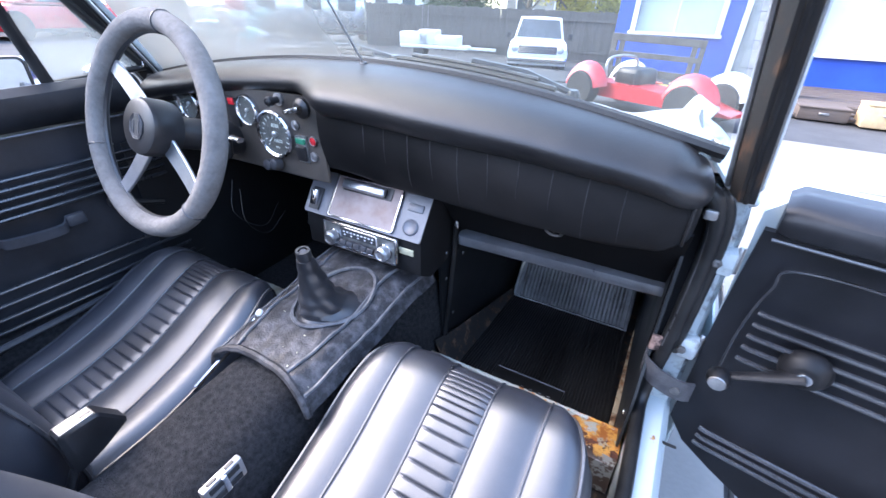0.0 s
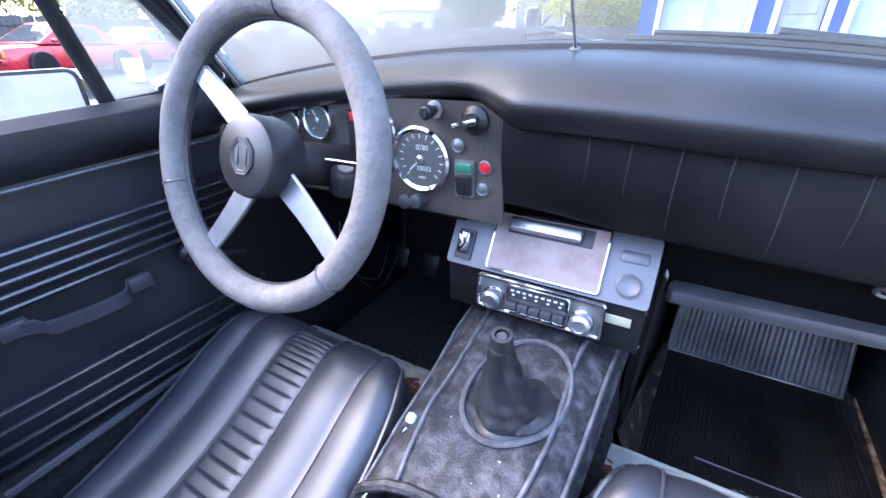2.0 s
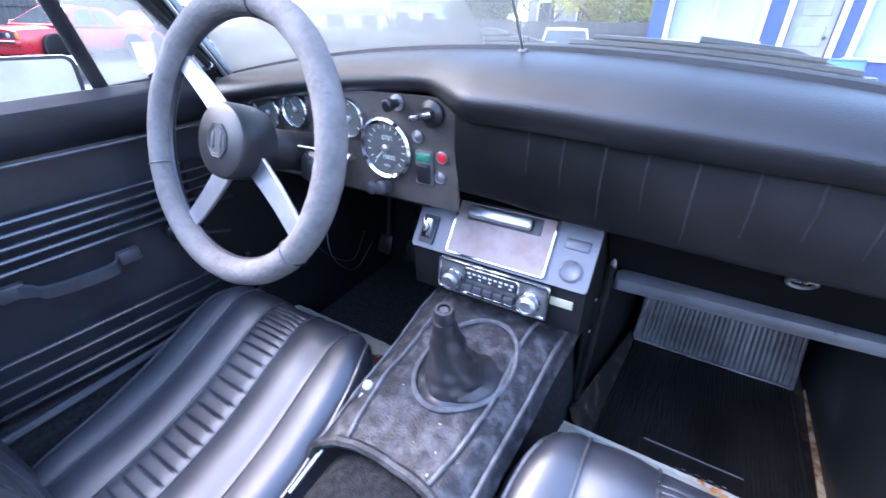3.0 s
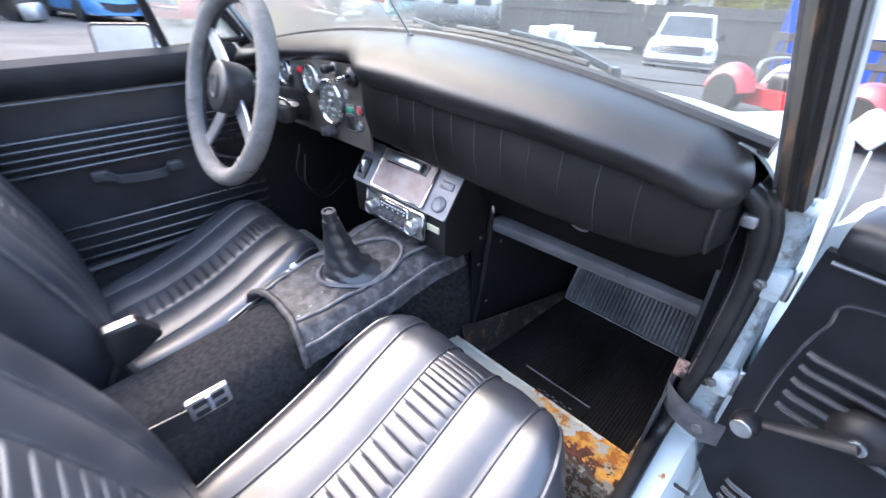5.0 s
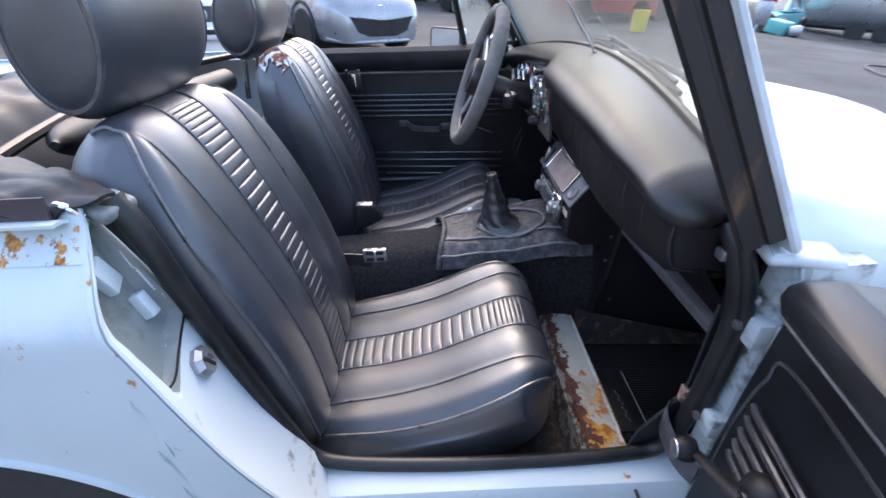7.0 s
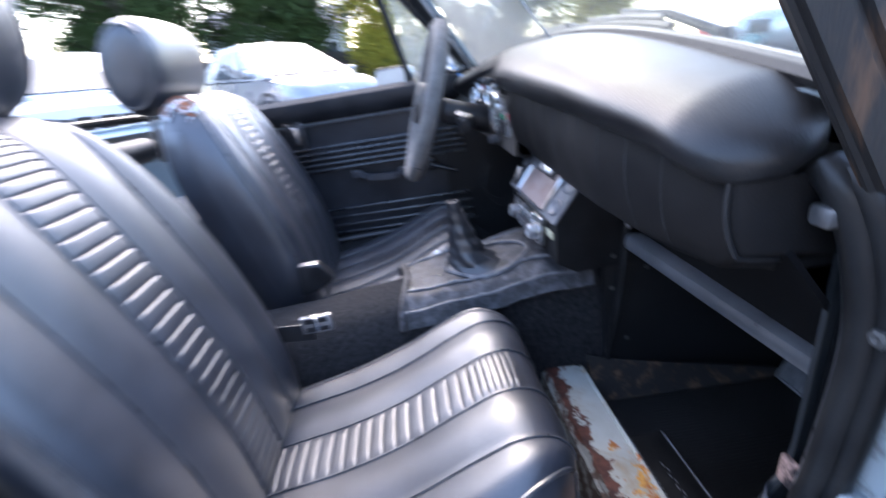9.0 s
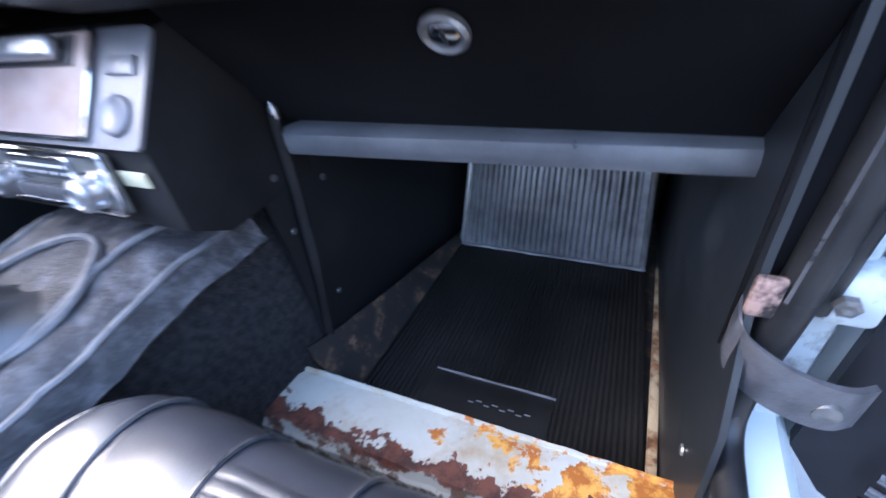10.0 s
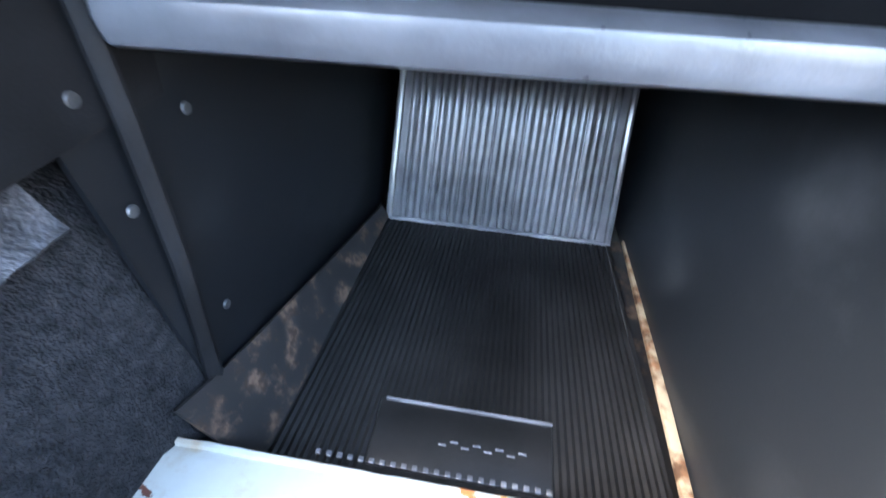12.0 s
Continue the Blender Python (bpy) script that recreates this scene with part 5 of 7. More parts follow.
def handle_set(d, R):
    pull = part("pull_handle", loft([[Vector((x, R * (y + dy), z + dz)) for dy, dz in ((0.0035, -0.011), (0.0035, 0.009), (-0.003, 0.011), (-0.003, -0.012))] for x, y, z in [tuple(p) for p in glide([(0.238, 0.020, 0.604), (0.262, 0.024, 0.606), (0.275, 0.036, 0.598), (0.32, 0.042, 0.600), (0.372, 0.042, 0.606), (0.385, 0.036, 0.614), (0.410, 0.024, 0.618), (0.418, 0.020, 0.618)], 40)]]), GREYP, d, "grey-black strap pull handle")
    for x, z in ((0.246, 0.606), (0.408, 0.618)):
        part("handle_end", box((0.036, 0.016, 0.026), (x, R * 0.024, z), 0.004, 2), GREYP, pull, "flat screw-down end")
    lt = part("latch_bezel", tube([(0.585 + x, R * 0.018, 0.770 + y) for x, y in rrect(0.052, 0.095, 0.012)], 0.004, 6, loop=True), CHROME, d, "chrome latch bezel")
    part("latch_lever", box((0.016, 0.012, 0.06), (0.582, R * 0.024, 0.772), 0.004), CHROME, lt)
    part("latch_dish", box((0.046, 0.004, 0.088), (0.585, R * 0.0155, 0.770), 0.006), PLASTIC, lt)


# driver's door, shut
dm = CAR @ Matrix.Translation((-0.600, 0.705, 0)) @ Matrix.Rotation(radians(-90 - 6), 4, "Z")
ddoor = car_door("door_assembly", "shut car door with a black ribbed vinyl card and chrome latch", dm, 1, False)
handle_set(ddoor, 1)
part("winder_boss", lathe([(0.022, 0), (0.022, 0.012), (0.015, 0.018), (0, 0.018)], 20, pose(0.155, 0.016, 0.615, -90, 0, 0)), PLASTIC, ddoor, "black window winder boss")
part("winder_arm", tube([(0.155, 0.036, 0.615), (0.11, 0.044, 0.60), (0.07, 0.046, 0.585)], [0.010, 0.007, 0.006], 8), PLASTIC, ddoor)

dsill = thing("inner_sill", "black carpeted inner sill beside the driver's seat", "sill trim", kind="structure")
part("sill_trim", loft([[Vector((x, y, z)) for x, z in ((-0.585, 0.20), (-0.590, 0.375), (-0.60, 0.392), (-0.66, 0.395), (-0.70, 0.36), (-0.70, 0.20))] for y in (-0.14, 0.1, 0.3, 0.5, 0.75)]), CARPET, dsill)
part("sill_seal", tube([(-0.597, lerp(0.72, -0.05, k / 30), 0.398) for k in range(31)], 0.008, 8), GREYP, dsill, "pale grey sill strip")

# passenger's door, standing open
DOOR_OPEN = 80.0
pm = CAR @ Matrix.Translation((0.672, 0.802, 0)) @ Matrix.Rotation(radians(-90 + DOOR_OPEN), 4, "Z")
pdoor = car_door("door_assembly", "open white car door with a black ribbed vinyl card", pm, -1, True)
# thick vinyl border that runs round the ribbed field
part("border_piping", tube(glide([(x, -0.017, z) for x, z in [(0.03, 0.50), (0.032, 0.60), (0.045, 0.685), (0.073, 0.727), (0.30, 0.727), (0.73, 0.727)]], 60), 0.0024, 6), RIBB, pdoor, "pale piping line")
CRANKM = mat("matt_black_crank", (0.006, 0.006, 0.007), (0.016, 0.016, 0.018), rough=0.5, scale=20, fine=200, bump=0.1, spec=0.3)
cr = part("window_crank", lathe([(0.033, 0.0), (0.033, 0.008), (0.027, 0.016), (0.019, 0.024), (0.014, 0.026), (0, 0.026)], 32, pose(0.125, -0.014, 0.577, 90, 0, 0)), CRANKM, pdoor, "black window crank")
part("crank_screw", lathe([(0.010, 0.025), (0.010, 0.029), (0.006, 0.030), (0, 0.028)], 16, pose(0.125, -0.014, 0.577, 90, 0, 0)), CHROME, cr)
part("crank_arm", tube([(0.125, -0.036, 0.577), (0.082, -0.046, 0.556), (0.040, -0.050, 0.533)], [0.016, 0.010, 0.008], 10, squash=0.55), CRANKM, cr)
part("knob_cap", lathe([(0.0, 0.025), (0.013, 0.025), (0.012, 0.027), (0, 0.028)], 20, pose(0.034, -0.048, 0.530, 90, 0, 0)), STEEL, cr, "dull metal knob cap")
part("crank_knob", lathe([(0.0, 0.0), (0.015, 0.0), (0.017, 0.006), (0.017, 0.018), (0.013, 0.024), (0, 0.025)], 24, pose(0.034, -0.048, 0.530, 90, 0, 0)), CRANKM, cr, "round black knob")
CONE = mat("matt_speaker_cone", (0.012, 0.012, 0.013), (0.03, 0.03, 0.03), rough=0.9, scale=20, fine=80, bump=0.2, spec=0.2)
sp = part("speaker", lathe([(0.044, 0.0), (0.044, 0.010), (0.044, 0.013), (0.038, 0.010), (0.03, 0.004), (0, 0.008)], 36, pose(0.165, 0.052, 0.8125, 4, 0, 0)), CONE, pdoor, "round black door speaker")
part("speaker_ring", lathe([(0.047, 0.0), (0.047, 0.010), (0.0455, 0.013), (0.043, 0.010)], 36, pose(0.165, 0.052, 0.8125, 4, 0, 0)), CHROME, sp, "chrome ring")

# ---- door opening on the passenger's side ----
SEAL = [(0.592, 0.764, 0.822), (0.610, 0.766, 0.804), (0.620, 0.778, 0.762), (0.624, 0.792, 0.69), (0.622, 0.794, 0.60), (0.618, 0.793, 0.52), (0.612, 0.788, 0.44), (0.608, 0.770, 0.395), (0.609, 0.72, 0.382), (0.612, 0.60, 0.378), (0.612, 0.40, 0.380), (0.604, 0.24, 0.384), (0.598, 0.18, 0.405), (0.595, 0.155, 0.47), (0.592, 0.12, 0.60), (0.590, 0.085, 0.74), (0.588, 0.062, 0.85), (0.585, 0.045, 0.886)]
seal = thing("door_seal", "thick black rubber door seal around the opening", "door seal")
run = glide(SEAL, 120)
for a, b, r0, r1, nm in ((0, 36, 0.0135, 0.0135, "front_run"), (35, 48, 0.0135, 0.012, "front_corner"), (47, 84, 0.012, 0.012, "sill_run"), (83, 120, 0.012, 0.0155, "rear_run")):
    part(nm, tube(run[a:b], [lerp(r0, r1, k / (b - a - 1)) for k in range(b - a)], 10), RUBBER, seal)
part("outer_bead", tube([p + Vector((0.013, 0.004, 0)) for p in run[1:37]], 0.0095, 10), RUBBER, seal, "second bead of the rubber")
part("seam_line", tube([p + Vector((-0.007, -0.0096, 0)) for p in run[2:36]], 0.0018, 5), PIPING, seal, "moulding line along the rubber")

POSTP = patchy("grimy_post_paint", (0.42, 0.48, 0.50), (0.13, 0.12, 0.11), 0.42, 0.8, 24, 0.50, 0.64, deep=(0.06, 0.035, 0.02))
apost = thing("door_post", "pale painted hinge post with bare metal and rust", "door post", kind="structure")
part("post_skin", loft([[Vector((x + dx, y, z)) for x, y in ((0.600, 0.812), (0.622, 0.806), (0.655, 0.812), (0.664, 0.826), (0.660, 0.90), (0.600, 0.90))] for z, dx in ((0.24, 0.0), (0.40, 0.0), (0.60, 0.0), (0.74, 0.0), (0.800, -0.006))]), POSTP, apost, smooth=25)
for z in (0.70, 0.52):
    h = part("hinge", box((0.030, 0.030, 0.042), (0.650, 0.806, z), 0.006), POSTP, apost, "painted steel hinge leaf")
    part("hinge_pin", lathe([(0.0045, -0.022), (0.0045, 0.022), (0.003, 0.024), (0, 0.024)], 14, pose(0.668, 0.812, z)), STEEL, h)
    part("hinge_bolt", lathe([(0.0075, 0), (0.0075, 0.005), (0.004, 0.006), (0.0, 0.005)], 6, pose(0.640, 0.786, z + 0.004, 90, 0, 0)), SCREWM, h, smooth=10)
for p in ((0.640, 0.795, 0.742), (0.632, 0.797, 0.61)):
    part("post_bolt", lathe([(0.012, 0), (0.012, 0.004), (0.007, 0.006), (0.007, 0.009), (0, 0.009)], 20, pose(*p, 90, 0, 0) @ Matrix.Diagonal((0.6, 0.6, 0.6, 1))), STEEL, apost)
part("trim_clip", box((0.018, 0.012, 0.016), (0.607, 0.757, 0.790), 0.004), STEEL, apost, "bare metal seal clip")
strap = thing("check_strap", "black leather door check strap looped round the seal", "strap")
pts = glide([(0.630, 0.812, 0.490), (0.608, 0.812, 0.489), (0.592, 0.800, 0.484), (0.592, 0.776, 0.476), (0.612, 0.764, 0.466), (0.640, 0.766, 0.452), (0.662, 0.774, 0.442), (0.680, 0.788, 0.434)], 36)
bm = loft([[p + Vector((0, 0, 0.023)), p + Vector((0.002, -0.004, 0.022)), p + Vector((0.002, -0.004, -0.022)), p + Vector((0, 0, -0.023)), p + Vector((0, 0.003, 0))] for p in pts])
part("strap_band", bm, mat("worn_grey_leather", (0.035, 0.036, 0.042), (0.085, 0.086, 0.095), rough=0.45, scale=30, fine=200, bump=0.5, spec=0.7), strap)
part("strap_bolt", lathe([(0.009, 0), (0.008, 0.004), (0, 0.006)], 16, pose(0.652, 0.7655, 0.446, 90, 0, 0)), SCREWM, strap)
part("loose_strap_end", box((0.018, 0.007, 0.034), (0.600, 0.786, 0.520), 0.003), patchy("frayed_tan", (0.35, 0.22, 0.18), (0.03, 0.02, 0.02), 0.8, 0.9, 60, 0.45, 0.6), strap, "frayed tan strap end")

sill = thing("door_sill", "white painted door sill with chipped rust edges", "door sill", kind="structure")
part("sill_top", loft([[Vector((x, y, z)) for x, z in ((0.603, 0.33), (0.604, 0.372), (0.618, 0.374), (0.652, 0.368), (0.665, 0.352), (0.679, 0.25), (0.66, 0.16), (0.603, 0.16))] for y in (0.06, 0.25, 0.45, 0.65, 0.90)]), PAINTR, sill)
part("sill_drain", box((0.04, 0.006, 0.004), (0.662, 0.72, 0.358), 0.002), RUBBER, sill)

# rear quarter with the slanting shut face
quarter = thing("rear_quarter", "white rear quarter panel with rust blooming at the lock pillar", "body panel", kind="structure")


def edge_y(z):
    return graph(z, [(0.16, 0.27), (0.36, 0.24), (0.42, 0.215), (0.578, 0.148), (0.764, 0.088), (0.83, 0.062), (0.89, 0.030)])


def outer_x(z, y):
    return 0.695 + 0.028 * math.sin(math.pi * max(0, min(1, (z - 0.2) / 0.75))) - 0.088 * smoothstep(0.78, 0.900, z) + 0.02 * smoothstep(0.0, -0.7, y)


ARCH = (-0.22, 0.335, 0.30)      # rear wheel arch: y, z, radius


def arch_z(y):
    """Lower edge of the quarter panel, which rises over the wheel."""
    d = ARCH[2] ** 2 - (y - ARCH[0]) ** 2
    return max(0.18, ARCH[1] + math.sqrt(d)) if d > 0 else 0.18


def quarter_skin(u, v):
    z = lerp(0.18, 0.893, v)
    y = lerp(edge_y(z), -1.35, u)
    z = lerp(lerp(0.18, arch_z(y), smoothstep(0.0, 0.05, u)), 0.893, v)
    return (outer_x(z, y), y, z)


part("outer_skin", sheet(200, 40, quarter_skin, -0.004), PAINTR, quarter)
lip = [(outer_x(z, y) - 0.001, y, z) for y, z in [(ARCH[0] + ARCH[2] * math.cos(a), ARCH[1] + ARCH[2] * math.sin(a)) for a in [radians(2 + 176 * k / 48) for k in range(49)]]]
part("arch_lip", tube(lip, 0.007, 8), PAINTR, quarter, "rolled wheel arch lip with rust specks")
part("arch_liner", sheet(40, 4, lambda u, v: (lerp(0.40, 0.690, v), ARCH[0] + 0.303 * math.cos(math.pi * u), ARCH[1] + 0.303 * math.sin(math.pi * u)), 0.003), BOARDV, quarter, "black underside of the wheel arch")


def deck(u, v):
    y = lerp(0.024, -1.35, u)
    x = lerp(0.645 + 0.02 * smoothstep(0.0, -0.7, y), 0.602, v)
    return (x, y, 0.886 + 0.006 * math.sin(math.pi * v) - 0.02 * v)


part("deck_top", sheet(40, 8, deck, -0.004), PAINT, quarter)


def shut(u, v):
    z = lerp(0.36, 0.890, v)
    x = lerp(lerp(0.600, 0.582, smoothstep(0.58, 0.76, z)), outer_x(z, 0.03) - 0.002, u)
    y = lerp(edge_y(z) - 0.030, edge_y(z), u) - 0.006 * math.sin(math.pi * u)
    return (x, y, z)


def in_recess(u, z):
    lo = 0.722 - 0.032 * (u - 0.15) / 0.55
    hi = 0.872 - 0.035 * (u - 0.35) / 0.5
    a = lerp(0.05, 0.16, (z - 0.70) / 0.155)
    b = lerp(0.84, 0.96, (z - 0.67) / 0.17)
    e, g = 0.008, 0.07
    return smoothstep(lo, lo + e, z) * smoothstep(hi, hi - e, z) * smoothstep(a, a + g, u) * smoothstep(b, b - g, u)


def shut_dipped(u, v):
    x, y, z = shut(u, v)
    return (x, y - 0.016 * in_recess(u, z), z - 0.006 * in_recess(u, z))


SHUTP = patchy("pale_shut_paint", (0.60, 0.67, 0.69), (0.30, 0.30, 0.28), 0.4, 0.7, 14, 0.62, 0.72)
part("shut_face", sheet(50, 110, shut_dipped, -0.003), SHUTP, quarter, "pale shut face with a pressed lock recess")
# grey-green floor, darker than the pale shut face around it
GREYR = patchy("grey_recess_paint", (0.22, 0.245, 0.235), (0.12, 0.125, 0.115), 0.5, 0.7, 16, 0.52, 0.75)
part("recess_floor", sheet(16, 30, lambda u, v: Vector(shut_dipped(lerp(lerp(0.02, 0.08, v), lerp(0.80, 0.90, v), u), (lerp(0.722, 0.868, v) - 0.036 * u - 0.36) / 0.53)) + Vector((0, 0.0025, 0.001))), GREYR, quarter, "grey-green recess floor")
for u, z, s, r in ((0.52, 0.818, (0.030, 0.040, 0.014), 12), (0.30, 0.764, (0.018, 0.034, 0.016), -8)):
    part("striker", box(s, (0, 0, 0), 0.003, 2, on_skin(shut_dipped, u, (z - 0.36) / 0.53, 0.007, r)), SHUTP, quarter, "pale painted steel striker")
cm8 = on_skin(shut, 0.30, (0.668 - 0.36) / 0.53, 0.001)
rim_r = [Vector(shut_dipped(p.x, (p.y - 0.36) / 0.53)) + Vector((0, 0.003, 0.001)) for p in glide([Vector((0.05, 0.724, 0)), Vector((0.40, 0.708, 0)), Vector((0.76, 0.692, 0)), Vector((0.82, 0.706, 0)), Vector((0.86, 0.77, 0)), Vector((0.88, 0.832, 0))], 40)]
# thin dark line along the lower and outer edge of the recess
part("recess_edge_line", tube(rim_r, 0.0016, 6), RUBBER, quarter, "dark line along the recess edge")
catch = part("dovetail", lathe([(0.022, 0.0), (0.022, 0.006), (0.018, 0.010), (0.016, 0.013), (0.008, 0.014), (0.007, 0.008), (0, 0.008)], 8, cm8), STEEL, quarter, "eight-sided dovetail catch", smooth=15)
part("catch_slot", box((0.006, 0.024, 0.004), (0, 0, 0), 0.001, 1, cm8 @ pose(0.004, 0, 0.013, 0, 0, 20)), RUBBER, catch)
part("rust_bloom", sheet(24, 16, lambda u, v: (outer_x(lerp(0.846, 0.886, v), 0) + 0.0015, lerp(edge_y(lerp(0.846, 0.886, v)) - 0.001, -0.060 - 0.02 * v, u), lerp(0.846, 0.886, v))), RUSTQ, quarter, "rust bloom through the paint")
EDGER = patchy("paint_edge_rust", (0.49, 0.565, 0.585), (0.45, 0.26, 0.10), 0.38, 0.9, 40, 0.60, 0.64, deep=(0.20, 0.09, 0.03))
part("edge_rust", sheet(50, 2, lambda u, v: (outer_x(lerp(0.42, 0.86, u), 0.03) + 0.0018, edge_y(lerp(0.42, 0.86, u)) - 0.001 - 0.007 * v, lerp(0.42, 0.86, u))), EDGER, quarter, "rust specks along the panel edge")
part("corner_bracket", box((0.046, 0.036, 0.016), (0, 0, 0), 0.006, 3, pose(0.590, 0.044, 0.879, -14, 6, -20)), GREYR, quarter, "dull metal corner bracket")
part("hood_grip", tube(glide([(0.616, 0.034, 0.880), (0.618, 0.026, 0.891), (0.617, 0.014, 0.895), (0.614, 0.004, 0.892)], 14), 0.0042, 8), CHROME, quarter, "bent chrome hood bracket")
part("deck_skirt", sheet(20, 3, lambda u, v: (0.627 - 0.003 * v, lerp(0.012, -0.42, u), lerp(0.884, 0.908, v)), 0.003), patchy("maroon_vinyl_edge", (0.05, 0.035, 0.04), (0.10, 0.06, 0.06), 0.4, 0.6, 10, 0.5, 0.7), quarter, "dark maroon vinyl edge of the deck")
# driver's side rear quarter
dq = thing("rear_quarter", "white rear quarter panel behind the driver's door", "body panel", kind="structure")
part("outer_skin", sheet(30, 20, lambda u, v: (-quarter_skin(u, v)[0] - 0.015, quarter_skin(u, v)[1] - 0.06, quarter_skin(u, v)[2]), 0.004), PAINT, dq)
part("deck_top", sheet(30, 6, lambda u, v: (-deck(u, v)[0] - 0.015, deck(u, v)[1] - 0.06, deck(u, v)[2]), 0.004), PAINT, dq)
part("rear_deck", sheet(24, 20, lambda u, v: (lerp(-0.66, 0.64, u), lerp(-0.83, -1.345, v), 0.893 - 0.05 * v * v - 0.012 * (2 * u - 1) ** 2), 0.004), PAINT, dq)
part("tail_panel", sheet(24, 12, lambda u, v: (lerp(-0.69, 0.68, u), -1.345 - 0.03 * math.sin(math.pi * v), lerp(0.20, 0.838, v)), 0.004), PAINT, dq)

# folded soft top behind the seats
top = thing("folded_soft_top", "crumpled black vinyl soft top folded behind the seats", "soft top")


def fold(u, v):
    x = lerp(-0.60, 0.60, u)
    y = lerp(-0.36, -0.84, v) + 0.02 * math.sin(9 * u)
    side = smoothstep(0.42, 0.60, abs(x))
    n1 = noise.noise(Vector((x * 7, y * 7, 0))) * 0.022 + noise.noise(Vector((x * 17, y * 17, 2))) * 0.008
    z = 0.60 + 0.30 * smoothstep(0.0, 0.30, v) - 0.03 * smoothstep(0.85, 1.0, v) + 0.02 * side * (1 - v) + 1.3 * n1
    return (x, y, z)


part("folded_cloth", sheet(70, 36, fold, -0.004), SOFTV, top)
part("hood_stick", tube(glide([(-0.56, -0.10, 0.86), (-0.5, -0.16, 0.90), (0.0, -0.22, 0.92), (0.5, -0.16, 0.90), (0.57, -0.08, 0.88)], 40), 0.009, 8), RUBBER, top, "black hood stick")
part("rolled_edge", tube(glide([(0.400, -0.150, 0.893), (0.37, -0.165, 0.890), (0.28, -0.20, 0.875), (0.1, -0.25, 0.85), (-0.2, -0.29, 0.83), (-0.5, -0.28, 0.82)], 40), [0.006 + 0.030 * smoothstep(0, 18, k) for k in range(40)], 14), SOFTV, top, "rolled vinyl edge of the hood")


def flap(u, v):
    y = lerp(0.055, -0.42, v)
    inner = lerp(0.587, 0.40, min(1, v * 1.25))
    x = lerp(inner, 0.628, u)
    y -= 0.045 * smoothstep(0.5, 1.0, u) * (1 - v)
    z = 0.892 + 0.014 * smoothstep(0, 0.15, v) - 0.016 * smoothstep(0.8, 1, u) + 0.012 * noise.noise(Vector((x * 22, y * 14, 1))) + 0.005 * noise.noise(Vector((x * 60, y * 30, 3)))
    return (x, y, z)


part("flap", sheet(30, 30, flap, 0.004), SOFTV, top, "loose crumpled vinyl flap over the deck")

# ---- windscreen, scuttle and bonnet ----
screen = thing("windscreen", "dusty curved windscreen with painted glare haze, in a weathered frame", "windscreen")


def glass(u, v):
    x = lerp(-0.60, 0.60, u) * lerp(1.0, 0.93, v)
    return (x, lerp(yl(x) + 0.012 + 0.024 * (x / 0.6) ** 4, 0.612 - 0.06 * x * x, v), lerp(zt(x) + 0.004, 1.192 - 0.10 * x * x, v))


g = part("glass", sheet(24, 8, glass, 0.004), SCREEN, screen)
g.visible_shadow = False
part("lower_rubber", tube([Vector(glass(k / 40, 0.0)) + Vector((0, 0.004, -0.002)) for k in range(41)], 0.009, 8), RUBBER, screen, "black lower glazing rubber")
part("lower_rail", tube([Vector(glass(k / 40, 0.0)) + Vector((0, 0.022, -0.010)) for k in range(41)], 0.012, 8), STEEL, screen, "aluminium lower rail")
part("header_rail", tube([Vector(glass(k / 40, 1.0)) + Vector((0, 0, 0.008)) for k in range(41)], 0.014, 8), ALU, screen, "aluminium header rail")


def pillar(side, inner, outer):
    base, tp = (Vector((0.636, 0.773, 0.830)), Vector((0.590, 0.596, 1.165))) if side > 0 else (Vector((-0.618, 0.752, 0.845)), Vector((-0.590, 0.556, 1.165)))
    ax = (tp - base).normalized()
    sx = Vector((side, 0, 0))
    fw = ax.cross(sx).normalized() * (1 if ax.cross(sx).y > 0 else -1)
    sx = fw.cross(ax).normalized() * (1 if fw.cross(ax).x * side > 0 else -1)
    def ring(p, pts):
        return [p + sx * a + fw * b for a, b in pts]
    o = [(0.019, 0.013), (0.0215, 0.017), (0.018, 0.024), (0.010, 0.029), (-0.010, 0.027), (-0.014, 0.013)]
    i = [(0.0120, -0.028), (0.0150, -0.012), (0.0125, -0.010), (0.0125, -0.006), (0.0165, -0.004), (0.0175, 0.0145), (-0.012, 0.0145), (-0.017, 0.004), (-0.018, -0.008), (-0.006, -0.026)]
    a = part("pillar", loft([ring(base.lerp(tp, k / 8) - ax * 0.02 * (k == 0), o) for k in range(9)]), outer, screen, "windscreen pillar", smooth=30)
    part("pillar_channel", loft([ring(base.lerp(tp, k / 8), i) for k in range(9)]), inner, screen, "dark glazing channel", smooth=30)
    part("channel_lip", tube([base.lerp(tp, k / 8) + sx * 0.002 - fw * 0.026 for k in range(9)], 0.0035, 6), RUBBER, screen)
    part("glazing_rail", tube([base.lerp(tp, k / 8) - sx * 0.021 + fw * 0.002 for k in range(9)], 0.0042, 6), STEEL, screen, "bare metal glazing rail")
    return base, tp


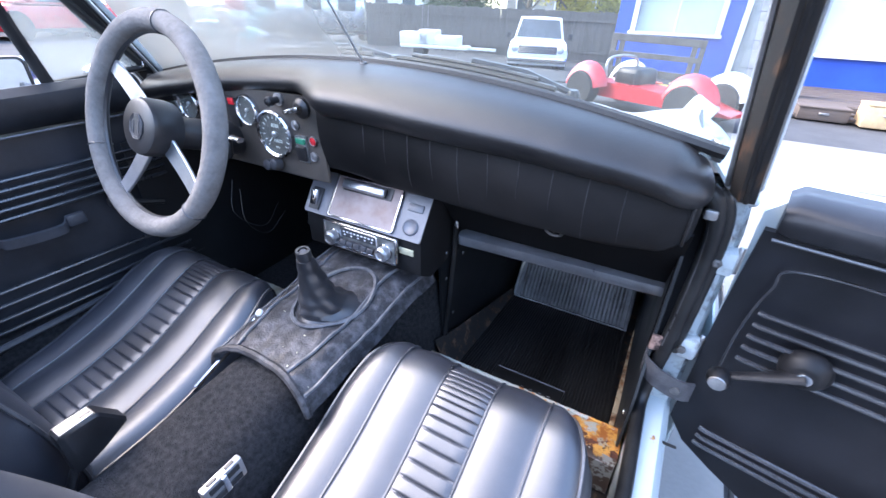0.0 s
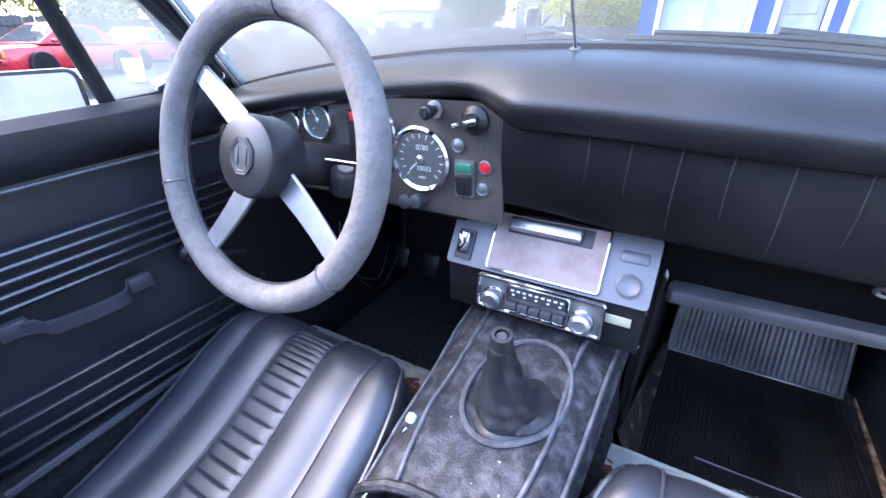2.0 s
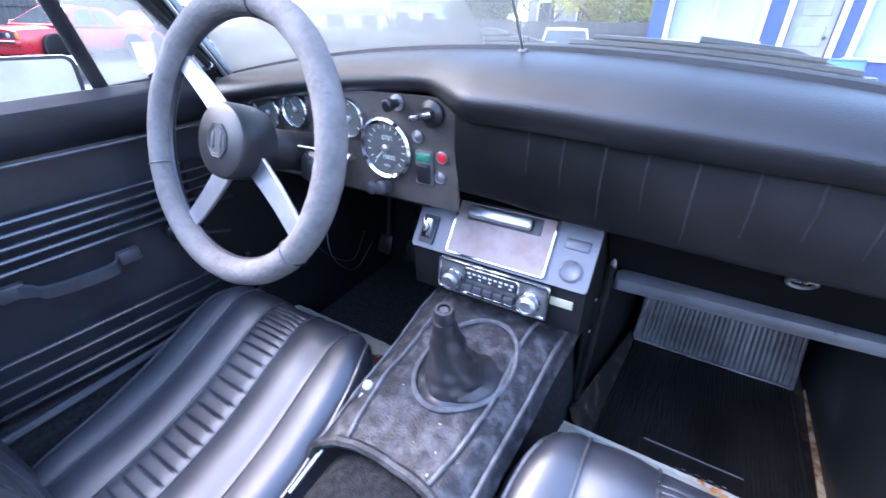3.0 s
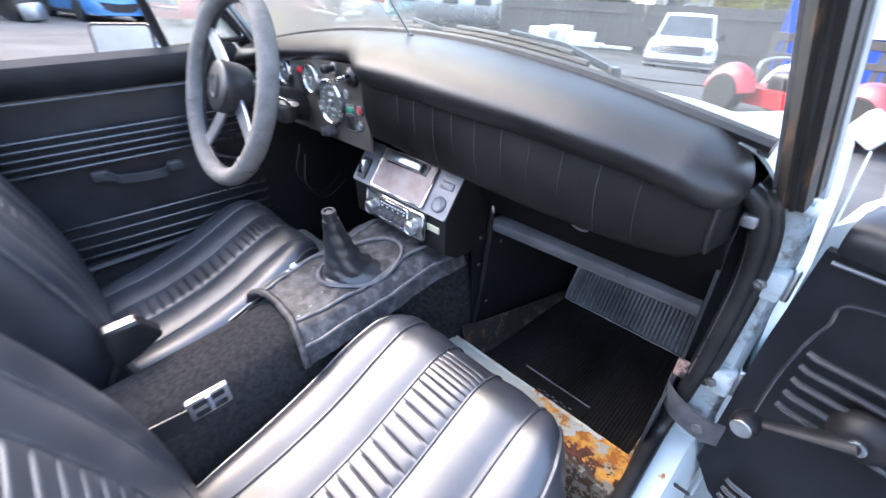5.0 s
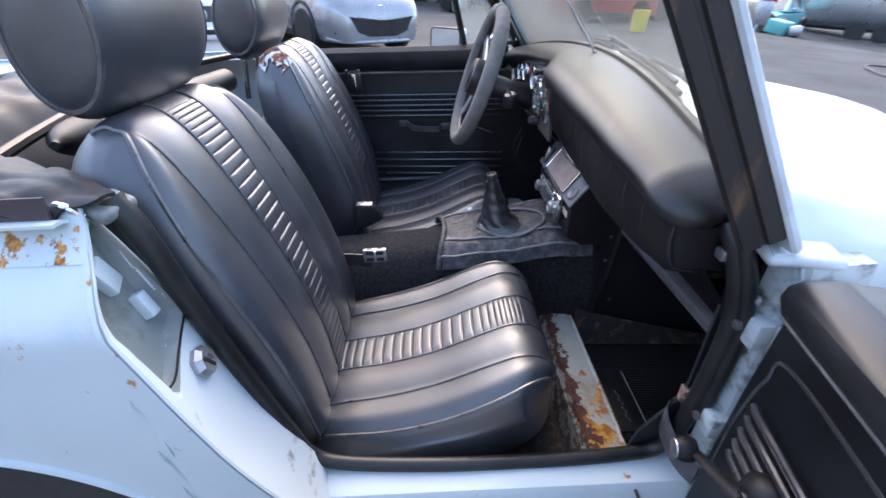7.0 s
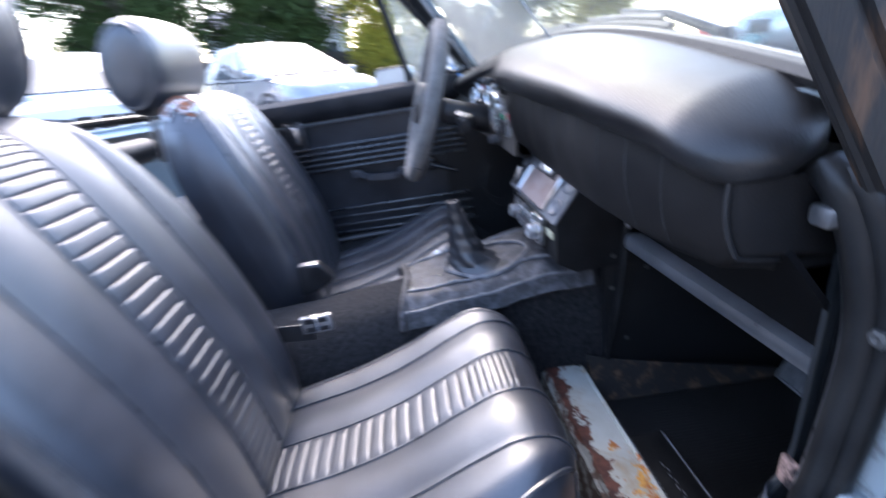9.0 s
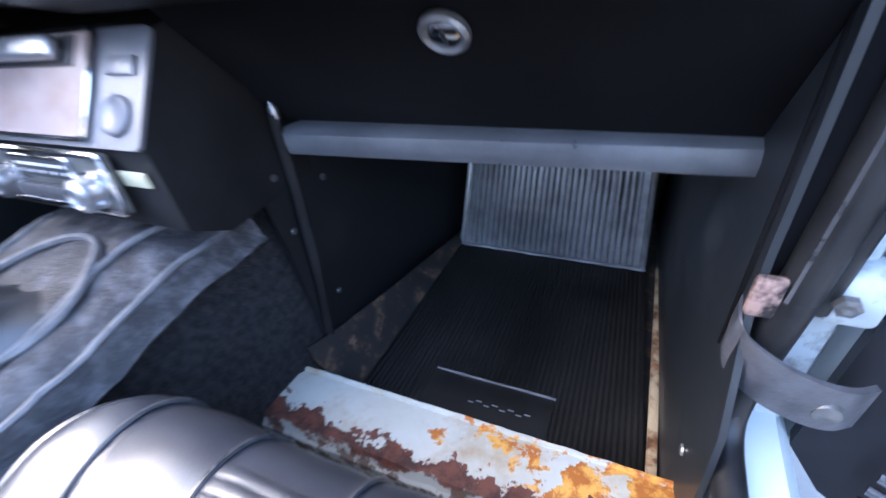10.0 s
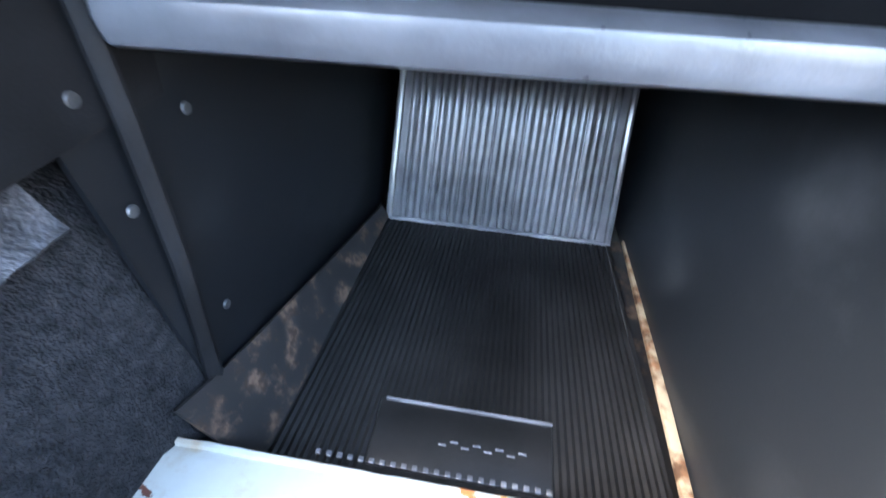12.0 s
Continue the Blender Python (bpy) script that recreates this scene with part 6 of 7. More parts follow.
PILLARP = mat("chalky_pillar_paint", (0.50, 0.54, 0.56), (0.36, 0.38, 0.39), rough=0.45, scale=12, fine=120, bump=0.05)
# the driver's pillar takes a darker grey than the passenger's
DPILLAR = mat("darker_pillar_paint", (0.16, 0.20, 0.21), (0.11, 0.13, 0.14), rough=0.4, scale=12, fine=120, bump=0.05)
pillar(1, RUSTP, PILLARP)
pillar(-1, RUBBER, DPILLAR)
part("pillar_foot", box((0.042, 0.088, 0.014), (0.640, 0.818, 0.808), 0.007, 3, pose(0, 0, 0, -5, 8, -4)), PILLARP, screen, "cast pillar foot")
part("pillar_cap", box((0.040, 0.034, 0.024), (0.587, 0.590, 1.172), 0.008, 3), STEEL, screen, "chipped metal corner cap")
part("pillar_screw", lathe([(0.008, 0), (0.007, 0.002), (0, 0.002)], 12, pose(-0.588, 0.706, 0.897, 70, 0, 0)), CHROME, screen)
rod = thing("mirror_rod", "thin steel tension rod up the middle of the windscreen", "rod")
part("rod", tube([(0.010, 0.776, 0.934), (0.012, 0.592, 1.19)], 0.0019, 8), STEEL, rod)
part("rod_foot", box((0.014, 0.010, 0.008), (0.010, 0.776, 0.934), 0.003), SCREWM, rod)
rv = thing("rear_view_mirror", "small black rear-view mirror hung on the centre rod", "mirror")
part("shell", box((0.19, 0.022, 0.06), (0.0, 0.575, 1.145), 0.008, 3, pose(0, 0, 0, 8, 0, 0)), PLASTIC, rv)
part("mirror_glass", box((0.18, 0.002, 0.05), (0.0, 0.563, 1.145), 0.001, 1, pose(0, 0, 0, 8, 0, 0)), MIRRORM, rv)
part("stem", tube([(0.0, 0.586, 1.145), (0.008, 0.600, 1.165), (0.012, 0.600, 1.180)], 0.006, 8), PLASTIC, rv)

bonnet = thing("bonnet", "long white bonnet with wings and a shut line", "bonnet", kind="structure")


def nose(u, v):
    y0 = yl((2 * u - 1) * 0.69) + 0.014 + 0.06 * smoothstep(0.84, 0.93, abs(2 * u - 1))
    y = lerp(y0, 2.30, v)
    half = graph(y, [(0.70, 0.650), (0.86, 0.656), (0.96, 0.69), (1.2, 0.70), (1.8, 0.68), (2.3, 0.56)])
    s = 2 * u - 1
    x = s * half
    crown = graph(y, [(0.80, 0.886), (0.95, 0.862), (1.2, 0.815), (1.7, 0.702), (2.05, 0.605), (2.30, 0.45)])
    ridge = graph(y, [(0.80, 0.868), (0.93, 0.833), (1.1, 0.808), (1.3, 0.784), (1.6, 0.733), (1.9, 0.668), (2.1, 0.605), (2.30, 0.47)])
    k = math.exp(-((abs(x) - 0.54) / 0.15) ** 2) if abs(x) < 0.54 else 1.0
    drop = 0.36 * smoothstep(0.92, 1.0, abs(s)) ** 1.5 * smoothstep(0.80, 0.92, y) + 0.05 * smoothstep(0.57, 0.63, abs(x)) * smoothstep(0.97, 0.82, y) + 0.045 * smoothstep(0.555, 0.67, abs(x)) * smoothstep(0.86, 0.95, y)
    valley = 0.024 * math.exp(-((abs(x) - 0.38) / 0.09) ** 2) * smoothstep(1.0, 1.25, y)
    return (x, y, lerp(crown, ridge, k) - drop - valley)


part("bonnet_skin", sheet(160, 90, nose, -0.004), PAINT, bonnet)
line = glide([(0.549, 0.930, 0), (0.553, 1.05, 0), (0.550, 1.3, 0), (0.535, 1.8, 0)], 40)
seam = glide([(0.549, 0.930, 0), (0.588, 0.950, 0), (0.630, 0.943, 0), (0.668, 0.914, 0)], 24)


def nose_z(x, y):
    y0 = yl(x) + 0.014 + 0.06 * smoothstep(0.84, 0.93, abs(x) / 0.69)
    v = (y - y0) / (2.30 - y0)
    half = graph(y, [(0.70, 0.650), (0.86, 0.656), (0.96, 0.69), (1.2, 0.70), (1.8, 0.68), (2.3, 0.56)])
    return nose((x / half + 1) / 2, v)[2]


part("shut_line", tube([Vector((p.x, p.y, nose_z(p.x, p.y) + 0.0006)) for p in line], 0.0024, 6), RUBBER, bonnet, "dark shut line")
part("wing_seam", tube([Vector((p.x, p.y, nose_z(p.x, p.y) + 0.0006)) for p in seam], 0.0024, 6), RUBBER, bonnet, "curved seam between wing and scuttle")
part("shut_line", tube([Vector((x, 0.930 + 0.05 * (1 - (x / 0.549) ** 2), nose_z(x, 0.930 + 0.05 * (1 - (x / 0.549) ** 2)) + 0.0006)) for x in [lerp(0.549, -0.549, k / 40) for k in range(41)]], 0.0018, 6), RUBBER, bonnet, "dark shut line")
for d in (-1, 1):
    part("emblem_bar", tube([(0.600 + 0.014 * k, 1.07 + 0.022 * k * d, nose_z(0.60, 1.07) + 0.007) for k in (-1, 0, 1)], [0.002, 0.0036, 0.002], 6), STEEL, bonnet, "small plain metal emblem")
part("wing_flank", sheet(10, 10, lambda u, v: (0.69, lerp(0.84, 2.2, u), lerp(0.20, 0.52, v)), 0.004), PAINT, bonnet)
for x, y0, ln in ((-0.30, 0.818, 0.30), (0.06, 0.814, 0.30)):
    w = thing("wiper", "black wiper arm and blade resting on the windscreen", "wiper", "wipers")

    def lie(t, out=0.0, up=0.0):
        q = x + ln * t
        return (q, y0 + out - 0.16 * q * q, zt(q) + 0.012 + up)
    part("blade", tube([lie(k / 12) for k in range(13)], 0.005, 6), RUBBER, w)
    part("blade_bridge", tube([lie(0.1 + 0.8 * k / 8, 0.004, 0.007) for k in range(9)], 0.0035, 6), PLASTIC, w)
    part("arm", tube([lie(0.5, 0.006, 0.012), lie(0.8, 0.025, 0.008), lie(1.05, 0.05, -0.012)], 0.0055, 6), PLASTIC, w)
    part("spindle", lathe([(0.012, 0), (0.012, 0.02), (0.008, 0.028), (0, 0.028)], 14, pose(lie(1.05)[0], lie(1.05, 0.05)[1], lie(1.05)[2] - 0.034)), PLASTIC, w)

# driver's quarter light, drop window and door mirror
ql = thing("quarter_light", "black-framed quarter light on the driver's door", "quarter light")
f0, f1, f2 = Vector((-0.628, 0.532, 0.880)), Vector((-0.595, 0.715, 0.890)), Vector((-0.578, 0.468, 1.165))
part("rear_bar", tube([f0, f0.lerp(f2, 0.5) + Vector((-0.004, 0.0, 0)), f2], 0.0125, 8, squash=0.7), RUBBER, ql, "black frame bar")
part("front_bar", tube([f1, f2 + Vector((0.0, 0.03, 0.0))], 0.008, 8), RUBBER, ql, "black frame bar")
part("lower_bar", tube([f0, f1], 0.007, 8), RUBBER, ql, "black frame bar")
gq = part("pane", loft([[f0, f1, f2 + Vector((0, 0.03, 0))], [p + Vector((-0.003, 0, 0)) for p in (f0, f1, f2 + Vector((0, 0.03, 0)))]]), SIDEGLASS, ql)
gq.visible_shadow = False
part("catch", tube([(-0.612, 0.60, 0.895), (-0.606, 0.625, 0.905), (-0.600, 0.66, 0.897)], 0.008, 8), CHROME, ql, "chrome quarter light catch")
dmir = thing("door_mirror", "rectangular chrome door mirror on the driver's door", "door mirror")
MM = pose(-0.722, 0.466, 0.888, 84, 0, 38)
part("mirror_shell", slab(rrect(0.170, 0.090, 0.016), 0.03, MM @ pose(0, 0, -0.032)), CHROME, dmir)
part("mirror_glass", slab(rrect(0.160, 0.080, 0.012), 0.001, MM @ pose(0, 0, 0.0005)), MIRRORM, dmir)
part("mirror_rim", tube([MM @ Vector((x, y, 0.0)) for x, y in rrect(0.166, 0.086, 0.014)], 0.0035, 6, loop=True), RUBBER, dmir, "dark rubber rim")
part("mirror_foot", tube([(-0.70, 0.50, 0.865), (-0.67, 0.51, 0.84), (-0.655, 0.52, 0.82)], 0.010, 8), CHROME, dmir)

# ---- the yard ----
ASPHALT = mat("asphalt", (0.040, 0.041, 0.043), (0.095, 0.096, 0.098), rough=0.88, scale=0.6, fine=60, bump=0.5, bump_dist=0.006, mottle=(0.35, 0.7), spec=0.3)
FENCEW = mat("weathered_fence", (0.040, 0.036, 0.033), (0.105, 0.097, 0.09), rough=0.85, scale=1.5, fine=30, bump=0.3, stretch=(6, 6, 0.6), island=0.3)
DARKW = mat("dark_stained_boards", (0.05, 0.035, 0.028), (0.11, 0.085, 0.07), rough=0.8, scale=2, fine=30, bump=0.3, stretch=(0.6, 6, 6), island=0.3)
BLUE = mat("blue_siding", (0.012, 0.06, 0.36), (0.018, 0.08, 0.44), rough=0.5, scale=1.5, fine=40, bump=0.1)
WHITEP = mat("white_trim_paint", (0.78, 0.78, 0.76), (0.66, 0.66, 0.64), rough=0.5, scale=3, fine=60, bump=0.08)
WALLG = mat("grey_building_wall", (0.30, 0.29, 0.28), (0.38, 0.37, 0.36), rough=0.8, scale=1.2, fine=30, bump=0.2)
BLIND = mat("window_blind", (0.62, 0.60, 0.56), (0.72, 0.70, 0.66), rough=0.7, scale=2, fine=50, bump=0.1)
WGLASS = mat("dark_window_glass", (0.05, 0.06, 0.065), (0.09, 0.10, 0.11), rough=0.06, scale=3, fine=40, bump=0.0, rvar=0.03)
TYRE = mat("tyre", (0.015, 0.015, 0.016), (0.03, 0.03, 0.03), rough=0.8, scale=20, fine=80, bump=0.3)
SILVERC = mat("silver_car_paint", (0.33, 0.34, 0.36), (0.28, 0.29, 0.31), rough=0.28, metal=0.5, scale=3, fine=300, bump=0.02, coat=0.6)
WHITEC = mat("white_car_paint", (0.78, 0.79, 0.80), (0.72, 0.73, 0.74), rough=0.3, scale=3, fine=200, bump=0.02, coat=0.5)
REDC = mat("red_car_paint", (0.55, 0.02, 0.03), (0.42, 0.015, 0.02), rough=0.3, scale=3, fine=200, bump=0.02, coat=0.5)
TEALC = mat("teal_car_paint", (0.10, 0.42, 0.42), (0.08, 0.34, 0.35), rough=0.3, scale=3, fine=200, bump=0.02, coat=0.5)
BLUEC = mat("blue_car_paint", (0.05, 0.22, 0.48), (0.04, 0.17, 0.38), rough=0.3, scale=3, fine=200, bump=0.02, coat=0.5)
AMBER = mat("amber_lens", (0.85, 0.28, 0.02), (0.7, 0.2, 0.02), rough=0.2, bump=0.0)
LENS = mat("headlamp_lens", (0.62, 0.64, 0.66), (0.5, 0.52, 0.54), rough=0.1, scale=20, fine=60, bump=0.1, metal=0.4)
TRAILM = mat("aluminium_trailer_skin", (0.55, 0.57, 0.60), (0.45, 0.47, 0.50), rough=0.28, metal=0.85, scale=1.5, fine=40, bump=0.04)
LEAFD = mat("dark_foliage", (0.018, 0.04, 0.014), (0.05, 0.085, 0.025), rough=0.6, scale=2, fine=20, bump=0.2, island=0.6)
LEAFY = mat("yellow_green_foliage", (0.10, 0.13, 0.02), (0.42, 0.36, 0.05), rough=0.6, scale=2, fine=20, bump=0.2, island=0.6)
BARK = mat("bark", (0.10, 0.08, 0.065), (0.2, 0.17, 0.14), rough=0.9, scale=4, fine=30, bump=0.6)
W = Matrix()


def dip(x, y):
    """The yard falls away a little towards the fence ahead."""
    return -0.45 * smoothstep(11.5, 16.0, y) * smoothstep(-0.5, -3.0, x) * smoothstep(-24, -14, x)


def yard(u, v):
    def far(t):
        s = 2 * t - 1
        return 40 * s + 460 * s ** 7
    x, y = far(u) - 2, far(v) + 2
    return (x, y, dip(x, y) - 0.02 + 0.012 * noise.noise(Vector((x * 0.5, y * 0.5, 0))))


ground = solo("ground", sheet(160, 160, yard), ASPHALT, "grey cracked asphalt of a workshop yard", "ground", kind="structure", m=W)


def wheel_part(parent, at, r, w, axis, hubcap=ALU):
    m = Matrix.Translation(at) @ Matrix.Rotation(radians(90), 4, axis)
    t = part("wheel", lathe([(r * 0.62, -w / 2), (r * 0.92, -w / 2), (r, -w * 0.35), (r, w * 0.35), (r * 0.92, w / 2), (r * 0.62, w / 2)], 28, m), TYRE, parent, "black tyre")
    part("rim", lathe([(r * 0.63, -w * 0.42), (r * 0.60, -w * 0.30), (r * 0.2, -w * 0.25), (r * 0.2, w * 0.25), (r * 0.60, w * 0.30), (r * 0.63, w * 0.42)], 20, m), hubcap, t, "metal rim")
    for k in range(5):
        a = 2 * math.pi * k / 5
        for s in (-1, 1):
            part("spoke", box((r * 0.5, r * 0.12, 0.02), (0, 0, 0), 0.006, 1, m @ Matrix.Rotation(a, 4, "Z") @ Matrix.Translation((r * 0.36, 0, s * w * 0.36))), hubcap, t)
    return t


wheel_part(dq, (-0.615, ARCH[0] - 0.06, 0.275), 0.272, 0.16, "Y", STEEL)
wheel_part(quarter, (0.600, ARCH[0], 0.275), 0.272, 0.16, "Y", STEEL)


def saloon(name, label, m, paint, L=4.4, Wd=1.74, H=1.44, hood=0.95, modern=True, wb=2.6, lamp="round"):
    """A parked car: local x to its front, y to its left, z up from the ground."""
    c = thing(name, label, "car", "parked cars", m=m)
    h = Wd / 2
    xs = [-L / 2, -L / 2 + 0.06, -L * 0.42, -L * 0.25, 0, L * 0.22, L * 0.36, L * 0.44, L / 2 - 0.10, L / 2 - 0.02, L / 2]
    tops = [0.62, 0.80, 0.92, 0.93, 0.93, hood, hood - 0.04, hood - 0.10, hood - 0.19, 0.60, 0.48] if modern else [0.6, 0.82, 0.90, 0.90, 0.90, 0.90, 0.88, 0.86, 0.84, 0.80, 0.50]
    wid = [0.78, 0.90, 0.97, 1, 1, 1, 0.98, 0.94, 0.84, 0.74, 0.66] if modern else [0.88, 0.93, 0.97, 1, 1, 1, 0.98, 0.97, 0.95, 0.94, 0.92]
    rings = []
    for x, t, w in zip(xs, tops, wid):
        hw = h * w
        rings.append([Vector((x, y, z)) for y, z in ((-hw * 0.93, 0.22), (-hw, 0.38), (-hw, 0.62 if t > 0.7 else t * 0.9), (-hw * 0.94, t * 0.94), (-hw * 0.72, t), (0, t + 0.02), (hw * 0.72, t), (hw * 0.94, t * 0.94), (hw, 0.62 if t > 0.7 else t * 0.9), (hw, 0.38), (hw * 0.93, 0.22), (0, 0.2))])
    body = part("body", loft(rings), paint, c, smooth=50)
    roof_x = (-L * 0.30, -L * 0.20, 0.02 * L, L * 0.20) if modern else (-L * 0.27, -L * 0.19, 0.04 * L, L * 0.16)
    zr = H
    cab = loft([[Vector((x, s * y, z)) for s, y, z in ((-1, h * 0.93, 0.9), (-1, h * wtop, ztop), (0, 0, ztop + 0.03 * (ztop > 1.2)), (1, h * wtop, ztop), (1, h * 0.93, 0.9))] for x, ztop, wtop in ((roof_x[0] - 0.35, 0.93, 0.88), (roof_x[1], zr - 0.03, 0.70), (roof_x[2], zr, 0.70), (roof_x[3] + 0.42, 0.93, 0.90))])
    part("cabin", cab, paint, c, smooth=50)
    def quad(nm, pts, mt, lb=""):
        n = (Vector(pts[1]) - Vector(pts[0])).cross(Vector(pts[2]) - Vector(pts[0])).normalized()
        cc = sum((Vector(p) for p in pts), Vector()) / 4
        if n.dot(cc - Vector((0, 0, 0.9))) < 0:
            n = -n
        return part(nm, loft([[Vector(p) + n * 0.004 for p in pts], [Vector(p) + n * 0.016 for p in pts]]), mt, c, lb, smooth=10)
    xf, xr = roof_x[3] + 0.40, roof_x[2] + 0.03
    quad("windscreen", [(xf - 0.03, -h * 0.80, 0.955), (xf - 0.03, h * 0.80, 0.955), (xr + 0.06, h * 0.62, zr - 0.05), (xr + 0.06, -h * 0.62, zr - 0.05)], WGLASS)
    for s in (-1, 1):
        y0, y1 = s * h * 0.925, s * h * 0.735
        quad("side_window", [(roof_x[2] + 0.35, y0, 0.95), (roof_x[2] - 0.40, y0, 0.95), (roof_x[2] - 0.40, y1, zr - 0.09), (roof_x[2] + 0.02, y1, zr - 0.10)], WGLASS)
        quad("side_window", [(roof_x[2] - 0.46, y0, 0.95), (roof_x[1] - 0.05, y0, 0.95), (roof_x[1] + 0.08, y1, zr - 0.12), (roof_x[2] - 0.46, y1, zr - 0.09)], WGLASS)
        part("door_mirror", box((0.12, 0.16, 0.11), (roof_x[3] + 0.12, s * (h + 0.08), 0.98), 0.04, 3), paint, c)
        part("sill_shadow", box((wb - 0.75, 0.03, 0.10), (0, s * h * 0.955, 0.24), 0.01, 1), PLASTIC, c)
        for x in (-wb / 2, wb / 2):
            part("wheel_arch", lathe([(0.38, -0.10), (0.38, 0.018), (0.34, 0.018), (0.34, -0.10)], 28, Matrix.Translation((x, s * h * 0.985, 0.34)) @ Matrix.Rotation(radians(90), 4, "X")), PLASTIC, c)
            wheel_part(c, (x, s * (h - 0.09), 0.31), 0.31, 0.20, "X")
    part("rear_window", box((0.02, h * 1.25, 0.3), (roof_x[1] - 0.22, 0, 1.16), 0.01, 1, pose(0, 0, 0, 0, -40, 0)), WGLASS, c)
    xfnt = L / 2
    if modern:
        g = [(-0.56, 0.10), (-0.45, -0.10), (-0.25, -0.17), (0.25, -0.17), (0.45, -0.10), (0.56, 0.10), (0.3, 0.055), (-0.3, 0.055)]
        part("grille", slab(g, 0.03, Matrix.Translation((xfnt - 0.025, 0, 0.47)) @ pose(0, 0, 0, 90, 0, 90)), PLASTIC, c, "wide smiling black grille", smooth=10)
        part("grille_bar", tube(glide([(xfnt + 0.008, -0.42, 0.56), (xfnt + 0.014, 0, 0.525), (xfnt + 0.008, 0.42, 0.56)], 16), 0.016, 6), paint, c)
        part("badge", tube([(xfnt - 0.06, 0.06 * math.cos(a), 0.66 + 0.045 * math.sin(a)) for a in [2 * math.pi * k / 20 for k in range(20)]], 0.009, 6, loop=True), CHROME, c, "plain oval chrome badge")
        part("chin", tube(glide([(xfnt - 0.32, -h * 0.9, 0.26), (xfnt - 0.06, -0.55, 0.235), (xfnt - 0.02, 0, 0.23), (xfnt - 0.06, 0.55, 0.235), (xfnt - 0.32, h * 0.9, 0.26)], 30), 0.05, 8, squash=0.6), paint, c, "bumper lip")
        for s in (-1, 1):
            part("headlamp", loft([[Vector((xfnt - 0.14 - d, s * (0.42 + 0.02), 0.66)), Vector((xfnt - 0.16 - d, s * 0.62, 0.645)), Vector((xfnt - 0.60 - d, s * (h - 0.02), 0.80)), Vector((xfnt - 0.52 - d, s * (h - 0.10), 0.86)), Vector((xfnt - 0.26 - d, s * 0.52, 0.76))] for d in (0, 0.05)]), LENS, c, "swept clear headlamp", smooth=10)
            part("fog_scoop", slab([(-0.09, -0.09), (0.10, -0.06), (0.06, 0.09), (-0.08, 0.11)], 0.03, Matrix.Translation((xfnt - 0.13, s * 0.66, 0.42)) @ pose(0, 0, 0, 90, 0, 90 + s * 24)), PLASTIC, c, "black fog lamp scoop", smooth=10)
    else:
        part("bumper", box((0.16, Wd * 0.98, 0.13), (xfnt + 0.03, 0, 0.48), 0.04, 3), paint, c, "painted bumper")
        part("bumper_strip", box((0.03, Wd * 0.99, 0.05), (xfnt + 0.105, 0, 0.50), 0.01, 2), RUBBER, c, "black bumper strip")
        for s in (-1, 1):
            part("kidney_grille", slab(rrect(0.17, 0.13, 0.02), 0.03, Matrix.Translation((xfnt - 0.01, s * 0.10, 0.66)) @ pose(0, 0, 0, 90, 0, 90)), PLASTIC, c, "black grille opening")
            part("grille_opening", slab(rrect(0.24, 0.12, 0.02), 0.03, Matrix.Translation((xfnt - 0.02, s * 0.32, 0.66)) @ pose(0, 0, 0, 90, 0, 90)), PLASTIC, c, "black grille opening")
            hl = part("headlamp", slab(rrect(0.36, 0.15, 0.01), 0.035, Matrix.Translation((xfnt - 0.03, s * 0.64, 0.66)) @ pose(0, 0, 0, 90, 0, 90 + s * 6)), GREYP, c, "rectangular headlamp")
            part("lamp_bowl", lathe([(0.06, 0.0), (0.06, 0.02), (0.04, 0.03), (0, 0.034)], 20, Matrix.Translation((xfnt + 0.0, s * 0.58, 0.66)) @ pose(0, 0, 0, 0, 90, 0)), LENS, hl)
            part("indicator", box((0.05, 0.07, 0.145), (xfnt - 0.03, s * 0.80, 0.66), 0.012, 2), AMBER, c, "orange corner indicator")
    return c


def heading(x, y, deg, z=0.0):
    """A car's pose: its nose points deg counter-clockwise from +x."""
    return Matrix.Translation((x, y, z)) @ Matrix.Rotation(radians(deg), 4, "Z")


# silver hatchback: nose to the camera's side
saloon("hatchback", "silver hatchback with a wide black grille parked in the yard", heading(-7.9, -1.75, 40), SILVERC, L=4.4, H=1.47)
saloon("saloon_car", "white older saloon with square headlamps and orange indicators", heading(-5.68, -3.7, 32), WHITEC, L=4.3, Wd=1.66, H=1.38, modern=False)
saloon("saloon_car", "red saloon parked along the far fence", heading(-17.0, 6.6, -70, -0.02), REDC, modern=False)
saloon("saloon_car", "faded red saloon parked along the far fence", heading(-19.5, 10.2, -60, -0.02), REDC, modern=False)
saloon("saloon_car", "teal saloon parked in the yard", heading(-17.2, 13.4, -50, -0.3), TEALC, modern=False)
saloon("saloon_car", "bright blue saloon parked in the yard", heading(-19.0, 3.2, 10, -0.02), BLUEC, modern=True)


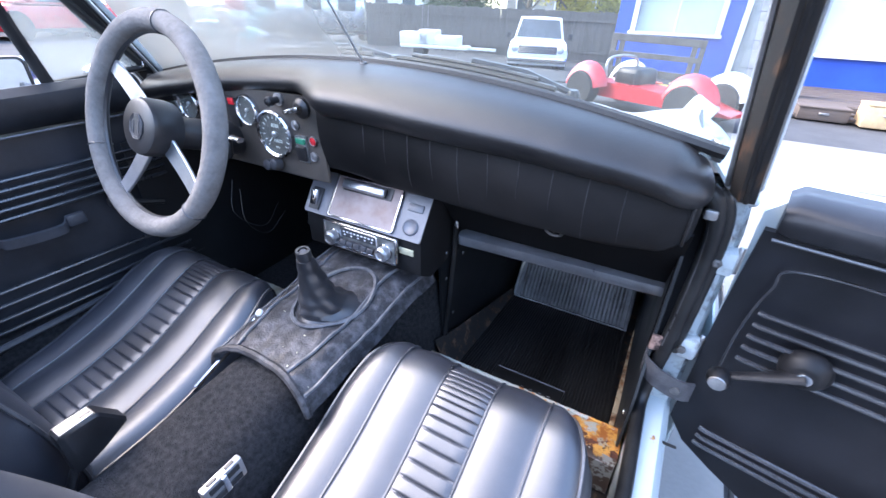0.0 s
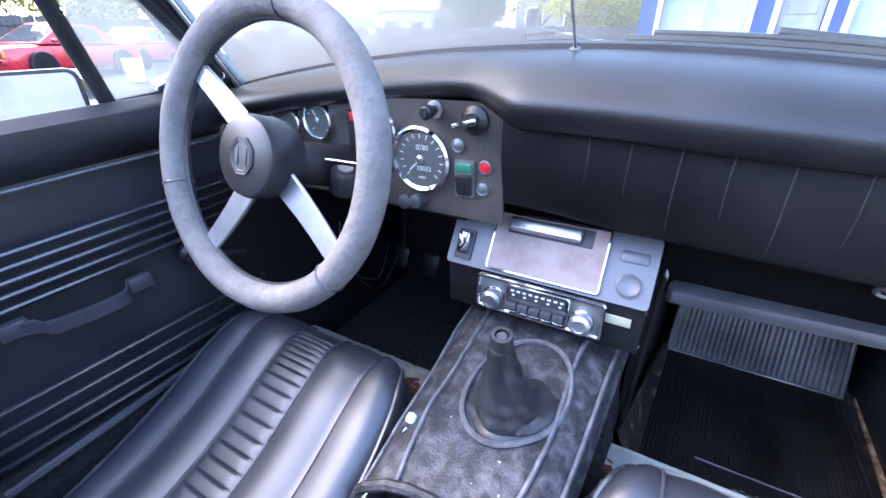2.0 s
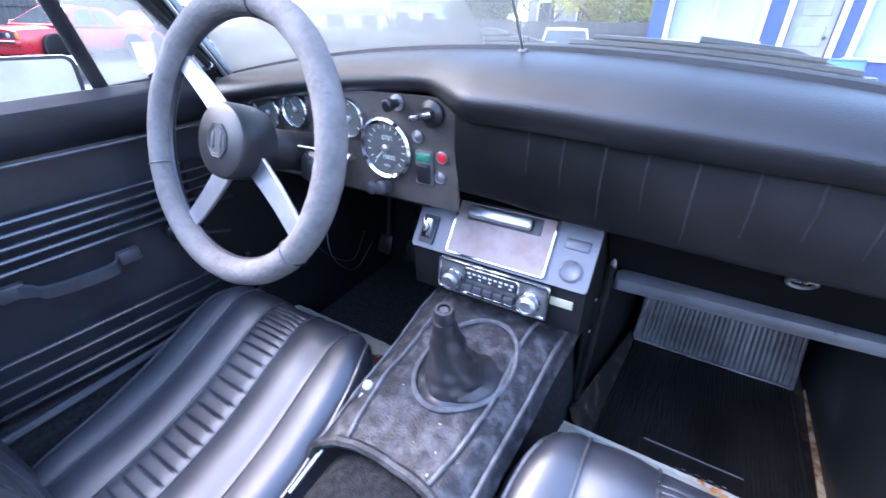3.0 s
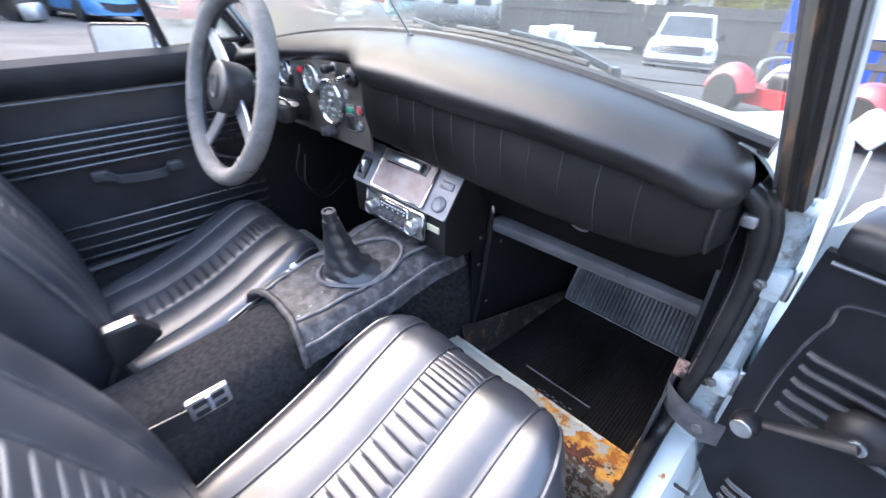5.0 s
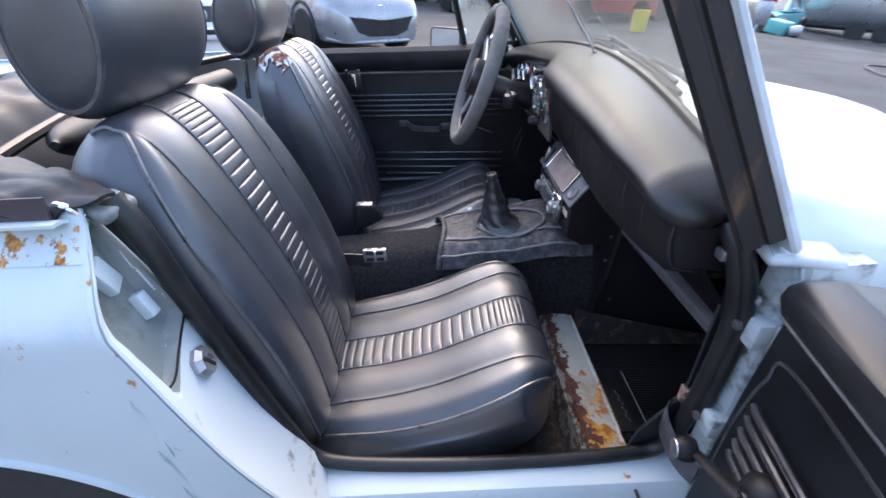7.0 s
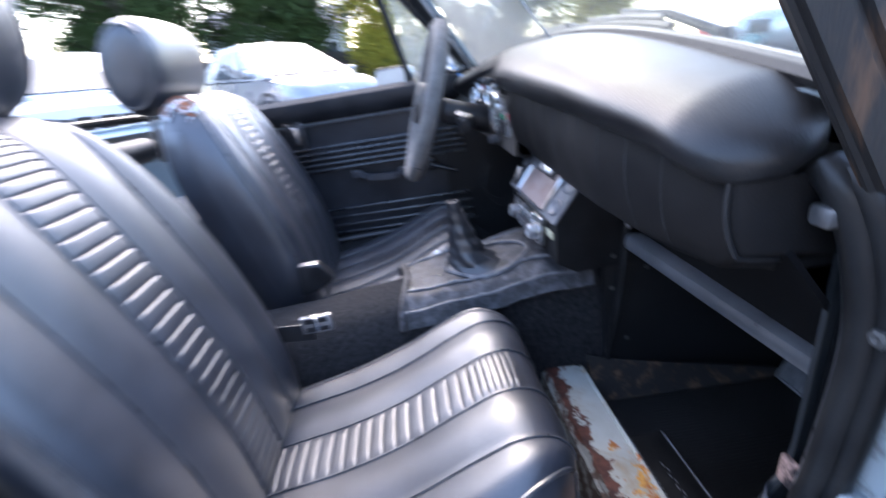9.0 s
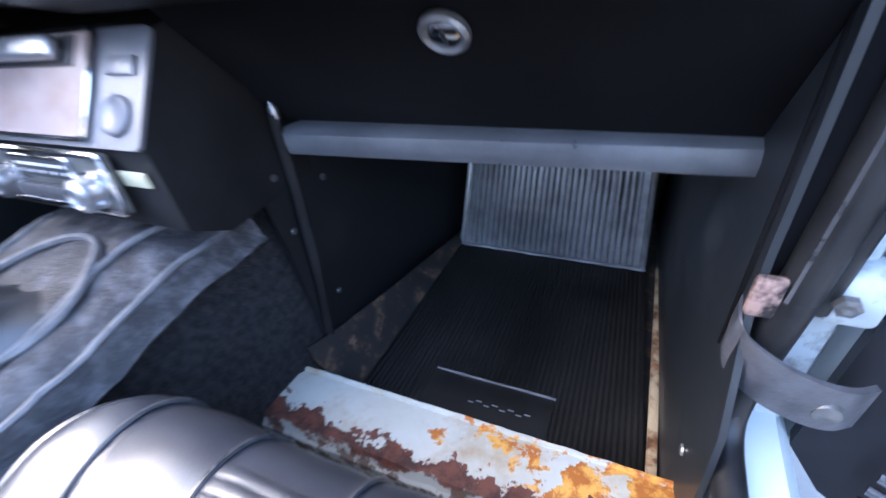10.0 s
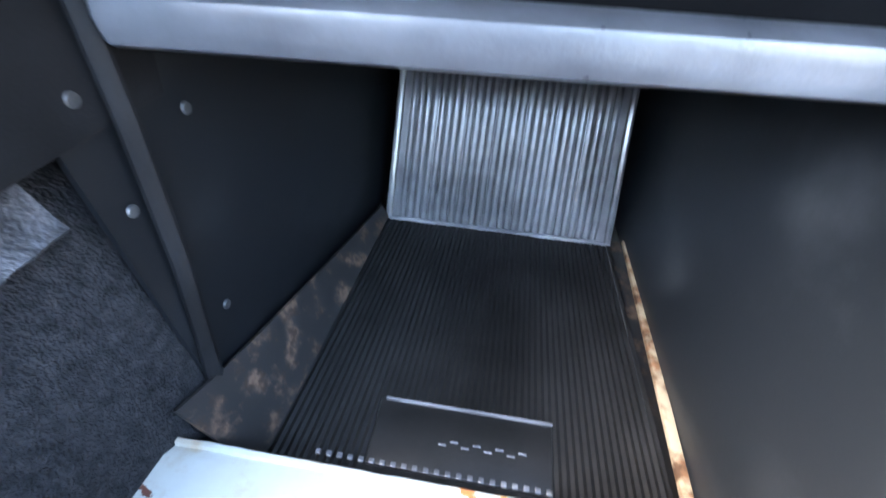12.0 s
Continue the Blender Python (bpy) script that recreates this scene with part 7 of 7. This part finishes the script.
def pickup(name, label, m):
    c = thing(name, label, "pickup truck", "parked cars", m=m)
    part("body", loft([[Vector((x, s * y, z)) for s, y, z in ((-1, 0.86, 0.40), (-1, 0.90, 0.75), (-1, 0.84, t), (0, 0, t + 0.03), (1, 0.84, t), (1, 0.90, 0.75), (1, 0.86, 0.40))] for x, t in ((-2.4, 1.02), (0.6, 1.04), (1.6, 1.03), (2.2, 0.98), (2.35, 0.85))]), WHITEC, c)
    part("cab", loft([[Vector((x, s * y, z)) for s, y, z in ((-1, 0.82, 1.0), (-1, w, t), (0, 0, t + 0.03), (1, w, t), (1, 0.82, 1.0))] for x, t, w in ((-0.55, 1.05, 0.78), (-0.40, 1.68, 0.66), (0.45, 1.70, 0.66), (0.98, 1.06, 0.80))]), WHITEC, c)
    part("windscreen", loft([[Vector(p) + Vector((d, 0, d * 0.5)) for p in ((0.95, -0.72, 1.10), (0.95, 0.72, 1.10), (0.52, 0.60, 1.62), (0.52, -0.60, 1.62))] for d in (0.012, 0.03)]), WGLASS, c, smooth=10)
    gr = part("grille", box((0.04, 1.15, 0.22), (2.35, 0, 0.82), 0.02, 2), PLASTIC, c, "black slatted grille")
    for k in range(4):
        part("grille_slat", box((0.03, 1.1, 0.018), (2.375, 0, 0.75 + 0.05 * k), 0.004, 1), CHROME, gr)
    part("bumper", box((0.12, 1.75, 0.16), (2.42, 0, 0.55), 0.03, 2), CHROME, c, "chrome bumper")
    for s in (-1, 1):
        part("headlamp", lathe([(0.10, 0), (0.10, 0.03), (0.06, 0.05), (0, 0.055)], 20, Matrix.Translation((2.34, s * 0.68, 0.83)) @ pose(0, 0, 0, 0, 90, 0)), LENS, c, "round headlamp")
        part("door_mirror", box((0.08, 0.14, 0.18), (0.85, s * 0.98, 1.16), 0.02, 2), PLASTIC, c)
        for x in (-1.4, 1.5):
            wheel_part(c, (x, s * 0.78, 0.36), 0.36, 0.22, "X", STEEL)
    return c


pickup("pickup_truck", "old white pickup truck facing the yard before the fence", heading(-4.6, 16.0, -72, -0.5))


# fences of separate boards
def fence(name, label, a, b, height, z0, material, pitch=0.155, gap=-0.012):
    f = thing(name, label, "fence", kind="structure", m=W)
    a, b = Vector(a), Vector(b)
    n = int((b - a).length / pitch)
    d = (b - a).normalized()
    side = Vector((-d.y, d.x))
    bm = box((pitch - gap, 0.02, height), (0, 0, height / 2), 0.004, 1)
    me = bpy.data.meshes.new("board")
    bm.to_mesh(me)
    bm.free()
    me.materials.append(material)
    ang = math.atan2(d.y, d.x)
    rnd = random.Random(5)
    for k in range(n):
        p = a + d * (k + 0.5) * pitch + side * (0.011 if k % 2 else -0.011)
        ob = new("board", me)
        ob.parent = f
        ob.matrix_local = Matrix.Translation((p.x, p.y, z0 + rnd.uniform(-0.03, 0.03))) @ Matrix.Rotation(ang + rnd.uniform(-0.03, 0.03), 4, "Z") @ Matrix.Rotation(rnd.uniform(-0.008, 0.008), 4, "Y")
    for h in (0.35, height - 0.35):
        mid = (a + b) / 2
        part("rail", box(((b - a).length, 0.05, 0.09), (0, 0, 0), 0.004, 1, Matrix.Translation((mid.x - side.x * 0.05, mid.y - side.y * 0.05, z0 + h)) @ Matrix.Rotation(ang, 4, "Z")), material, f)
    return f


fence("fence", "weathered grey board fence across the back of the yard", (-15.4, 20.2), (-1.4, 21.6), 1.95, -0.42, FENCEW)
fence("fence", "long grey board fence behind the parked cars", (-27.0, -16.0), (-25.5, 17.0), 1.95, -0.05, FENCEW, pitch=0.22)


# blue building with a deck
bld = thing("building", "bright blue single-storey building with white trim", "building", m=W)
BY = 12.2


def wall_with_holes(x0, x1, z0, z1, holes, y, t, material, parent):
    xs = sorted({x0, x1} | {v for h in holes for v in h[:2]})
    zs = sorted({z0, z1} | {v for h in holes for v in h[2:]})
    bm = bmesh.new()
    for xa, xb in zip(xs, xs[1:]):
        for za, zb in zip(zs, zs[1:]):
            cx, cz = (xa + xb) / 2, (za + zb) / 2
            if any(h[0] < cx < h[1] and h[2] < cz < h[3] for h in holes):
                continue
            rbox(bm, (xb - xa, t, zb - za), (cx, y + t / 2, cz), 0)
    return part("wall", bm, material, parent, smooth=0)


HOLES = [(-1.05, 0.62, 0.98, 2.35), (1.16, 1.92, 0.12, 2.12), (2.35, 3.9, 0.75, 2.3), (4.8, 6.2, 0.9, 2.3)]
wall_with_holes(-1.5, 8.5, 0.0, 3.0, HOLES, BY, 0.16, BLUE, bld)
part("side_wall", box((0.16, 7.0, 3.0), (-1.42, BY + 3.66, 1.5), 0.01, 1), BLUE, bld)
part("roof", box((10.8, 8.2, 0.16), (3.5, BY + 3.6, 3.12), 0.03, 1), WALLG, bld, "grey flat roof")
part("backing", box((9.7, 0.1, 2.9), (3.5, BY + 1.2, 1.46), 0.01, 1), WALLG, bld)
for x0, x1, z0, z1 in HOLES:
    dr = x0 == 1.16
    w = part("door_frame" if dr else "window_frame", box((x1 - x0 + 0.22, 0.05, 0.11), ((x0 + x1) / 2, BY - 0.025, z1 + 0.05), 0.006, 1), WHITEP, bld, "white painted frame")
    for xx in (x0 - 0.055, x1 + 0.055):
        part("jamb", box((0.11, 0.05, z1 - z0 + (0 if dr else 0.06)), (xx, BY - 0.025, (z0 + z1) / 2), 0.006, 1), WHITEP, w)
    if dr:
        dm2 = part("door", box((x1 - x0 - 0.03, 0.045, z1 - z0 - 0.02), ((x0 + x1) / 2, BY + 0.10, (z0 + z1) / 2), 0.006, 1), mat("weathered_grey_door", (0.28, 0.28, 0.27), (0.4, 0.4, 0.39), rough=0.7, scale=3, fine=30, bump=0.2), bld, "weathered grey door")
        part("door_knob", lathe([(0.02, 0), (0.035, 0.02), (0.03, 0.05), (0, 0.06)], 14, pose(x1 - 0.11, BY + 0.07, 1.08, 90, 0, 0)), PLASTIC, dm2)
        for zz in (0.55, 1.1, 1.65):
            part("door_panel", box((0.5, 0.02, 0.36), ((x0 + x1) / 2, BY + 0.072, zz), 0.01, 1), dm2.data.materials[0], dm2)
    else:
        part("window_sill", box((x1 - x0 + 0.30, 0.12, 0.07), ((x0 + x1) / 2, BY - 0.04, z0 - 0.035), 0.01, 1), WHITEP, w)
        part("blind", box((x1 - x0, 0.01, z1 - z0), ((x0 + x1) / 2, BY + 0.13, (z0 + z1) / 2), 0.002, 1), BLIND, w, "pale blind")
        part("pane", box((x1 - x0, 0.008, z1 - z0), ((x0 + x1) / 2, BY + 0.05, (z0 + z1) / 2), 0.001, 1), GLASS, w).visible_shadow = False
        part("glazing_bar", box((0.03, 0.03, z1 - z0), ((x0 + x1) / 2, BY + 0.04, (z0 + z1) / 2), 0.004, 1), WHITEP, w)
for k in range(4):
    part("number_bar", box((0.03, 0.012, 0.13), (0.84 + 0.055 * k, BY - 0.008, 1.86 - 0.01 * k), 0.004, 1, pose(0, 0, 0, 0, 12, 0)), WHITEP, bld, "white bar in place of a number")
part("awning", box((0.9, 0.7, 0.05), (-1.15, BY - 0.4, 2.55), 0.01, 1, pose(0, 0, 0, 30, 0, 0)), mat("navy_awning", (0.01, 0.02, 0.07), rough=0.7), bld, "dark blue awning")

deckt = thing("wooden_deck", "low brown wooden deck before the blue building", "deck", kind="structure", m=W)
me = bpy.data.meshes.new("plank")
bm = box((5.6, 0.135, 0.035), (0, 0, 0), 0.005, 1)
bm.to_mesh(me)
bm.free()
me.materials.append(DARKW)
for k in range(21):
    ob = new("plank", me)
    ob.parent = deckt
    ob.matrix_local = Matrix.Translation((3.3, 9.25 + 0.143 * k, 0.105 + 0.003 * math.sin(k * 2.3)))
part("fascia_board", box((5.6, 0.04, 0.13), (3.3, 9.16, 0.045), 0.005, 1), DARKW, deckt)
for k in range(3):
    part("step", box((1.0, 0.3, 0.05), (2.2 + 0.0 * k, 8.95 - 0.28 * k, 0.09 - 0.03 * k), 0.01, 1), DARKW, deckt, "low wooden step")

railing = thing("porch_railing", "weathered grey wooden railing of three boards", "railing", m=W)
for z, zz in ((0.88, 0.12), (0.62, 0.09), (0.34, 0.12)):
    part("rail_board", box((1.52, 0.035, zz), (-0.22, 9.0, z), 0.006, 1, pose(0, 0, 0, 0, 1.5, 0)), FENCEW, railing)
for x in (-0.93, -0.80, 0.50, 0.38):
    part("rail_post", box((0.085, 0.085, 0.92), (x, 9.04, 0.46), 0.008, 1), FENCEW, railing)

# red buggy with clutter
buggy = thing("dune_buggy", "small red buggy with white fenders and black tyres", "buggy", m=heading(0.0, 6.95, -28))
part("body", loft([[Vector((x, s * w, z)) for s, w, z in ((-1, w0, 0.16), (-1, w0, t), (0, w0, t + 0.03), (1, w0, t), (1, w0, 0.16))] for x, t, w0 in ((-1.1, 0.30, 0.30), (-0.6, 0.36, 0.36), (0.2, 0.34, 0.36), (0.8, 0.28, 0.30), (1.25, 0.18, 0.2))]), REDC, buggy)
for x, y in ((-0.75, -0.5), (-0.75, 0.5), (0.8, -0.45), (0.8, 0.45)):
    wheel_part(buggy, (x, y, 0.24), 0.24, 0.20, "X", STEEL)
    part("fender", tube([(x + 0.31 * math.cos(a), y, 0.24 + 0.31 * math.sin(a)) for a in [radians(10 + 16 * k) for k in range(11)]], 0.10, 8, squash=0.25), REDC if y < 0 else WHITEC, buggy, "curved fender")
part("front_panel", box((0.30, 0.34, 0.26), (1.05, -0.55, 0.24), 0.03, 2, pose(0, 0, 0, 0, 30, 20)), WHITEC, buggy, "white panel")
part("roll_bar", tube(glide([(-0.5, -0.34, 0.36), (-0.52, -0.30, 0.66), (-0.52, 0.30, 0.66), (-0.5, 0.34, 0.36)], 24), 0.02, 8), STEEL, buggy)
part("seat_shell", box((0.4, 0.5, 0.30), (-0.25, 0, 0.42), 0.08, 3), PLASTIC, buggy)
rnd = random.Random(11)
toys = [(-0.35, 8.4, (0.85, 0.45, 0.05)), (0.1, 8.1, (0.8, 0.7, 0.1)), (0.45, 8.3, (0.75, 0.1, 0.1)), (-0.1, 8.6, (0.7, 0.15, 0.12)), (0.3, 8.7, (0.8, 0.75, 0.2))]
for k, (x, y, col) in enumerate(toys):
    t = solo("plastic_tub", lathe([(0.10, 0.0), (0.13, 0.05), (0.15, 0.22), (0.16, 0.23), (0.14, 0.22), (0.11, 0.04), (0, 0.03)], 14, Matrix.Rotation(rnd.uniform(-0.5, 0.5), 4, "X")), mat("tub_plastic", col, rough=0.4, bump=0.02), "small bright plastic tub lying in the clutter", "tub", "yard clutter", m=Matrix.Translation((x, y, 0.02)))
for k, (x, y, sx, sz, mt) in enumerate(((2.25, 8.35, 0.6, 0.16, DARKW), (2.9, 8.2, 0.5, 0.28, mat("cardboard", (0.45, 0.32, 0.18), rough=0.8)), (3.5, 8.6, 0.8, 0.9, WHITEP), (1.9, 9.9, 0.45, 0.75, BLUEC))):
    c = thing("storage_box", "worn box standing by the deck", "box", "yard clutter", m=Matrix.Translation((x, y, 0)))
    part("crate", box((sx, 0.4, sz), (0, 0, sz / 2), 0.015, 2), mt, c)
    part("lid", box((sx * 1.03, 0.42, 0.03), (0, 0, sz + 0.012), 0.008, 1), mt, c)
    part("handle", box((0.12, 0.02, 0.03), (0, -0.21, sz * 0.6), 0.006, 1), STEEL, c)

# riveted aluminium caravan
trl = thing("caravan", "rounded bare aluminium travel trailer with windows", "caravan", m=heading(-18.4, 19.0, 44, -0.38))
rings = []
for k in range(15):
    x = -3.4 + 6.8 * k / 14
    e = min(1.0, (3.4 - abs(x)) / 1.1)
    r = math.sqrt(max(0.0, 1 - (1 - e) ** 2)) * 0.97 + 0.03
    rings.append([Vector((x, 1.1 * r * math.copysign(abs(math.cos(a)) ** 0.7, math.cos(a)), 1.52 + (1.10 * r if math.sin(a) > 0 else 1.22 * (0.70 + 0.30 * r)) * math.copysign(abs(math.sin(a)) ** 0.75, math.sin(a)))) for a in [2 * math.pi * j / 28 for j in range(28)]])
part("shell", loft(rings), TRAILM, trl)
for x in (-1.9, 0.3, 2.0):
    wv = part("window", box((0.85, 0.03, 0.55), (x, -1.10, 1.75), 0.03, 2), WGLASS, trl, "dark caravan window")
    part("window_frame", tube([(x + a, -1.12, 1.75 + b) for a, b in rrect(0.9, 0.6, 0.08)], 0.025, 6, loop=True), ALU, wv)
for x in (-0.5, 0.4):
    wheel_part(trl, (x, -0.99, 0.34), 0.34, 0.2, "X", STEEL)
part("chassis", box((6.2, 1.8, 0.14), (0, 0, 0.5), 0.02, 1), PLASTIC, trl)
utl = thing("utility_trailer", "low white flatbed trailer loaded with white boxes", "trailer", m=heading(-6.5, 12.2, 20, dip(-6.5, 12.2)) @ Matrix.Diagonal((0.66, 0.7, 0.75, 1)))
part("bed", box((3.0, 1.3, 0.12), (0, 0, 0.42), 0.02, 1), WHITEP, utl)
for x, sx, h in ((-0.9, 1.3, 0.42), (0.5, 1.2, 0.34), (-0.3, 0.8, 0.52)):
    part("load_box", box((sx, 1.2, h), (x, 0, 0.48 + h / 2), 0.05, 2), WHITEP, utl)
part("drawbar", box((1.4, 0.10, 0.10), (2.0, 0, 0.40), 0.01, 1), WHITEP, utl)
for s in (-1, 1):
    wheel_part(utl, (-0.7, s * 0.56, 0.23), 0.23, 0.16, "X", STEEL)
can = solo("yellow_bin", lathe([(0.20, 0), (0.24, 0.55), (0.25, 0.56), (0.22, 0.54), (0.18, 0.02), (0, 0.02)], 20), mat("yellow_plastic", (0.8, 0.55, 0.05), rough=0.45), "bright yellow plastic bin standing on the asphalt", "bin", m=Matrix.Translation((-12.8, 6.5, 0)))
eng = thing("engine_stand", "engine with red parts on a wheeled stand", "engine", m=Matrix.Translation((-9.05, 7.25, 0)))
part("block", box((0.5, 0.4, 0.45), (0, 0, 0.78), 0.05, 2), STEEL, eng)
part("red_cover", box((0.3, 0.35, 0.25), (0.05, 0.1, 1.08), 0.05, 2), REDC, eng)
for x in (-0.35, 0.35):
    part("leg", tube([(x, -0.25, 0.06), (x * 0.6, 0, 0.6)], 0.025, 8), STEEL, eng)
    part("castor", lathe([(0.06, -0.02), (0.06, 0.02)], 14, pose(x, -0.25, 0.06, 90, 0, 0)), TYRE, eng)
for k, (x, y, tint, sz) in enumerate(((-14.5, 12.0, TEALC, 0.6), (-16.5, 22.0, STEEL, 0.7), (-15.6, 22.6, REDC, 0.4), (-15.0, 9.5, PLASTIC, 0.8), (-17.5, 1.2, PLASTIC, 0.9))):
    q = thing("scrap_parts", "pile of odd car parts on the asphalt", "car parts", "yard clutter", m=Matrix.Translation((x, y, dip(x, y))))
    part("panel", box((1.1 * sz, 0.5, 0.7 * sz), (0, 0, 0.36 * sz), 0.06, 2, pose(0, 0, 0, 0, 8, 20)), tint, q)
    part("panel", box((0.7 * sz, 0.4, 0.5 * sz), (0.6 * sz, 0.3, 0.25 * sz), 0.08, 2, pose(0, 0, 0, 10, 0, -30)), STEEL, q)
    wheel_part(q, (-0.7 * sz, -0.2, 0.3), 0.3, 0.2, "X", STEEL)
hose = solo("air_hose", tube(glide([(-3.2, 8.0, 0.015), (-4.5, 8.6, 0.015), (-6.5, 8.3, 0.015), (-7.8, 9.2, 0.015), (-6.2, 10.0, 0.015), (-4.6, 9.6, 0.015), (-3.0, 9.0, 0.015), (-1.5, 9.4, 0.015)], 90), 0.016, 6), RUBBER, "long dark air hose lying across the asphalt", "hose", m=W)


# trees
def leaf_cloud(clumps, n, size, seed):
    rnd = random.Random(seed)
    bm = bmesh.new()
    for c, r in clumps:
        for k in range(n):
            d = Vector((rnd.gauss(0, 1), rnd.gauss(0, 1), rnd.gauss(0, 0.8))).normalized() * r * rnd.random() ** 0.4
            p = Vector(c) + d
            a = Vector((rnd.uniform(-1, 1), rnd.uniform(-1, 1), rnd.uniform(-1, 1))).normalized()
            b = a.orthogonal().normalized()
            s = size * rnd.uniform(0.6, 1.3)
            bm.faces.new([bm.verts.new(p + q) for q in (a * s, b * s * 0.5, -a * s, -b * s * 0.5)])
    return bm


def tree(name, label, at, h, spread, leaf, seed, clumps=34, n=420, size=0.075, trunk=0.16, low=0.35):
    rnd = random.Random(seed)
    t = thing(name, label, "tree", "trees", m=Matrix.Translation(at))
    tr = part("trunk", tube(glide([(0, 0, -0.2), (0.08 * h * rnd.uniform(-0.3, 0.3), 0.02, h * 0.3), (0.1 * rnd.uniform(-1, 1), 0.1, h * 0.62), (0.1, 0, h * 0.92)], 14), [trunk * (1 - 0.85 * k / 13) for k in range(14)], 9), BARK, t)
    cl = []
    for k in range(clumps):
        a, zz = rnd.uniform(0, 6.28), rnd.uniform(low, 1.0)
        rr = spread * rnd.uniform(0.25, 1.0) * math.sin(math.pi * min(0.95, max(0.12, (zz - low * 0.7) / (1.08 - low * 0.7))))
        p = Vector((rr * math.cos(a), rr * math.sin(a), h * zz))
        cl.append((p, spread * rnd.uniform(0.18, 0.34)))
        if k % 3 == 0:
            part("limb", tube([(0, 0, h * zz * 0.6), p * 0.6 + Vector((0, 0, h * zz * 0.3)), p], [trunk * 0.35, trunk * 0.2, trunk * 0.06], 6), BARK, t)
    part("crown", leaf_cloud(cl, n, size, seed), leaf, t, smooth=0)
    return t


tree("tree", "broad tree with yellow-green autumn leaves behind the fence", (-5.4, 23.5, -0.5), 6.2, 2.4, LEAFY, 1)
tree("tree", "broad tree with yellow-green autumn leaves behind the fence", (-2.9, 24.5, -0.5), 5.4, 2.2, LEAFY, 2)
tree("tree", "thin bare-limbed tree with sparse yellow leaves", (-8.2, 25.0, -0.5), 7.0, 2.2, LEAFY, 3, clumps=14, n=70)
tree("tree", "round dark green tree behind the fence", (-12.2, 24.5, -0.5), 4.4, 2.0, LEAFD, 4)
tree("tree", "tall dark green conifer beyond the yard", (-24.5, -12.5, 0), 11.0, 4.2, LEAFD, 5, clumps=60, n=520, size=0.11, trunk=0.3, low=0.12)
tree("tree", "grey-green tree with leaning trunks beyond the yard", (-29.0, -4.0, 0), 9.0, 4.5, LEAFD, 6, clumps=30, n=420, size=0.11, trunk=0.3)
tree("tree", "dark green trees beyond the parked cars", (-29.5, 7.0, 0), 8.5, 4.5, LEAFD, 7, clumps=60, n=480, size=0.12, trunk=0.3, low=0.12)
tree("tree", "dense dark green tree behind the parked cars", (-19.0, -10.5, 0), 7.5, 3.8, LEAFD, 11, clumps=60, n=520, size=0.12, trunk=0.28, low=0.1)
tree("tree", "dense dark green tree behind the parked cars", (-23.0, -6.0, 0), 7.0, 4.0, LEAFD, 12, clumps=56, n=520, size=0.12, trunk=0.28, low=0.1)
tree("tree", "olive green tree behind the parked cars", (-24.0, 0.5, 0), 6.5, 4.0, LEAFY, 13, clumps=50, n=420, size=0.12, trunk=0.28, low=0.12)
tree("tree", "olive green trees above the long fence", (-29.5, 13.5, 0), 7.5, 4.0, LEAFY, 8, clumps=56, n=480, size=0.12, trunk=0.25, low=0.12)
tree("tree", "olive green trees above the dark fence", (-15.0, 32.0, 0), 7.0, 4.0, LEAFD, 9, clumps=30, n=420, size=0.11, trunk=0.25)


# houses behind, and two unseen workshops added to block horizon light behind the camera
def house(name, label, x, y, w, d, h, material, nwin, face):
    b = thing(name, label, "house", "buildings round the yard", m=Matrix.Translation((x, y, -0.1)) @ Matrix.Rotation(radians(face), 4, "Z"))
    part("wall", box((w, d, h), (0, 0, h / 2), 0.02, 1), material, b)
    part("roof", loft([[Vector((sx * (w / 2 + 0.3), y2, z2)) for y2, z2 in ((-d / 2 - 0.35, h), (0, h + d * 0.22), (d / 2 + 0.35, h), (0, h + d * 0.16))] for sx in (-1, 1)]), WALLG, b, "grey pitched roof", smooth=10)
    for k in range(nwin):
        xx = -w / 2 + (k + 0.5) * w / nwin
        wn2 = part("window", box((0.95, 0.06, 1.1), (xx, -d / 2 - 0.02, h * 0.58), 0.01, 1), WGLASS, b, "dark window")
        part("window_frame", tube([(xx + a, -d / 2 - 0.05, h * 0.58 + c) for a, c in rrect(1.0, 1.15, 0.02, 1)], 0.05, 4, loop=True), WHITEP, wn2)
    return b


house("house", "grey house with white windows beyond the fence", -6.5, 31.0, 9, 6, 3.8, WALLG, 4, 8)
house("house", "low white house beyond the fence", -19.5, 33.0, 8, 6, 3.0, WHITEP, 4, 25)
house("house", "pale house beyond the long fence", -38.0, -8.0, 10, 7, 4.2, WHITEP, 4, 95)
house("house", "unseen grey workshop, added beside the yard to darken the horizon", 15.0, -1.0, 22, 9, 4.2, WALLG, 6, -90)
house("house", "unseen grey workshop, added behind the car to darken the horizon", -3.0, -17.0, 26, 8, 4.4, WALLG, 7, 180)

# pale concrete apron in front of the building, in separate slabs
CONCRETE = mat("pale_concrete", (0.17, 0.167, 0.158), (0.25, 0.243, 0.23), rough=0.85, scale=1.6, fine=70, bump=0.3, bump_dist=0.003)
apron = thing("pavement", "pale worn concrete apron before the blue building", "pavement", kind="structure", m=W)
for i in range(-1, 2):
    for j in range(4 if i >= 0 else 2):
        part("concrete_slab", box((2.08, 1.78, 0.05), (1.95 + 2.1 * i, -0.10 + 1.8 * j, -0.012), 0.008), CONCRETE, apron)
